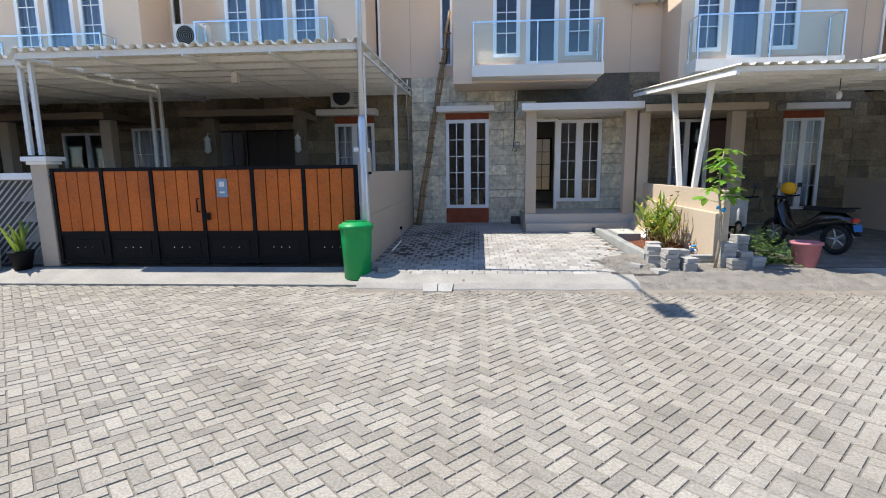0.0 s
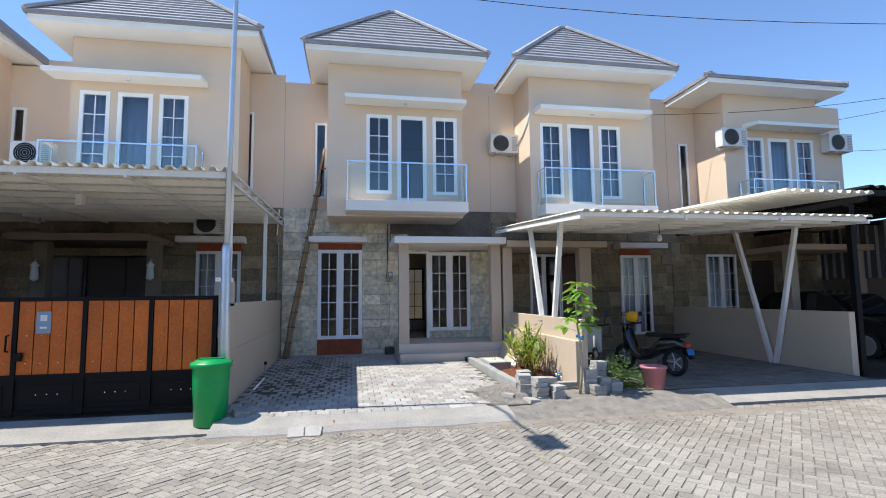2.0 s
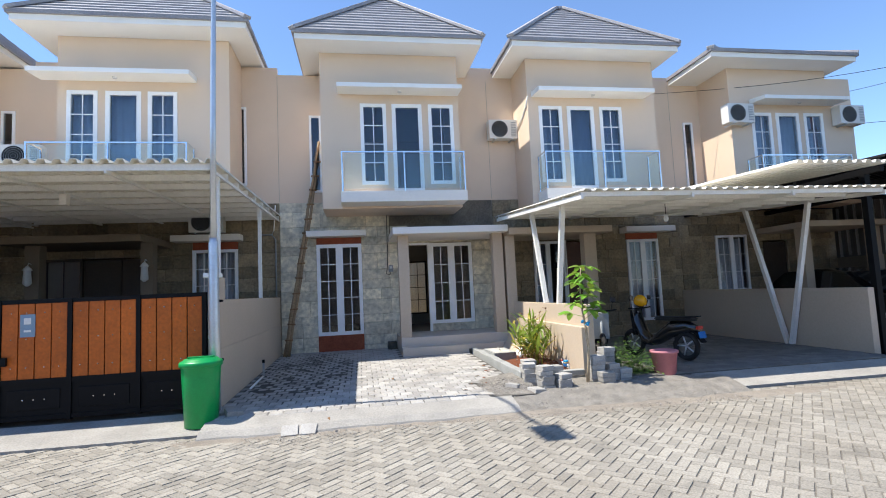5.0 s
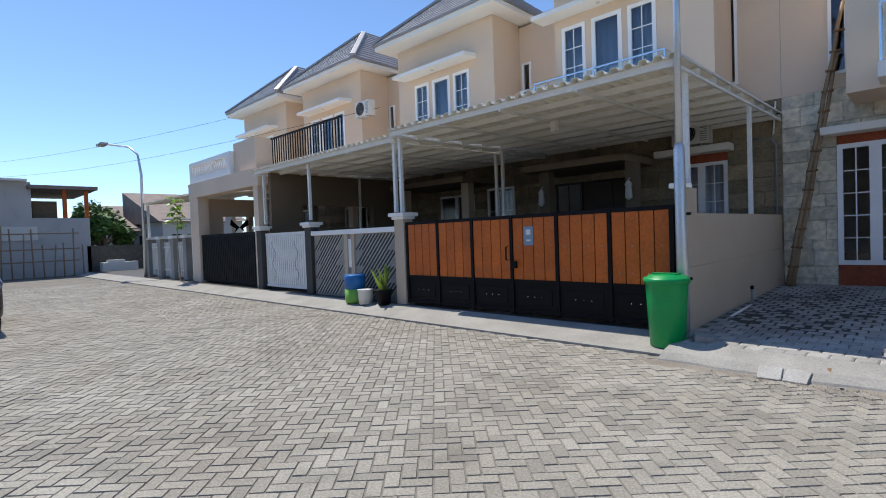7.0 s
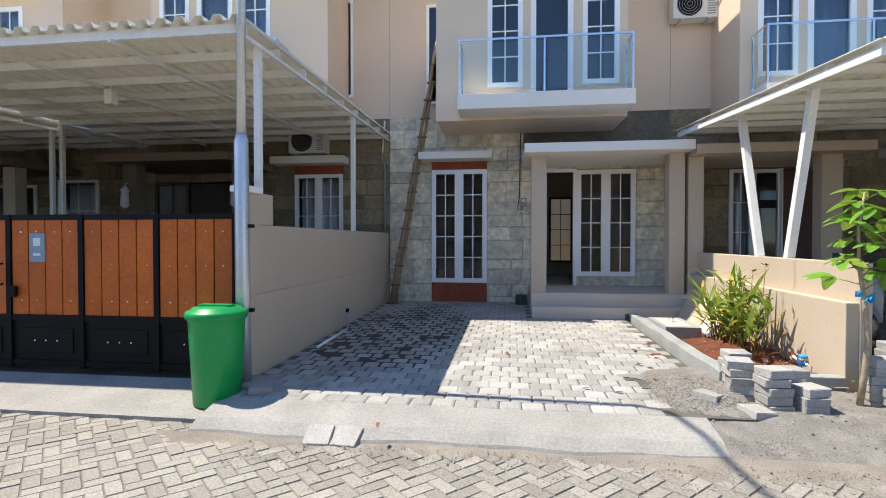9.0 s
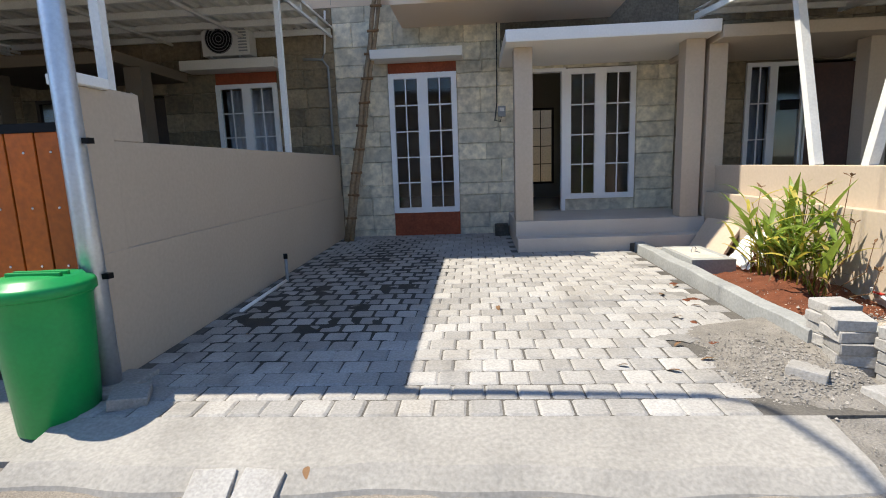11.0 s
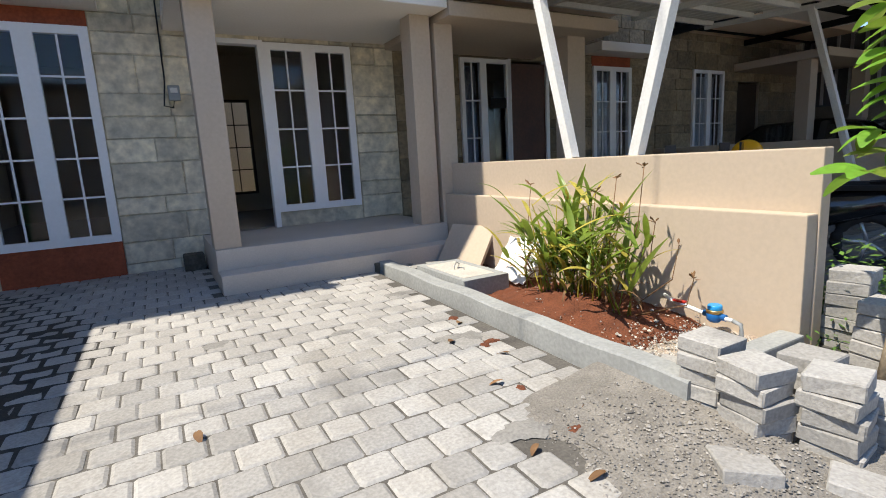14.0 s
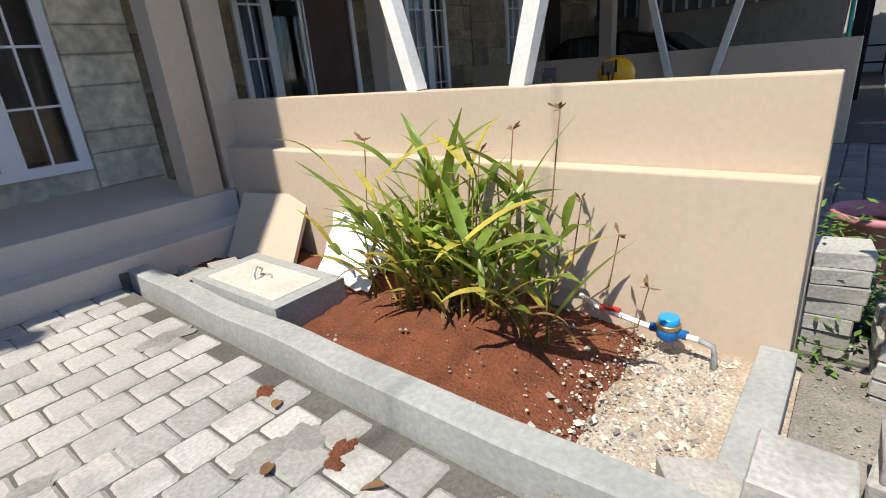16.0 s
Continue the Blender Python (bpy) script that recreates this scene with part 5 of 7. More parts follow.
def sapling(x, y, z, h, count, label, seed, big=0.2, first=0.45):
    t = thing("young_tree", (x, y, z), label, "tree")
    r = random.Random(seed)
    pts = [(x + 0.03 * math.sin(k), y + 0.03 * math.cos(k * 1.4), z + h * k / 6) for k in range(7)]
    part("trunk", T(pts, [0.028, 0.026, 0.023, 0.02, 0.016, 0.012, 0.007], 8), STEM, t)
    ms = [broad_leaf(big, big * 0.27, BRIGHTLEAF), broad_leaf(big * 0.75, big * 0.22, BRIGHTLEAF), broad_leaf(big * 0.9, big * 0.25, LEAF)]
    for i in range(count):
        k = first + (1 - first) * (i + 0.5) / count
        base = Vector((x, y, z + h * k))
        a = i * 137.5 + r.uniform(-20, 20)
        L = r.uniform(0.08, 0.28) * (1.25 - 0.6 * k)
        d = Vector((math.cos(radians(a)), math.sin(radians(a)), r.uniform(0.2, 0.7)))
        tip = base + d * L
        part("twig", T([base, tip], [0.005, 0.003], 5), BRIGHTLEAF, t)
        for j in range(4):
            shared("leaf", ms[r.randrange(3)], pose(tip.x, tip.y, tip.z, r.uniform(-25, 15), r.uniform(-25, 25), a - 90 + (j - 1.5) * 48 + r.uniform(-10, 10)), t)
    return t


st = sapling(3.99, 8.01, 0.14, 1.9, 20, "young broad-leaved sapling tied with a blue bag, among paver stacks", 5, 0.22, 0.54)
bm = nb()
for k in range(14):
    a = k * 2.4
    d = Vector((math.cos(a), math.sin(a), 0.6 * math.sin(k * 1.7))) * 0.055
    p = Vector((4.01, 8.01, 1.13))
    v = [bm.verts.new(q) for q in (p, p + d + Vector((0.02, 0, 0.02)), p + d * 1.3, p + d + Vector((-0.01, 0.02, -0.02)))]
    bm.faces.new(v)
part("bag_tie", bm, CYAN, st, "blue plastic bag tied round the trunk")
sapling(-20.9, 8.1, 0.2, 3.3, 16, "slender sapling beside the far fence", 6, 0.3, 0.6)

rng = random.Random(21)
bm = nb()
for i in range(3000):
    x, y = 4.95 + rng.gauss(0, 0.27), 8.5 + rng.gauss(0, 0.17)
    z = 0.12 + abs(rng.gauss(0, 0.17)) * (1.4 - abs(x - 4.9))
    a, w = rng.uniform(0, 6.28), rng.uniform(0.012, 0.03)
    u, q = Vector((math.cos(a), math.sin(a), rng.uniform(-0.4, 0.6))) * w * 1.6, Vector((-math.sin(a), math.cos(a), 0.2)) * w * 0.6
    p = Vector((x, y, z))
    bm.faces.new([bm.verts.new(s) for s in (p - u, p + q, p + u, p - q)])
part("weeds", bm, TREELEAF, None, "low weedy shrubs growing on the verge", category="weeds", kind="stuff")

bk = thing("plant_bucket", (5.52, 8.25, 0.13), "faded pink plastic tub standing on the verge", "tub")
bm = nb()
lathe(bm, [(0.16, 0.1), (0.17, 0.105), (0.215, 0.5), (0.235, 0.505), (0.235, 0.545), (0.22, 0.55), (0.205, 0.5), (0.15, 0.14)], (5.52, 8.25, 0.02), 28)
part("tub", bm, PINK, bk)
bm = nb()
lathe(bm, [(0.195, 0.42), (0.19, 0.46), (0.01, 0.47)], (5.52, 8.25, 0.02), 20)
part("soil_fill", bm, SOIL, bk)

# barrel, pail and potted plant by the tiled fence
br = thing("water_drum", (-9.0, 7.95, 0.14), "blue and lime plastic drum by the tiled fence", "drum")
bm = nb()
lathe(bm, [(0.22, 0.13), (0.235, 0.2), (0.24, 0.45)], (-9.0, 7.95, 0), 20)
part("lower_drum", bm, LIME, br)
bm = nb()
lathe(bm, [(0.24, 0.45), (0.24, 0.72), (0.22, 0.78), (0.2, 0.78)], (-9.0, 7.95, 0), 20)
part("upper_drum", bm, BLUEP, br)
bm = nb()
lathe(bm, [(0.15, 0.13), (0.175, 0.45), (0.18, 0.46), (0.16, 0.46)], (-8.55, 7.9, 0), 18)
part("pail", bm, ACW, None, "worn white plastic pail", category="pail")


def pot_plant(x, y, z, seed, label, n=16):
    t = thing("potted_plant", (x, y, z), label, "potted plant")
    bm = nb()
    lathe(bm, [(0.13, 0), (0.19, 0.28), (0.2, 0.29), (0.2, 0.33), (0.17, 0.33)], (x, y, z), 18)
    part("pot", bm, BLACK, t)
    r = random.Random(seed)
    me = [blade(0.6, 0.03, 0.4, 31, LEAF, 0.4), blade(0.45, 0.03, 0.6, 32, LEAF, 0.4)]
    for i in range(n):
        shared("leaf", me[i % 2], pose(x + r.uniform(-0.1, 0.1), y + r.uniform(-0.1, 0.1), z + 0.3, r.uniform(-16, 16), r.uniform(-16, 16), r.uniform(0, 360)), t)


pot_plant(-8.0, 7.98, 0.14, 41, "snake plant in a black pot by the gate pillar")

# ---- air conditioners, meter, wires ----
air_conditioner(4.62, 13.98, 6.1)
air_conditioner(11.35, 12.68, 6.2, label="white air-conditioner outdoor unit on the bay wall")
air_conditioner(15.1, 12.68, 6.2, label="white air-conditioner outdoor unit on the bay corner")
air_conditioner(-3.55, 13.95, 3.56, label="white air-conditioner outdoor unit over the window hood")
air_conditioner(-7.35, 13.0, 5.05, label="white air-conditioner outdoor unit beside the balcony")
air_conditioner(-14.75, 12.75, 6.2, label="white air-conditioner outdoor unit on the far bay")
part("power_cable", T([(1.16, F - 0.06, 4.1), (1.15, F - 0.06, 3.4), (1.14, F - 0.055, 2.6), (1.1, F - 0.055, 2.3), (1.2, F - 0.055, 2.28), (1.22, F - 0.055, 2.38)], 0.011, 6), RUBBER, None, "black power cable down the stone wall", category="cable")
em = thing("electric_meter", (1.22, F - 0.1, 2.4), "grey electric meter box on the stone wall", "meter")
part("meter_box", B(((1.16, F - 0.12, 2.36), (1.29, F - 0.04, 2.54))), GREYP, em, bev=0.01)
part("meter_window", B(((1.185, F - 0.124, 2.45), (1.265, F - 0.1205, 2.51))), ACW, em)
part("stub_pipe", T([(-1.85, F - 0.05, 4.3), (-1.9, F - 0.06, 3.6), (-1.95, F - 0.06, 3.5)], 0.018, 6), WHITE, None, "white drain pipe on the stone wall", category="pipe")
part("drain_pipe", T([(-1.86, F - 0.05, 1.8), (-1.86, F - 0.05, 3.35), (-1.95, F - 0.06, 3.48), (-2.3, F - 0.06, 3.5)], 0.022, 8), GREYP, None, "grey drain pipe bending along the stone wall", category="pipe")
part("ac_hose", T([(5.02, 14.0, 6.35), (5.03, 13.5, 6.5), (5.03, 13.08, 6.75), (5.05, 12.97, 6.98)], 0.02, 6), WHITE, None, "white insulated refrigerant hose", category="hose")
part("stone_block", B(((1.06, 13.95, 0.22), (1.3, 14.2, 0.46))), DARKSTONE, None, "rough dark stone block at the wall foot", bev=0.02, category="block")
def wire(a, b, sag, r=0.008):
    a, b = Vector(a), Vector(b)
    return T([a.lerp(b, t / 14) - Vector((0, 0, sag * math.sin(math.pi * t / 14))) for t in range(15)], r, 5)


for a, b, s in (((-10, 10.5, 9.6), (18.5, 8.7, 8.5), 1.0), ((18.5, 8.7, 7.6), (9.5, 14.2, 7.6), 0.4), ((18.5, 8.7, 8.3), (34, 7, 9.0), 0.5), ((18.5, 8.7, 7.5), (34, 6, 7.4), 0.6), ((16, 14, 6.6), (18.5, 8.8, 6.0), 0.2), ((18.5, 8.7, 7.5), (16, 15, 7.8), 0.1), ((-60, 6, 8.3), (-14, 13, 6.4), 0.5), ((-60, 3, 9), (-20, 14, 8.2), 0.5)):
    part("overhead_wire", wire(a, b, s), RUBBER, None, "thin black overhead wire", category="wire", group="overhead wires")

# porch lanterns of the house with the carport
for x in (-6.9, -4.5):
    l = thing("wall_lantern", (x, 12.68, 2.3), "white filigree porch lantern", "lantern")
    bm = nb()
    lathe(bm, [(0.02, 2.28), (0.09, 2.34), (0.07, 2.62), (0.1, 2.64), (0.02, 2.74)], (x, 12.62, 0), 8)
    part("cage", bm, ACW, l)
    part("arm", T([(x, 12.62, 2.72), (x, 12.66, 2.8), (x, 12.76, 2.78)], 0.01, 5), ACW, l)

cl = thing("carport_lamp", (-4.6, 9.6, 3.6), "small cream lamp box under the carport roof", "lamp")
part("lamp_box", B(((-4.66, 9.54, 3.52), (-4.54, 9.66, 3.72))), SOFFIT, cl, bev=0.01)
part("lamp_stem", T([(-4.6, 9.6, 3.7), (-4.6, 9.6, 3.84)], 0.012, 6), STEELW, cl)
for x in (-1.75, 4.25, 10.2):
    part("movement_joint", B(((x - 0.006, F - 0.004, 4.4), (x + 0.006, F - 0.001, 7.95))), MORTAR, None, "thin grey joint between two row houses", category="joint", kind="structure")
part("door_plate", B(((6.0, F - 0.04, 2.28), (6.32, F - 0.035, 2.45))), BLACK, None, "small black plate on the door glass with pale bars", category="sign")

# ---- scooters ----
def scooter(x, y, rz, label, accent):
    s = thing("scooter", (x, y, 0.2), label, "scooter", "parked scooters")
    P = pose(x, y, 0.2, 0, 0, rz)

    def add(name, bm, m, lab="", parent=None):
        bm.transform(P)
        return part(name, bm, m, parent or s, lab)

    for py in (-0.62, 0.62):
        bm = nb()
        tube(bm, [(0, py + 0.235 * math.cos(k * math.pi / 12), 0.29 + 0.235 * math.sin(k * math.pi / 12)) for k in range(25)], 0.05, 8)
        wh = add("wheel", bm, RUBBER)
        bm = nb()
        for k in range(5):
            a = k * 2 * math.pi / 5
            tube(bm, [(0, py, 0.29), (0, py + 0.2 * math.cos(a), 0.29 + 0.2 * math.sin(a))], 0.016, 5)
        add("rim", bm, GALV, "", wh)
    bm = nb()
    sec = [(-0.92, 0.62, 0.05, 0.05), (-0.7, 0.66, 0.11, 0.12), (-0.35, 0.6, 0.15, 0.17), (-0.05, 0.42, 0.14, 0.14), (0.15, 0.32, 0.14, 0.08), (0.32, 0.42, 0.15, 0.16), (0.45, 0.68, 0.17, 0.22), (0.5, 0.9, 0.13, 0.12)]
    rings = [[bm.verts.new((w * math.cos(k * math.pi / 5), yy, zz + h * math.sin(k * math.pi / 5))) for k in range(10)] for yy, zz, w, h in sec]
    for a, b in zip(rings, rings[1:]):
        for k in range(10):
            bm.faces.new((a[k], a[(k + 1) % 10], b[(k + 1) % 10], b[k])).smooth = True
    bm.faces.new(rings[0])
    bm.faces.new(rings[-1][::-1])
    add("body", bm, CARPAINT)
    bm = B(((-0.12, -0.85, 0.77), (0.12, 0.0, 0.85)))
    bmesh.ops.bevel(bm, geom=bm.edges[:], offset=0.03, segments=2, affect="EDGES")
    add("seat", bm, RUBBER)
    add("front_shield", beam(nb(), (0, 0.47, 0.45), (0, 0.52, 0.98), 0.3, 0.07), accent)
    add("fork", T([(0, 0.62, 0.29), (0, 0.48, 0.95)], 0.03, 6), GREYP)
    add("handlebar", T([(-0.33, 0.42, 1.02), (-0.1, 0.46, 1.0), (0.1, 0.46, 1.0), (0.33, 0.42, 1.02)], 0.017, 6), BLACK)
    for sx in (-1, 1):
        add("mirror_stem", T([(sx * 0.22, 0.44, 1.02), (sx * 0.27, 0.4, 1.2)], 0.007, 5), BLACK)
        add("mirror", B(((sx * 0.27 - 0.05, 0.38, 1.18), (sx * 0.27 + 0.05, 0.4, 1.27))), DARKGLASS)
    add("rear_mudguard", beam(nb(), (0, -0.8, 0.6), (0, -1.0, 0.38), 0.14, 0.02), BLACK)
    add("tail_light", B(((-0.07, -0.95, 0.62), (0.07, -0.9, 0.68))), REDP)
    add("registration_plate", beam(nb(), (0, -0.99, 0.46), (0, -0.96, 0.58), 0.2, 0.006), BLUEP, "plate with plain bars")
    add("exhaust", T([(0.13, -0.1, 0.25), (0.15, -0.5, 0.28), (0.15, -0.85, 0.38)], [0.02, 0.045, 0.05], 8), GREYP)
    add("grab_rail", T([(-0.1, -0.6, 0.84), (-0.1, -0.9, 0.86), (0.1, -0.9, 0.86), (0.1, -0.6, 0.84)], 0.012, 6), BLACK)


scooter(6.34, 9.69, 19.5, "black scooter parked under the carport with a helmet", CARPAINT)
scooter(5.35, 10.3, 160, "black scooter parked by the boundary wall", GREYP)
hl = thing("helmet", (6.21, 10.06, 1.24), "glossy yellow open-face helmet on the scooter", "helmet")
bm = nb()
bmesh.ops.create_uvsphere(bm, u_segments=20, v_segments=12, radius=0.14, matrix=pose(6.21, 10.06, 1.35) @ Matrix.Diagonal((0.92, 1.1, 1, 1)))
bmesh.ops.bisect_plane(bm, geom=bm.verts[:] + bm.edges[:] + bm.faces[:], plane_co=(6.21, 10.06, 1.29), plane_no=(0.1, 0.4, -1), clear_outer=True)
for f in bm.faces:
    f.smooth = True
part("shell", bm, YELLOW, hl).modifiers.new("rim", "SOLIDIFY").thickness = 0.012
bm = nb()
bmesh.ops.create_uvsphere(bm, u_segments=16, v_segments=10, radius=0.118, matrix=pose(6.21, 10.06, 1.34) @ Matrix.Diagonal((0.92, 1.1, 1, 1)))
part("lining", bm, RUBBER, hl)
part("chin_strap", T([(6.11, 10.06, 1.29), (6.19, 9.99, 1.19), (6.31, 10.06, 1.29)], 0.01, 5), RUBBER, hl)

# ---- garage canopy, car ----
gar = thing("garage_canopy", (14, 8.6, 0.14), "black steel garage canopy with ribbed metal side sheets", "canopy")
bm = corrugated(10.4, 16.3, 8.2, F, 4.0, 4.25, pitch=0.25)
sheet_part("roof_sheet", bm, BLACK, gar)
for y in (8.3, 10.2, 12.2, 14.0):
    part("beam", B(((10.4, y - 0.04, 3.82), (16.3, y + 0.04, 3.94))), BLACK, gar)
for x in (10.45, 13.3, 16.2):
    part("rafter", B(((x - 0.04, 8.25, 3.7), (x + 0.04, F, 3.82))), BLACK, gar)
for x, y in ((10.45, 8.62), (15.85, 8.62), (15.85, 13.6)):
    part("post", B(((x - 0.06, y - 0.06, 0.1), (x + 0.06, y + 0.06, 3.7))), BLACK, gar)
part("side_sheet", B(((15.66, 8.75, 2.25), (15.675, 14.2, 3.98))), RIBGREY, gar, "dull metal side sheeting with pale ribs")
for i in range(19):
    y = 8.85 + i * 0.285
    part("sheet_rib", B(((15.61, y, 2.25 + 0.02 * (i % 3)), (15.66, y + 0.055, 3.95))), GALV, gar)
part("wall_garage", B(((15.76, 9.0, 0.1), (15.91, F - 0.05, 2.4))), RENDER_G, None, "plain grey cement side wall of the garage", category="wall", kind="structure")
part("wall_garage_back", B(((16.2, F, 0.1), (16.85, F + 0.15, 7.9))), PLASTER, None, "beige end wall", category="wall", kind="structure")


def wheel_parts(car, x, y, z, r, sx):
    bm = nb()
    lathe(bm, [(r - 0.06, -0.1), (r - 0.01, -0.09), (r, -0.06), (r, 0.06), (r - 0.01, 0.09), (r - 0.06, 0.1)], n=24)
    bm.transform(pose(x, y, z, 0, 90, 0))
    w = part("tyre", bm, RUBBER, car)
    bm = nb()
    lathe(bm, [(r - 0.07, -0.02), (r - 0.07, 0.02)], n=20)
    bm.transform(pose(x + sx * 0.09, y, z, 0, 90, 0))
    part("rim", bm, GALV, w)


car = thing("car", (14.2, 12.0, 0.14), "black people carrier parked nose out under the garage canopy", "car")
prof = [(10.0, 0.45), (9.95, 0.75), (10.1, 1.02), (10.35, 1.1), (11.1, 1.22), (11.9, 1.78), (12.6, 1.9), (14.0, 1.86), (14.55, 1.5), (14.6, 0.5), (14.3, 0.36), (10.2, 0.36)]
bm = nb()
sides = []
for x, k in ((13.3, 0.0), (13.42, 1.0), (15.0, 1.0), (15.12, 0.0)):
    sides.append([bm.verts.new((x + (0.12 if x < 14 else -0.12) * max(0, (z - 1.1) / 0.8), y + (0.03 if k == 0 else 0) * (1 if y < 12 else -1), z - (0.03 if k == 0 and z > 1 else 0))) for y, z in prof])
for a, b in zip(sides, sides[1:]):
    for i in range(len(prof)):
        bm.faces.new((a[i], a[(i + 1) % len(prof)], b[(i + 1) % len(prof)], b[i]))
bm.faces.new(sides[0])
bm.faces.new(sides[-1][::-1])
body = part("body", bm, CARPAINT, car)
bv = body.modifiers.new("rounding", "BEVEL")
bv.width, bv.segments, bv.limit_method, bv.angle_limit = 0.06, 3, "ANGLE", radians(25)
for sx, x in ((-1, 13.33), (1, 15.09)):
    for y in (10.85, 13.65):
        wheel_parts(car, x, y, 0.46, 0.33, sx)
    part("side_window", B(((x - 0.005 - sx * 0.06, 11.7, 1.22), (x + 0.005 - sx * 0.06, 13.9, 1.62))), DARKGLASS, car)
    part("wing_mirror", B(((x + sx * 0.02, 11.4, 1.18), (x + sx * 0.2, 11.52, 1.32))), CARPAINT, car, bev=0.02)
for x0, x1 in ((13.42, 13.85), (14.57, 15.0)):
    part("headlight", B(((x0, 9.97, 0.93), (x1, 10.1, 1.04))), LENS, car, "clear headlight", bev=0.015)
part("grille", B(((13.85, 9.945, 0.82), (14.57, 9.99, 0.98))), BLACK, car, bev=0.01)
part("lower_grille", B(((13.75, 9.94, 0.5), (14.67, 9.99, 0.6))), BLACK, car, bev=0.01)
for x0, x1 in ((13.42, 13.62), (14.8, 15.0)):
    part("fog_light", B(((x0, 9.95, 0.6), (x1, 10.02, 0.7))), LENS, car, "clear fog light", bev=0.02)
part("chrome_bar", B(((13.85, 9.935, 0.9), (14.57, 9.945, 0.92))), CHROME, car)
part("registration_plate", B(((14.0, 9.925, 0.63), (14.42, 9.944, 0.75))), BLACK, car, "plate with plain bars")
part("plate_bar", B(((14.04, 9.921, 0.68), (14.38, 9.9245, 0.71))), ACW, car)
part("windscreen", beam(nb(), (14.2, 11.12, 1.27), (14.2, 11.86, 1.775), 1.4, 0.02), DARKGLASS, car)

# dark car parked on the far side of the street, its tail to the walk
CX, CY = -12.27, 2.06
car2 = thing("car", (CX - 2, CY - 0.85, 0), "dark plum people carrier parked on the street pavers", "car")
prof = [(0.0, 0.5), (0.04, 0.95), (-0.12, 1.05), (-0.5, 1.56), (-0.9, 1.66), (-2.6, 1.62), (-3.3, 1.12), (-4.2, 0.95), (-4.35, 0.5), (-4.2, 0.3), (-0.15, 0.3)]
bm = nb()
sides = [[bm.verts.new((CX + x, CY + y + (-0.14 if y > -0.8 else 0.14) * max(0, (z - 1.0) / 0.65), z)) for x, z in prof] for y in (0, -1.68)]
for i in range(len(prof)):
    bm.faces.new((sides[0][i], sides[0][(i + 1) % len(prof)], sides[1][(i + 1) % len(prof)], sides[1][i]))
bm.faces.new(sides[0][::-1])
bm.faces.new(sides[1])
bmesh.ops.recalc_face_normals(bm, faces=bm.faces[:])
body = part("body", bm, PLUM, car2)
bv = body.modifiers.new("rounding", "BEVEL")
bv.width, bv.segments, bv.limit_method, bv.angle_limit = 0.09, 3, "ANGLE", radians(25)
for sy, y in ((1, CY - 0.11), (-1, CY - 1.57)):
    for x in (CX - 0.75, CX - 3.5):
        bm = nb()
        lathe(bm, [(0.2, -0.1), (0.3, -0.09), (0.31, -0.06), (0.31, 0.06), (0.3, 0.09), (0.2, 0.1)], n=24)
        bm.transform(pose(x, y, 0.31, 90, 0, 0))
        w = part("tyre", bm, RUBBER, car2)
        bm = nb()
        lathe(bm, [(0.21, -0.02), (0.21, 0.02), (0.02, 0.03)], n=20)
        bm.transform(pose(x, y + sy * 0.08, 0.31, 90, 0, 0))
        part("rim", bm, GALV, w)
for y0, y1 in ((CY - 0.3, CY - 0.04), (CY - 1.64, CY - 1.38)):
    part("tail_light", B(((CX - 0.06, y0, 0.98), (CX + 0.05, y1, 1.1))), REDP, car2, "red tail light", bev=0.02)
    part("reversing_light", B(((CX - 0.04, y0, 0.87), (CX + 0.055, y1, 0.975))), LENS, car2, "clear lamp", bev=0.02)
part("rear_window", beam(nb(), (CX - 0.14, CY - 0.84, 1.13), (CX - 0.47, CY - 0.84, 1.55), 1.2, 0.03), DARKGLASS, car2)
part("wing_mirror", B(((CX - 3.0, CY, 0.98), (CX - 2.85, CY + 0.2, 1.12))), PLUM, car2, bev=0.03)
part("chrome_bar", B(((CX + 0.03, CY - 1.2, 0.9), (CX + 0.05, CY - 0.5, 0.93))), CHROME, car2)

dr = thing("oil_drum", (18.3, 9.6, 0.1), "blue plastic drum with a red band", "drum")
bm = nb()
lathe(bm, [(0.28, 0.05), (0.3, 0.1), (0.3, 0.5)], (18.3, 9.6, 0), 20)
part("lower_drum", bm, BLUEP, dr)
bm = nb()
lathe(bm, [(0.302, 0.5), (0.302, 0.75)], (18.3, 9.6, 0), 20)
part("band", bm, REDP, dr)
bm = nb()
lathe(bm, [(0.3, 0.75), (0.3, 0.9), (0.26, 0.94)], (18.3, 9.6, 0), 20)
part("upper_drum", bm, BLUEP, dr)

# ---- east end: pole, sign, awning, buildings, tree ----
up = thing("utility_pole", (18.5, 9.1, 0), "slender rust-red steel utility pole carrying wires", "utility pole")
part("pole", T([(18.5, 9.26, 0), (18.5, 9.0, 4.5), (18.5, 8.7, 8.9)], [0.08, 0.07, 0.05], 10), RUSTRED, up)
part("cross_arm", B(((18.3, 8.68, 7.5), (18.7, 8.76, 7.56))), RUSTRED, up)
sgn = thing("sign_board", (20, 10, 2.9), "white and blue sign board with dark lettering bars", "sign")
part("board", B(((20, 8.8, 3.35), (20.08, 11.2, 4.25))), ACW, sgn)
part("band", B(((19.985, 8.85, 3.4), (19.996, 11.15, 3.72))), SIGNP, sgn)
part("title_bar", B(((19.985, 9.0, 3.9), (19.996, 9.85, 4.1))), GREYP, sgn)
tx = bpy.data.curves.new("title", "FONT")
tx.body, tx.size, tx.extrude = "TPQ", 0.3, 0.004
tx.materials.append(GREYP)
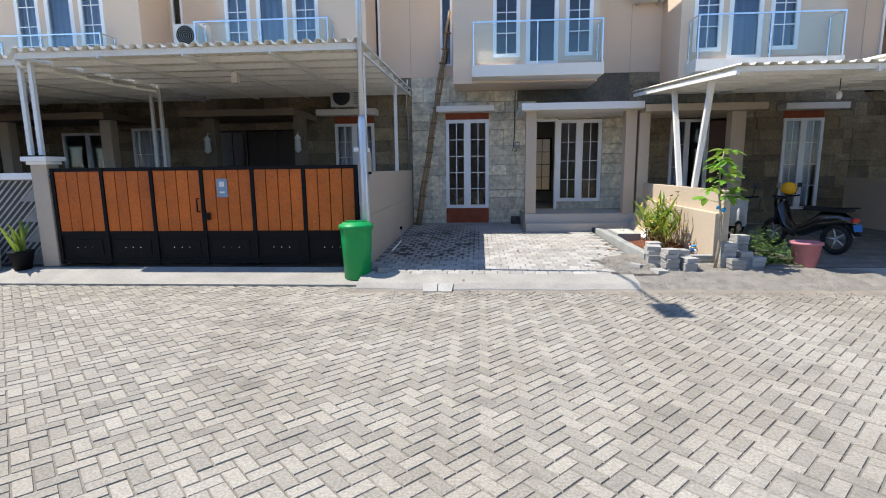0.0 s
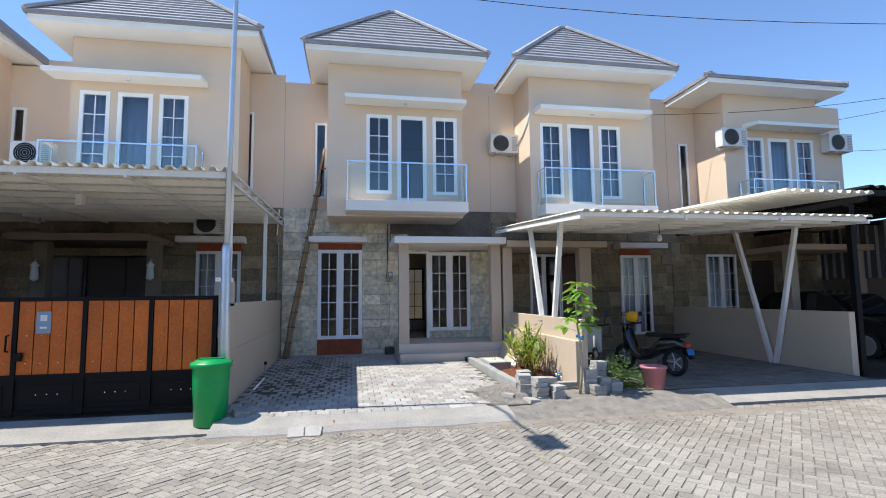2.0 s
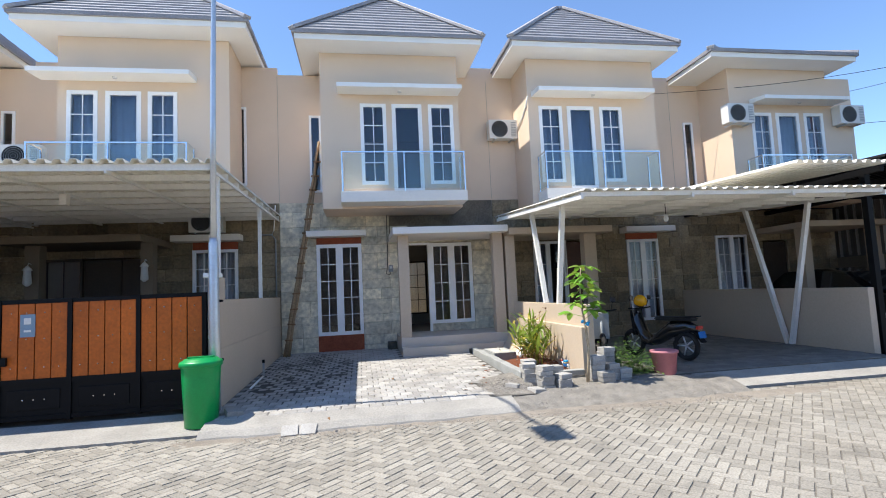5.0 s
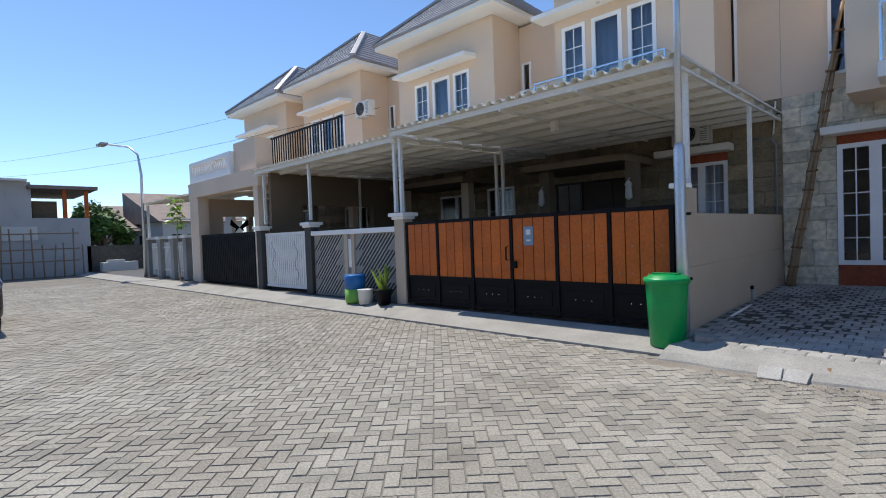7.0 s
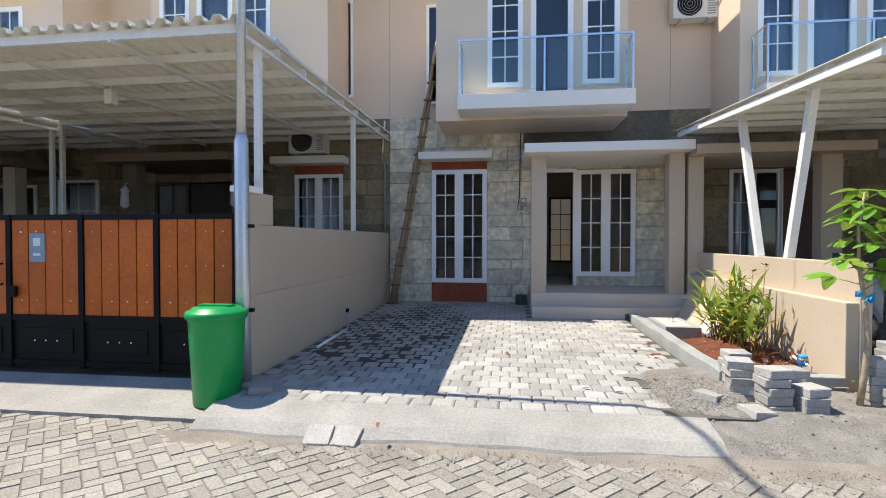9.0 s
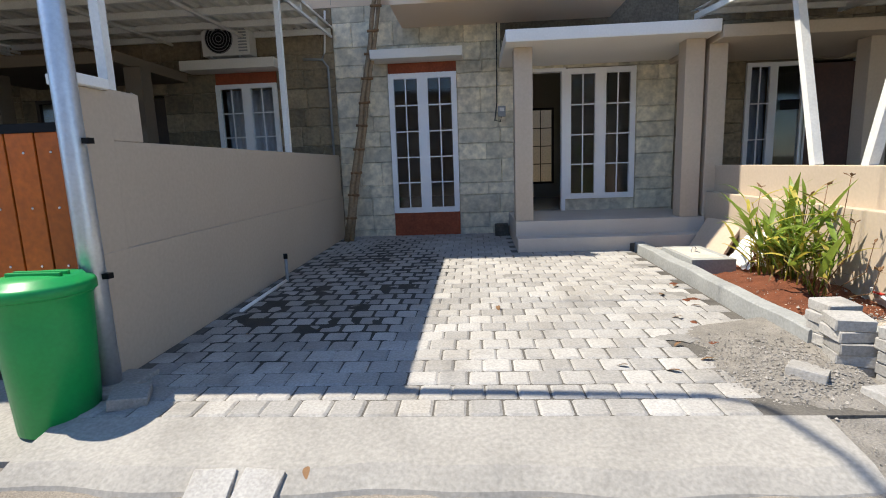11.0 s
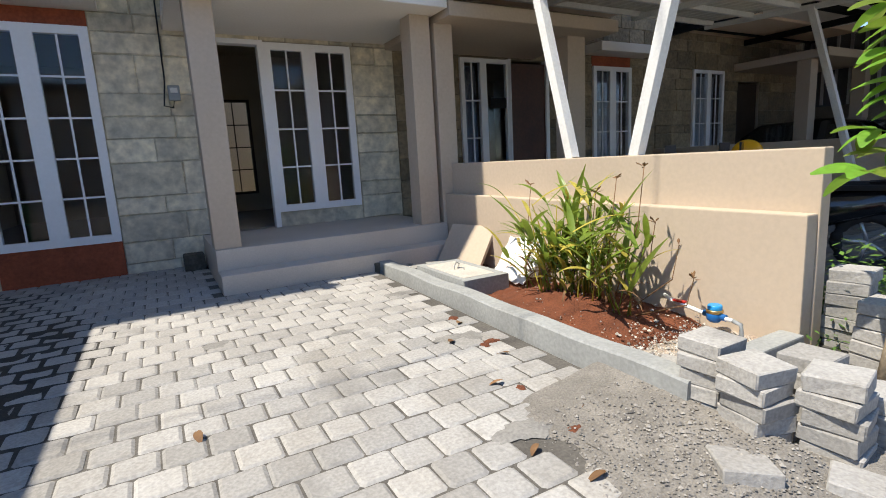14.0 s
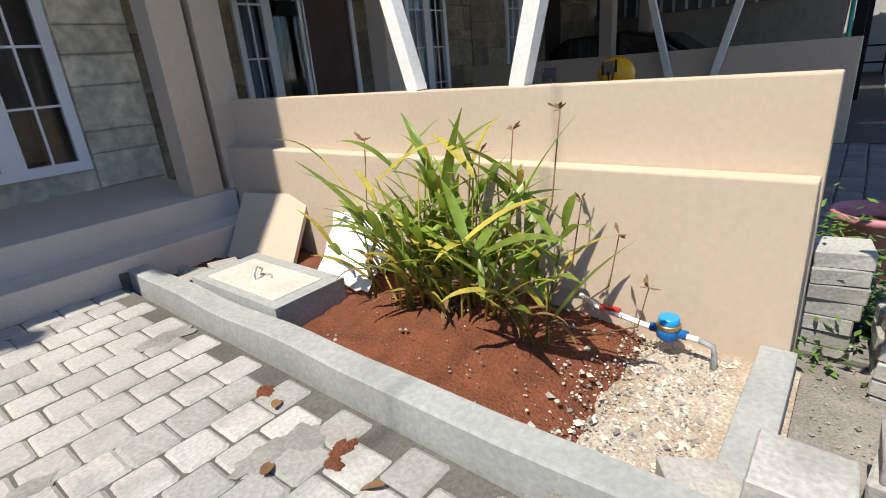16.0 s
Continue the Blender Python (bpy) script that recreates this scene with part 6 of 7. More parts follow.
ob = new("title", tx)
ob.matrix_basis = pose(19.988, 10.6, 3.86, 90, 0, -90)
attach(ob, sgn)
part("round_emblem", lathe(nb(), [(0.14, 0), (0.14, 0.012)], n=16), TEAL, sgn).matrix_basis = pose(19.99, 10.85, 3.98, 0, -90, 0)
sch = thing("school_building", (22, 12, 0), "low cream building with tiled porch roof behind the sign", "building")
part("wall", B(((20.1, 9.4, 0), (20.3, 13, 4.3)), ((20.3, 12.8, 0), (27, 13, 4.3))), RENDER_G, sch)
part("roof", B(((20.1, 8.9, 4.3), (23, 13.2, 4.42))), FARTILE, sch)
hall = thing("gabled_building", (28, 9, 0), "tall grey rendered gabled building with a lower cream wing", "building")
bm = nb()
g = [(27, 2.5, 0), (27, 12.6, 0), (27, 12.6, 6.6), (27, 10.2, 8.8), (27, 2.5, 5.6)]
v0 = [bm.verts.new(p) for p in g]
v1 = [bm.verts.new((p[0] + 14, p[1], p[2])) for p in g]
bm.faces.new(v0)
bm.faces.new(v1[::-1])
for k in range(5):
    bm.faces.new((v0[k], v0[(k + 1) % 5], v1[(k + 1) % 5], v1[k]))
part("wall", bm, FARWALL, hall)
for a, b in (((26.97, 12.9, 6.5), (26.97, 10.2, 8.95)), ((26.97, 10.2, 8.95), (26.97, 2.2, 5.7))):
    part("verge_board", beam(nb(), a, b, 0.3, 0.12), FARWHITE, hall)
for y in (11.2, 9.4, 7.4):
    part("pilaster", B(((26.94, y - 0.1, 0), (27.0, y + 0.1, 7.3))), FARWHITE, hall)
part("lower_wing", B(((24.6, -2, 0), (24.8, 10.4, 3.4)), ((24.8, 10.2, 0), (27, 10.4, 3.4))), FARWALL, hall, "grey rendered front wing")
part("wing_roof", B(((24.1, -2, 3.4), (27, 10.8, 3.52))), FARTILE, hall)
for y in (-1.2, 0.2, 1.6, 3.0):
    part("fence_panel", B(((24.5, y, 0.2), (24.58, y + 0.7, 2.6))), FARWALL, hall)
rl = thing("railing", (23.5, 8, 0), "black steel railing before the wing", "railing")
for z in (0.5, 1.0):
    part("rail", T([(23.4, 4.5, z), (23.4, 9.6, z)], 0.03, 6), BLACK, rl)
for k in range(8):
    part("post", T([(23.4, 4.5 + k * 0.728, 0), (23.4, 4.5 + k * 0.728, 1.0)], 0.025, 6), BLACK, rl)
lb = thing("low_barrier", (23.0, 9.9, 0), "low steel barrier of upright blue and black bars", "barrier")
for z in (0.12, 0.95):
    part("rail", T([(22.6, 10.3, z), (23.6, 9.4, z)], 0.03, 6), BLACK, lb)
for k in range(8):
    part("bar", T([(22.6 + k / 7, 10.3 - 0.9 * k / 7, 0.0), (22.6 + k / 7, 10.3 - 0.9 * k / 7, 1.0)], 0.028, 6), BLUEP if k < 2 else WHITE if k == 7 else BLACK, lb)
aw = thing("awning_tent", (21, 6.5, 0), "brown sheet awning on teal steel posts with truss beams", "awning")
for x, y, h in ((18.6, 9.0, 3.0), (17.8, 4.7, 3.5), (23.4, 3.5, 3.5), (23.6, 9.0, 3.0)):
    part("post", T([(x, y, 0), (x, y, h)], 0.05, 10), TEAL, aw)
for x in (18.0, 20.8, 23.5):
    for z in (0.0, -0.28):
        part("truss_chord", T([(x + (0.5 if y < 6 else 0.4), y, 3.05 + 0.45 * math.sin((9.2 - y) / 5.8 * 1.9) + z) for y in (9.1, 7.9, 6.7, 5.5, 4.4, 3.4)], 0.025, 6), CHEV_L, aw)
    bm = nb()
    for k in range(10):
        ya, yb = 9.1 - k * 0.57, 9.1 - (k + 1) * 0.57
        f = lambda y: 3.05 + 0.45 * math.sin((9.2 - y) / 5.8 * 1.9)
        tube(bm, [(x + 0.45, ya, f(ya)), (x + 0.45, yb, f(yb) - 0.28)], 0.014, 5)
    part("truss_web", bm, CHEV_L, aw)
bm = nb()
rows = [[bm.verts.new((17.6 + i * 0.45, 9.2 - j * 0.6, 3.12 + 0.45 * math.sin(j * 0.6 / 5.8 * 1.9) + 0.02 * math.sin(i * 2.2))) for i in range(15)] for j in range(11)]
for p, q in zip(rows, rows[1:]):
    for i in range(14):
        bm.faces.new((p[i], p[i + 1], q[i + 1], q[i]))
sheet_part("awning_sheet", bm, NET, aw)
bg = thing("barrier_boom", (15, 1.0, 0), "raised red and white lattice barrier boom", "barrier")
b0, b1 = Vector((15, 0.9, 0.5)), Vector((15, 3.6, 5.65))
off = Vector((0, -0.28, 0.12))
for k in range(9):
    p, q = b0.lerp(b1, k / 9), b0.lerp(b1, (k + 1) / 9)
    part("boom_section", T([p, q], 0.045, 8), WHITE if k % 3 else RUSTRED, bg)
    if k < 6:
        part("lattice_rail", T([p + off, q + off], 0.03, 6), WHITE if k % 2 else RUSTRED, bg)
        part("lattice_bar", T([p, p + off], 0.02, 6), WHITE, bg)
part("pedestal", B(((14.85, 0.6, 0), (15.15, 1.1, 1.0))), YELLOW, bg, bev=0.02)


def tree(x, y, h, cr, cz, n, seed, label, squash=0.75):
    t = thing("tree", (x, y, 0), label, "tree", "trees")
    r = random.Random(seed)
    part("trunk", T([(x, y, 0), (x + 0.1, y, h * 0.3), (x, y + 0.15, h * 0.5), (x + 0.1, y, h * 0.8)], [0.28, 0.22, 0.17, 0.06], 10), BARK, t)
    cl = []
    for k in range(26):
        a, b = r.uniform(0, 6.28), r.uniform(-0.5, 1)
        d = cr * r.uniform(0.45, 0.95)
        c = Vector((x + d * math.cos(a) * math.cos(b), y + d * math.sin(a) * math.cos(b), cz + d * squash * math.sin(b)))
        cl.append((c, cr * r.uniform(0.22, 0.42)))
        if k < 9:
            part("limb", T([(x, y, h * 0.4), Vector((x, y, h * 0.55)).lerp(c, 0.5), c], [0.1, 0.06, 0.02], 6), BARK, t)
    me = []
    vs, fs = [], []
    for i in range(n):
        c, s = cl[r.randrange(len(cl))]
        u = Vector((r.gauss(0, 1), r.gauss(0, 1), r.gauss(0, 1))).normalized()
        p = c + u * s * (0.6 + 0.5 * r.random())
        w = r.uniform(0.13, 0.26)
        e = Vector((r.uniform(-1, 1), r.uniform(-1, 1), r.uniform(-0.5, 0.5))).normalized() * w
        g = u.cross(e).normalized() * w * 0.5
        k = len(vs)
        vs += [p - e, p + g, p + e, p - g]
        fs.append((k, k + 1, k + 2, k + 3))
    m = bpy.data.meshes.new("crown")
    m.from_pydata(vs, [], fs)
    m.materials.append(TREELEAF)
    attach(new("crown", m), t)


tree(29.5, 5.4, 9, 3.9, 6.2, 17000, 1, "large round-crowned dark green tree behind the awning")
tree(31, 2.2, 10, 2.2, 10.2, 2200, 2, "taller tree with sparse leafy branches")
tree(-40, 9.6, 4, 1.7, 2.6, 2600, 3, "bushy green tree beyond the far wall")
tree(-47, 10.8, 5, 2.0, 3.6, 2200, 4, "green tree between far houses")

# ---- west end ----
h5 = thing("corner_house", (-17, 8.6, 0.16), "beige house front with carport beam, balcony and black gate", "house")
part("column", B(((-20.35, 8.45, 0.1), (-19.6, 8.85, 3.4))), PLASTER, h5)
part("column", B(((-14.95, 8.45, 0.1), (-14.65, 8.75, 3.4))), PLASTER, h5)
part("beam", B(((-20.35, 8.4, 3.4), (-14.5, 8.8, 3.85))), PLASTER, h5)
part("deck", B(((-20.4, 8.4, 3.85), (-14.5, 13.0, 3.95))), PLASTER, h5)
part("parapet", B(((-20.3, 8.45, 3.95), (-16.6, 8.6, 4.2)), ((-20.3, 8.45, 4.6), (-16.6, 8.6, 4.75)), ((-20.3, 8.45, 4.2), (-20.05, 8.6, 4.6)), ((-16.85, 8.45, 4.2), (-16.6, 8.6, 4.6))), WHITE, h5)
for k in range(16):
    bm = nb()
    lathe(bm, [(0.04, 4.2), (0.06, 4.3), (0.035, 4.45), (0.05, 4.6)], (-19.9 + k * 0.2, 8.53, 0), 8)
    part("baluster", bm, WHITE, h5)
part("balcony_block", B(((-16.6, 8.6, 3.95), (-15.0, 9.2, 5.0))), PLASTER, h5)
part("balcony_rail", B(((-15.0, 9.15, 4.95), (-11.0, 9.2, 5.0)), ((-15.0, 9.15, 4.0), (-11.0, 9.2, 4.05))), BLACK, h5)
for k in range(28):
    part("rail_bar", B(((-14.95 + k * 0.145, 9.16, 4.05), (-14.92 + k * 0.145, 9.19, 4.95))), BLACK, h5)
part("side_wall", B(((-20.3, 8.85, 0.1), (-20.1, 13.2, 1.9)), ((-20.3, 8.85, 2.7), (-20.1, 13.2, 3.4)), ((-20.3, 8.85, 1.9), (-20.1, 9.6, 2.7)), ((-20.3, 12.6, 1.9), (-20.1, 13.2, 2.7))), PLASTER, h5)
for y in (10.3, 11.7):
    bm = nb()
    for sx in (-1, 1):
        bm.faces.new([bm.verts.new(p) for p in ((-20.2, y, 2.25), (-20.2, y + sx * 0.35, 2.6), (-20.2, y + sx * 0.4, 2.35), (-20.2, y + sx * 0.15, 2.2), (-20.2, y + sx * 0.25, 2.0))])
    ob = part("butterfly_ornament", bm, BLACK, h5)
    ob.modifiers.new("plate", "SOLIDIFY").thickness = 0.01
bgt = thing("black_gate", (-17.2, 8.5, 0.16), "black steel slatted driveway gate", "gate")
part("gate_frame", B(((-19.55, 8.5, 0.22), (-15.0, 8.55, 0.3)), ((-19.55, 8.5, 1.85), (-15.0, 8.55, 1.95))), BLACK, bgt)
for k in range(30):
    part("slat", B(((-19.55 + k * 0.152, 8.51, 0.28), (-19.43 + k * 0.152, 8.54, 1.88))), BLACK, bgt)
f2 = thing("picket_fence", (-23.5, 8.6, 0.16), "beige pillars with white steel pickets at the far house", "fence")
for x in (-26.3, -24.6, -22.9, -21.4):
    part("pillar", B(((x - 0.18, 8.5, 0.1), (x + 0.18, 8.85, 1.9))), CONCRETE, f2)
    part("cap", B(((x - 0.25, 8.43, 1.9), (x + 0.25, 8.92, 2.02))), WHITE, f2)
for k in range(26):
    part("picket", B(((-26.1 + k * 0.18, 8.65, 0.25), (-26.05 + k * 0.18, 8.7, 1.75))), STEELW, f2)
part("rail", B(((-26.1, 8.645, 0.5), (-21.5, 8.705, 0.55)), ((-26.1, 8.645, 1.5), (-21.5, 8.705, 1.55))), STEELW, f2)
can3 = thing("carport", (-23.5, 8.6, 0.16), "small cream carport roof at the far house", "carport", "carports")
sheet_part("roof_sheet", corrugated(-26.6, -20.6, 8.4, 12.5, 3.6, 4.0), SHEET, can3)
for x in (-26.4, -20.8):
    part("post", B(((x - 0.05, 8.6, 0.1), (x + 0.05, 8.7, 3.55))), STEELW, can3)
part("far_house_wall", B(((-26.8, 12.5, 0), (-26, 12.7, 5.0))), FARWHITE, None, "pale render wall at the row's end", category="wall", kind="structure")
fl = thing("street_lamp", (-26, 8.3, 0), "tall grey street lamp with a curved arm", "street lamp")
part("pole", T([(-26.0, 8.3, 0), (-25.9, 8.3, 5.0), (-26.1, 8.25, 5.9), (-26.8, 8.1, 6.35), (-28.6, 7.6, 6.7)], [0.08, 0.06, 0.05, 0.045, 0.04], 8), GALV, fl)
part("lamp_head", B(((-29.4, 7.3, 6.68), (-28.5, 7.65, 6.78))), GREYP, fl, bev=0.02)
fh = thing("unfinished_house", (-39, 4, 0), "unfinished grey rendered house with a red-beamed upper terrace", "house")
part("wall", B(((-44, -12, 0), (-37.2, 5.6, 5.6)), ((-44, 5.6, 0), (-37.2, 8.4, 3.5))), FARWALL, fh)
part("white_panel", B(((-37.2, -3, 2.2), (-37.1, 5.8, 3.0))), FARWHITE, fh)
part("roof", B(((-44, -12, 5.6), (-36.6, 5.4, 5.72))), ACW, fh)
part("terrace_roof", B(((-44, 5.4, 5.2), (-36.6, 8.8, 5.4))), FARTILE, fh)
for y in (7.2, 8.3):
    part("terrace_post", B(((-37.4, y - 0.1, 3.5), (-37.2, y + 0.1, 5.2))), WOOD, fh)
part("terrace_clutter", B(((-40, 5.8, 3.5), (-38.5, 7.0, 4.6))), BARK, fh)
bamb = thing("bamboo_scaffold", (-36, 4, 0), "bamboo scaffold fence before the unfinished house", "scaffold")
r = random.Random(3)
for k in range(26):
    y = -4 + k * 0.47
    part("pole", T([(-36, y, 0), (-36 + r.uniform(-0.2, 0.2), y + r.uniform(-0.1, 0.1), r.uniform(1.8, 3.0))], 0.04, 5), BAMBOO, bamb)
for z in (0.9, 1.6, 2.5):
    part("ledger", T([(-35.95, -4, z), (-35.95, 7.6, z + 0.05)], 0.035, 5), BAMBOO, bamb)
part("wall_back_yard", B(((-6, 22.5, 0), (9, 22.7, 4.5))), PLASTER, None, "beige yard wall behind the empty house", category="wall", kind="structure")
part("wall_far_west", B(((-37.5, 8.2, 0), (-37.2, 13.5, 1.75))), DARKSTONE, None, "low dark block wall closing the street", category="wall", kind="structure")
part("block_pile", B(((-36.6, 8.7, 0), (-35.8, 10.6, 0.7)), ((-36.4, 9.0, 0.7), (-35.9, 9.9, 0.85))), FARWHITE, None, "stack of pale concrete blocks", category="block pile")
for x, y0, y1, ze, zr, m in ((-46, 12.8, 18.5, 4.4, 6.0, FARWHITE), (-50, 10.8, 13.4, 3.9, 5.2, FARWALL)):
    o = thing("far_house", (x, y0, 0), "small pale house with a brown tiled roof beyond the wall", "house", "far houses")
    part("wall", B(((x, y0, 0), (x + 8, y1, ze - 0.9))), m, o)
    bm = nb()
    v = [bm.verts.new(p) for p in ((x - 0.4, y0 - 0.3, zr), (x - 0.4, y1 + 0.3, zr), (x + 8.4, y1 + 0.3, ze - 1.1), (x + 8.4, y0 - 0.3, ze - 1.1), (x - 0.4, y0 - 0.3, ze - 1.1), (x - 0.4, y1 + 0.3, ze - 1.1))]
    for f in ((0, 3, 2, 1), (0, 1, 5, 4), (0, 4, 3), (1, 2, 5), (3, 4, 5, 2)):
        bm.faces.new([v[i] for i in f])
    part("roof", bm, FARTILE, o)
    for k in range(3):
        part("window", B(((x + 8.0, y0 + 0.6 + k * 1.0, 1.6), (x + 8.05, y0 + 1.2 + k * 1.0, 2.4))), DARKGLASS, o)

# houses over the street, behind the camera
for x in (-24, -12, 0, 12):
    o = thing("opposite_house", (x, -16, 0), "plain pale house across the street", "house", "opposite houses")
    part("wall", B(((x - 5.5, -22, 0), (x + 5.5, -14.5, 6.5))), PLASTER, o)
    part("roof", B(((x - 6, -22.5, 6.5), (x + 6, -14, 6.8))), FARTILE, o)

# ---- fallen leaves and litter ----
rng = random.Random(77)
lm = [broad_leaf(0.09, 0.025, LEAFB), broad_leaf(0.07, 0.02, LEAFB)]
for x, y in ((2.2, 8.6), (2.45, 9.2), (2.62, 8.75), (2.0, 8.1), (2.75, 10.2), (2.5, 9.9), (1.7, 8.2), (0.9, 9.6), (-0.6, 9.0), (-1.2, 8.9), (-0.1, 7.05), (2.3, 8.3), (2.72, 9.5)):
    o = new("fallen_leaf", lm[rng.randrange(2)])
    o.matrix_basis = pose(x, y, drive_z(max(y, 7.57)) + 0.03, 0, 12, rng.uniform(0, 360))
    tagged(o, "curled dry brown leaf on the pavers", "leaf", "fallen leaves")

# soil smears and cement splashes on the pavers beside the bed
def splash(name, x, y, rx, ry, seed, material, label, cat, h):
    r, bm, n = random.Random(seed), nb(), 26
    base = drive_z(y) + 0.0135
    c = bm.verts.new((x, y, base + h))
    rings = []
    for f, dz in ((0.55, 0.8), (1.0, -0.006 / h if h > 0.004 else -1.5)):
        ring = []
        for k in range(n):
            a = k * 2 * math.pi / n
            q = 1 + 0.45 * noise.noise((seed, math.cos(a) * 1.6, math.sin(a) * 1.6)) + r.uniform(-0.18, 0.18)
            dy = ry * f * q * math.sin(a)
            ring.append(bm.verts.new((x + rx * f * q * math.cos(a), y + dy, base + dy * 0.0155 + h * (dz + r.uniform(-0.15, 0.15)))))
        rings.append(ring)
    for k in range(n):
        bm.faces.new((c, rings[0][k], rings[0][(k + 1) % n])).smooth = True
        bm.faces.new((rings[0][k], rings[1][k], rings[1][(k + 1) % n], rings[0][(k + 1) % n])).smooth = True
    part(name, bm, material, None, label, category=cat, kind="stuff")


for k, (x, y, rx, ry) in enumerate(((2.77, 9.78, 0.06, 0.045), (2.7, 9.74, 0.035, 0.05), (2.81, 10.36, 0.04, 0.06), (2.5, 9.1, 0.03, 0.035), (2.62, 8.95, 0.025, 0.03), (2.45, 8.62, 0.05, 0.03))):
    splash("soil_smear", x, y, rx, ry, 60 + k, SOIL, "smear of red soil trodden on the pavers", "soil", 0.005)
for k, (x, y, rx, ry) in enumerate(((2.78, 11.3, 0.14, 0.09), (2.56, 10.0, 0.12, 0.07), (2.72, 9.95, 0.08, 0.09), (2.25, 8.75, 0.16, 0.08), (1.95, 10.6, 0.11, 0.06), (1.1, 10.9, 0.1, 0.09))):
    splash("cement_splash", x, y, rx, ry, 80 + k, WETCEM, "thin grey cement splash dried on the pavers", "cement", 0.003)

# ---- driveway pavers ----
rng = random.Random(5)


def paver_mesh(bm, cx, cy, z, w, d, r, h=0.03, c=0.012):
    j = [r.uniform(-0.004, 0.004) for _ in range(4)] + [r.uniform(-0.0015, 0.0015)]
    x0, x1, y0, y1 = cx - w / 2 + j[0], cx + w / 2 + j[1], cy - d / 2 + j[2], cy + d / 2 + j[3]
    z += j[4]
    def ring(m, zz, k=0.014):
        k *= r.uniform(0.5, 1.3)
        u0, u1, v0, v1 = x0 + m, x1 - m, y0 + m, y1 - m
        return [bm.verts.new((p, q, zz)) for p, q in ((u0 + k, v0), (u1 - k, v0), (u1, v0 + k), (u1, v1 - k), (u1 - k, v1), (u0 + k, v1), (u0, v1 - k), (u0, v0 + k))]
    a, m, b = ring(0, z - h), ring(0, z - c * 0.6), ring(c, z)
    for k in range(8):
        bm.faces.new((a[k], a[(k + 1) % 8], m[(k + 1) % 8], m[k]))
        bm.faces.new((m[k], m[(k + 1) % 8], b[(k + 1) % 8], b[k]))
    bm.faces.new(b)


piece_me = []
for k in range(6):
    bm = nb()
    paver_mesh(bm, 0, 0, 0, 0.194, 0.194, rng, c=0.016)
    piece_me.append(mesh_of(bm, PAVER))
bm_rest, bm_dark = nb(), nb()
tilt = math.degrees(math.atan(0.0155))
for row in range(34):
    y = 7.67 + row * 0.2
    if y > F - 0.05:
        break
    x = -1.66 + (0.1 if row % 2 else 0.0)
    while x < 2.94:
        if not (y > 12.3 and x > 1.25) and not (x > 2.45 - 0.35 * abs(y - 8.0) and y < 8.75 and x > 2.1):
            if y < 10.5:
                shared("paver", piece_me[rng.randrange(6)], pose(x, y, drive_z(y) + 0.012 + rng.uniform(-0.0015, 0.0015), tilt + rng.uniform(-0.5, 0.5), rng.uniform(-0.5, 0.5), rng.uniform(-1.2, 1.2)), driveway)
            else:
                paver_mesh(bm_rest, x, y, drive_z(y) + 0.012, 0.193, 0.193, rng, c=0.016)
        x += 0.2
part("paver_field", bm_rest, PAVER_J, driveway, kind="stuff")
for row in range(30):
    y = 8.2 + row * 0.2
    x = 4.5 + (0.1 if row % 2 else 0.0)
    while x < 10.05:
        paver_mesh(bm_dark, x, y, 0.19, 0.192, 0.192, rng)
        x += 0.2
drive2 = part("driveway_east", B(((4.39, 8.1, -0.05), (10.15, F, 0.172))), JOINT_D, None, "driveway of square pavers, carport shade put into their darker grey", category="driveway", kind="structure")
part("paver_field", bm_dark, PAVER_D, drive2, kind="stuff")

# ---- street pavers in a diagonal herringbone ----
u = 0.108
rot = math.sqrt(0.5)
vs, fs = [], []
near = []
rng = random.Random(8)
g, c = 0.0028, 0.0055


def brick(x0, y0, x1, y1):
    cx, cy = (x0 + x1) / 2 * u, (y0 + y1) / 2 * u
    wx, wy = (cx - cy) * rot, (cx + cy) * rot
    return wx, wy


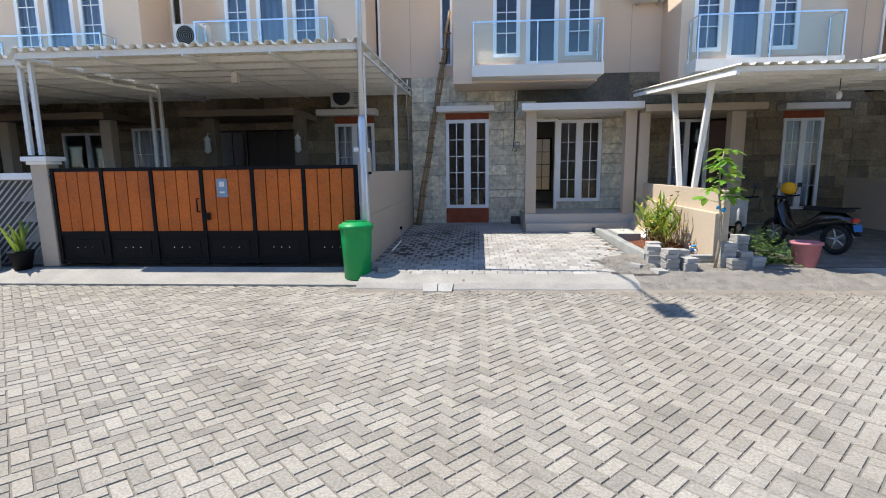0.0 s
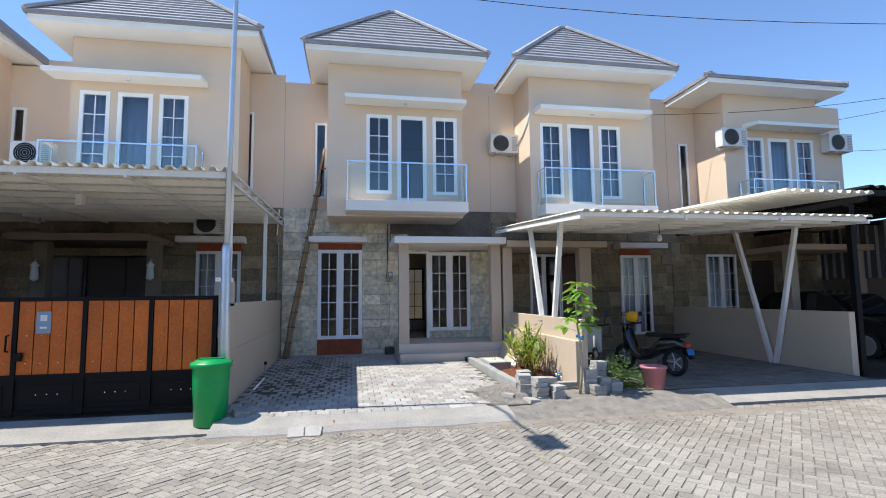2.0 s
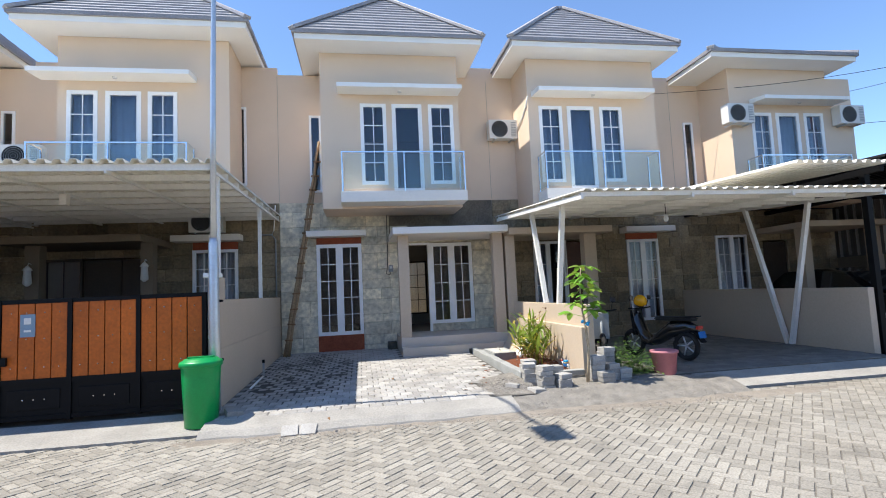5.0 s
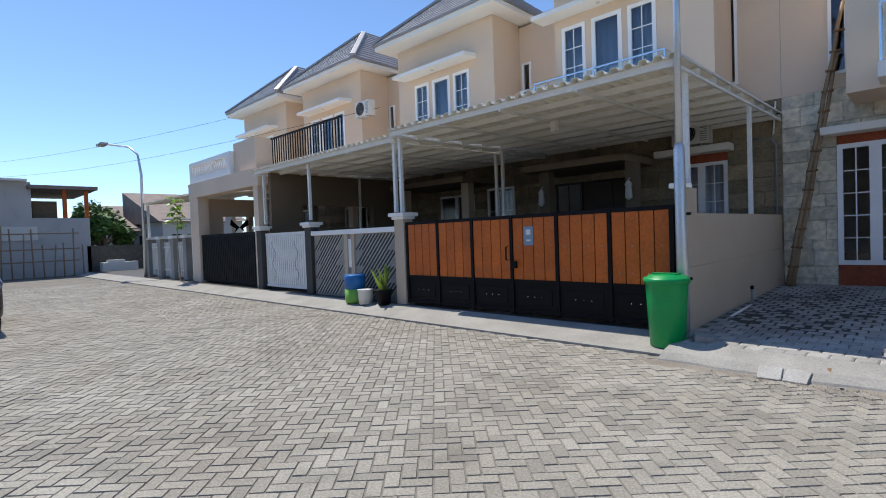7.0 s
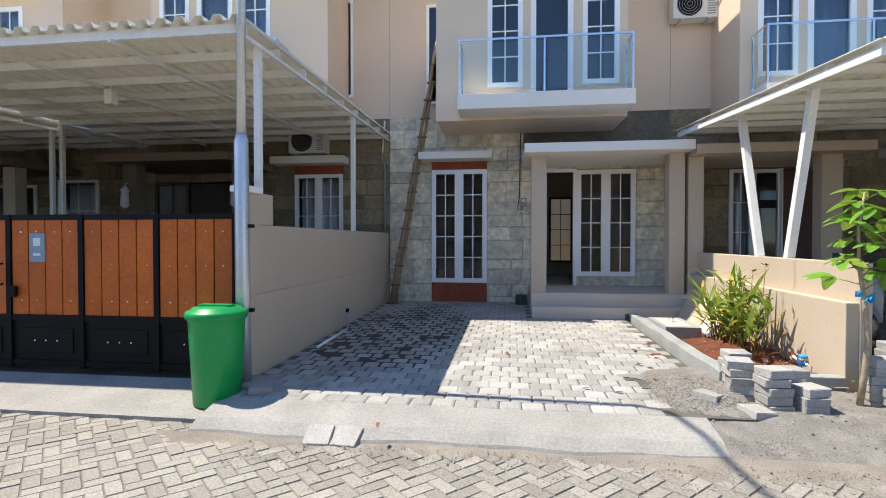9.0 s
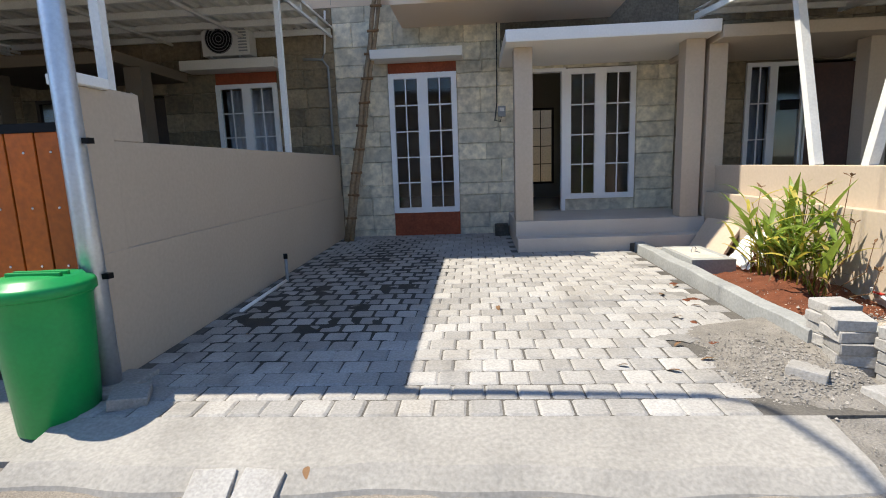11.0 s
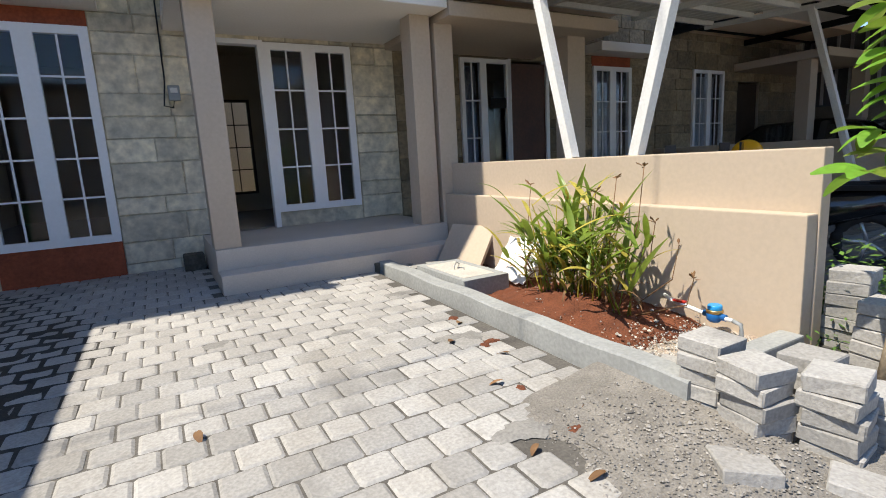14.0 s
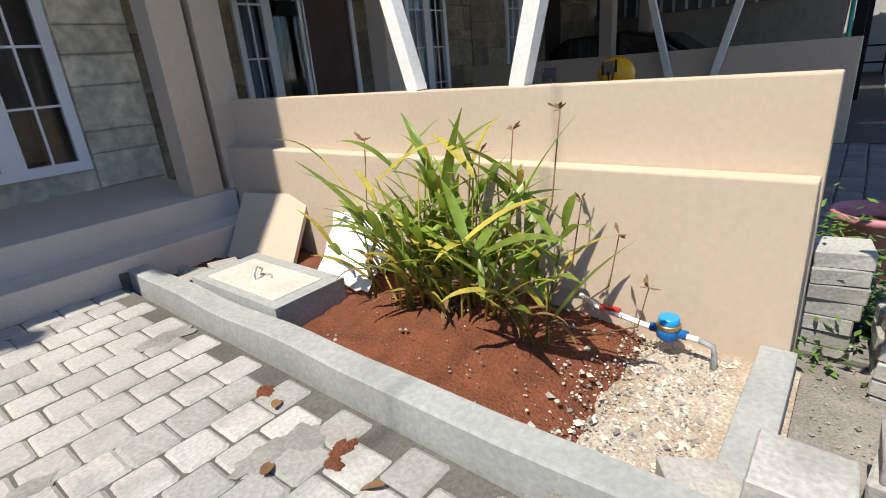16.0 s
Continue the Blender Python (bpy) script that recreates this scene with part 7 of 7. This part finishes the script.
span = 560
for i in range(-span, span):
    for jj in range(-span, span):
        k = (i - jj) % 4
        if k == 0:
            q = (i, jj, i + 2, jj + 1)
        elif k == 2:
            q = (i, jj - 1, i + 1, jj + 1)
        else:
            continue
        wx, wy = brick(*q)
        if not (-27 < wx < 19 and -4.5 < wy < 7.3) or (wy > 6.98 and -1.75 < wx < 2.6):
            continue
        if -1.05 < wx < 1.35 and 4.2 < wy < 6.5:
            near.append((wx, wy, 45 if k == 0 else 135))
            continue
        hz = rng.uniform(-0.003, 0.003)
        X0, Y0, X1, Y1 = q[0] * u + g, q[1] * u + g, q[2] * u - g, q[3] * u - g
        b = len(vs)
        for (ax, ay), z in [(p, -0.012) for p in ((X0, Y0), (X1, Y0), (X1, Y1), (X0, Y1))] + [(p, hz) for p in ((X0 + c, Y0 + c), (X1 - c, Y0 + c), (X1 - c, Y1 - c), (X0 + c, Y1 - c))]:
            vs.append(((ax - ay) * rot, (ax + ay) * rot, z))
        fs += [(b + 4, b + 5, b + 6, b + 7), (b, b + 1, b + 5, b + 4), (b + 1, b + 2, b + 6, b + 5), (b + 2, b + 3, b + 7, b + 6), (b + 3, b, b + 4, b + 7)]
m = bpy.data.meshes.new("street_pavers")
m.from_pydata(vs, [], fs)
m.materials.append(ROADP)
ob = new("street_pavers", m)
attach(ob, road)
tagged(ob, kind="stuff")
bm = nb()
L, Wd = u - g, u / 2 - g
a = [bm.verts.new(p) for p in ((-L, -Wd, -0.012), (L, -Wd, -0.012), (L, Wd, -0.012), (-L, Wd, -0.012))]
t = [bm.verts.new(p) for p in ((-L + c, -Wd + c, 0), (L - c, -Wd + c, 0), (L - c, Wd - c, 0), (-L + c, Wd - c, 0))]
for k in range(4):
    bm.faces.new((a[k], a[(k + 1) % 4], t[(k + 1) % 4], t[k]))
bm.faces.new(t)
ROADP1 = mat("street_paver_single", (0.33, 0.308, 0.265), 0.92, var=0.40, scale=0.7, fine=55, bump=0.6, dist=0.006, rnd=0.2, tint=(0.25, 0.225, 0.185), stain=0.28)
rp = mesh_of(bm, ROADP1)
for x, y, a in near:
    shared("street_paver", rp, pose(x, y, rng.uniform(-0.003, 0.003), 0, 0, a), road)
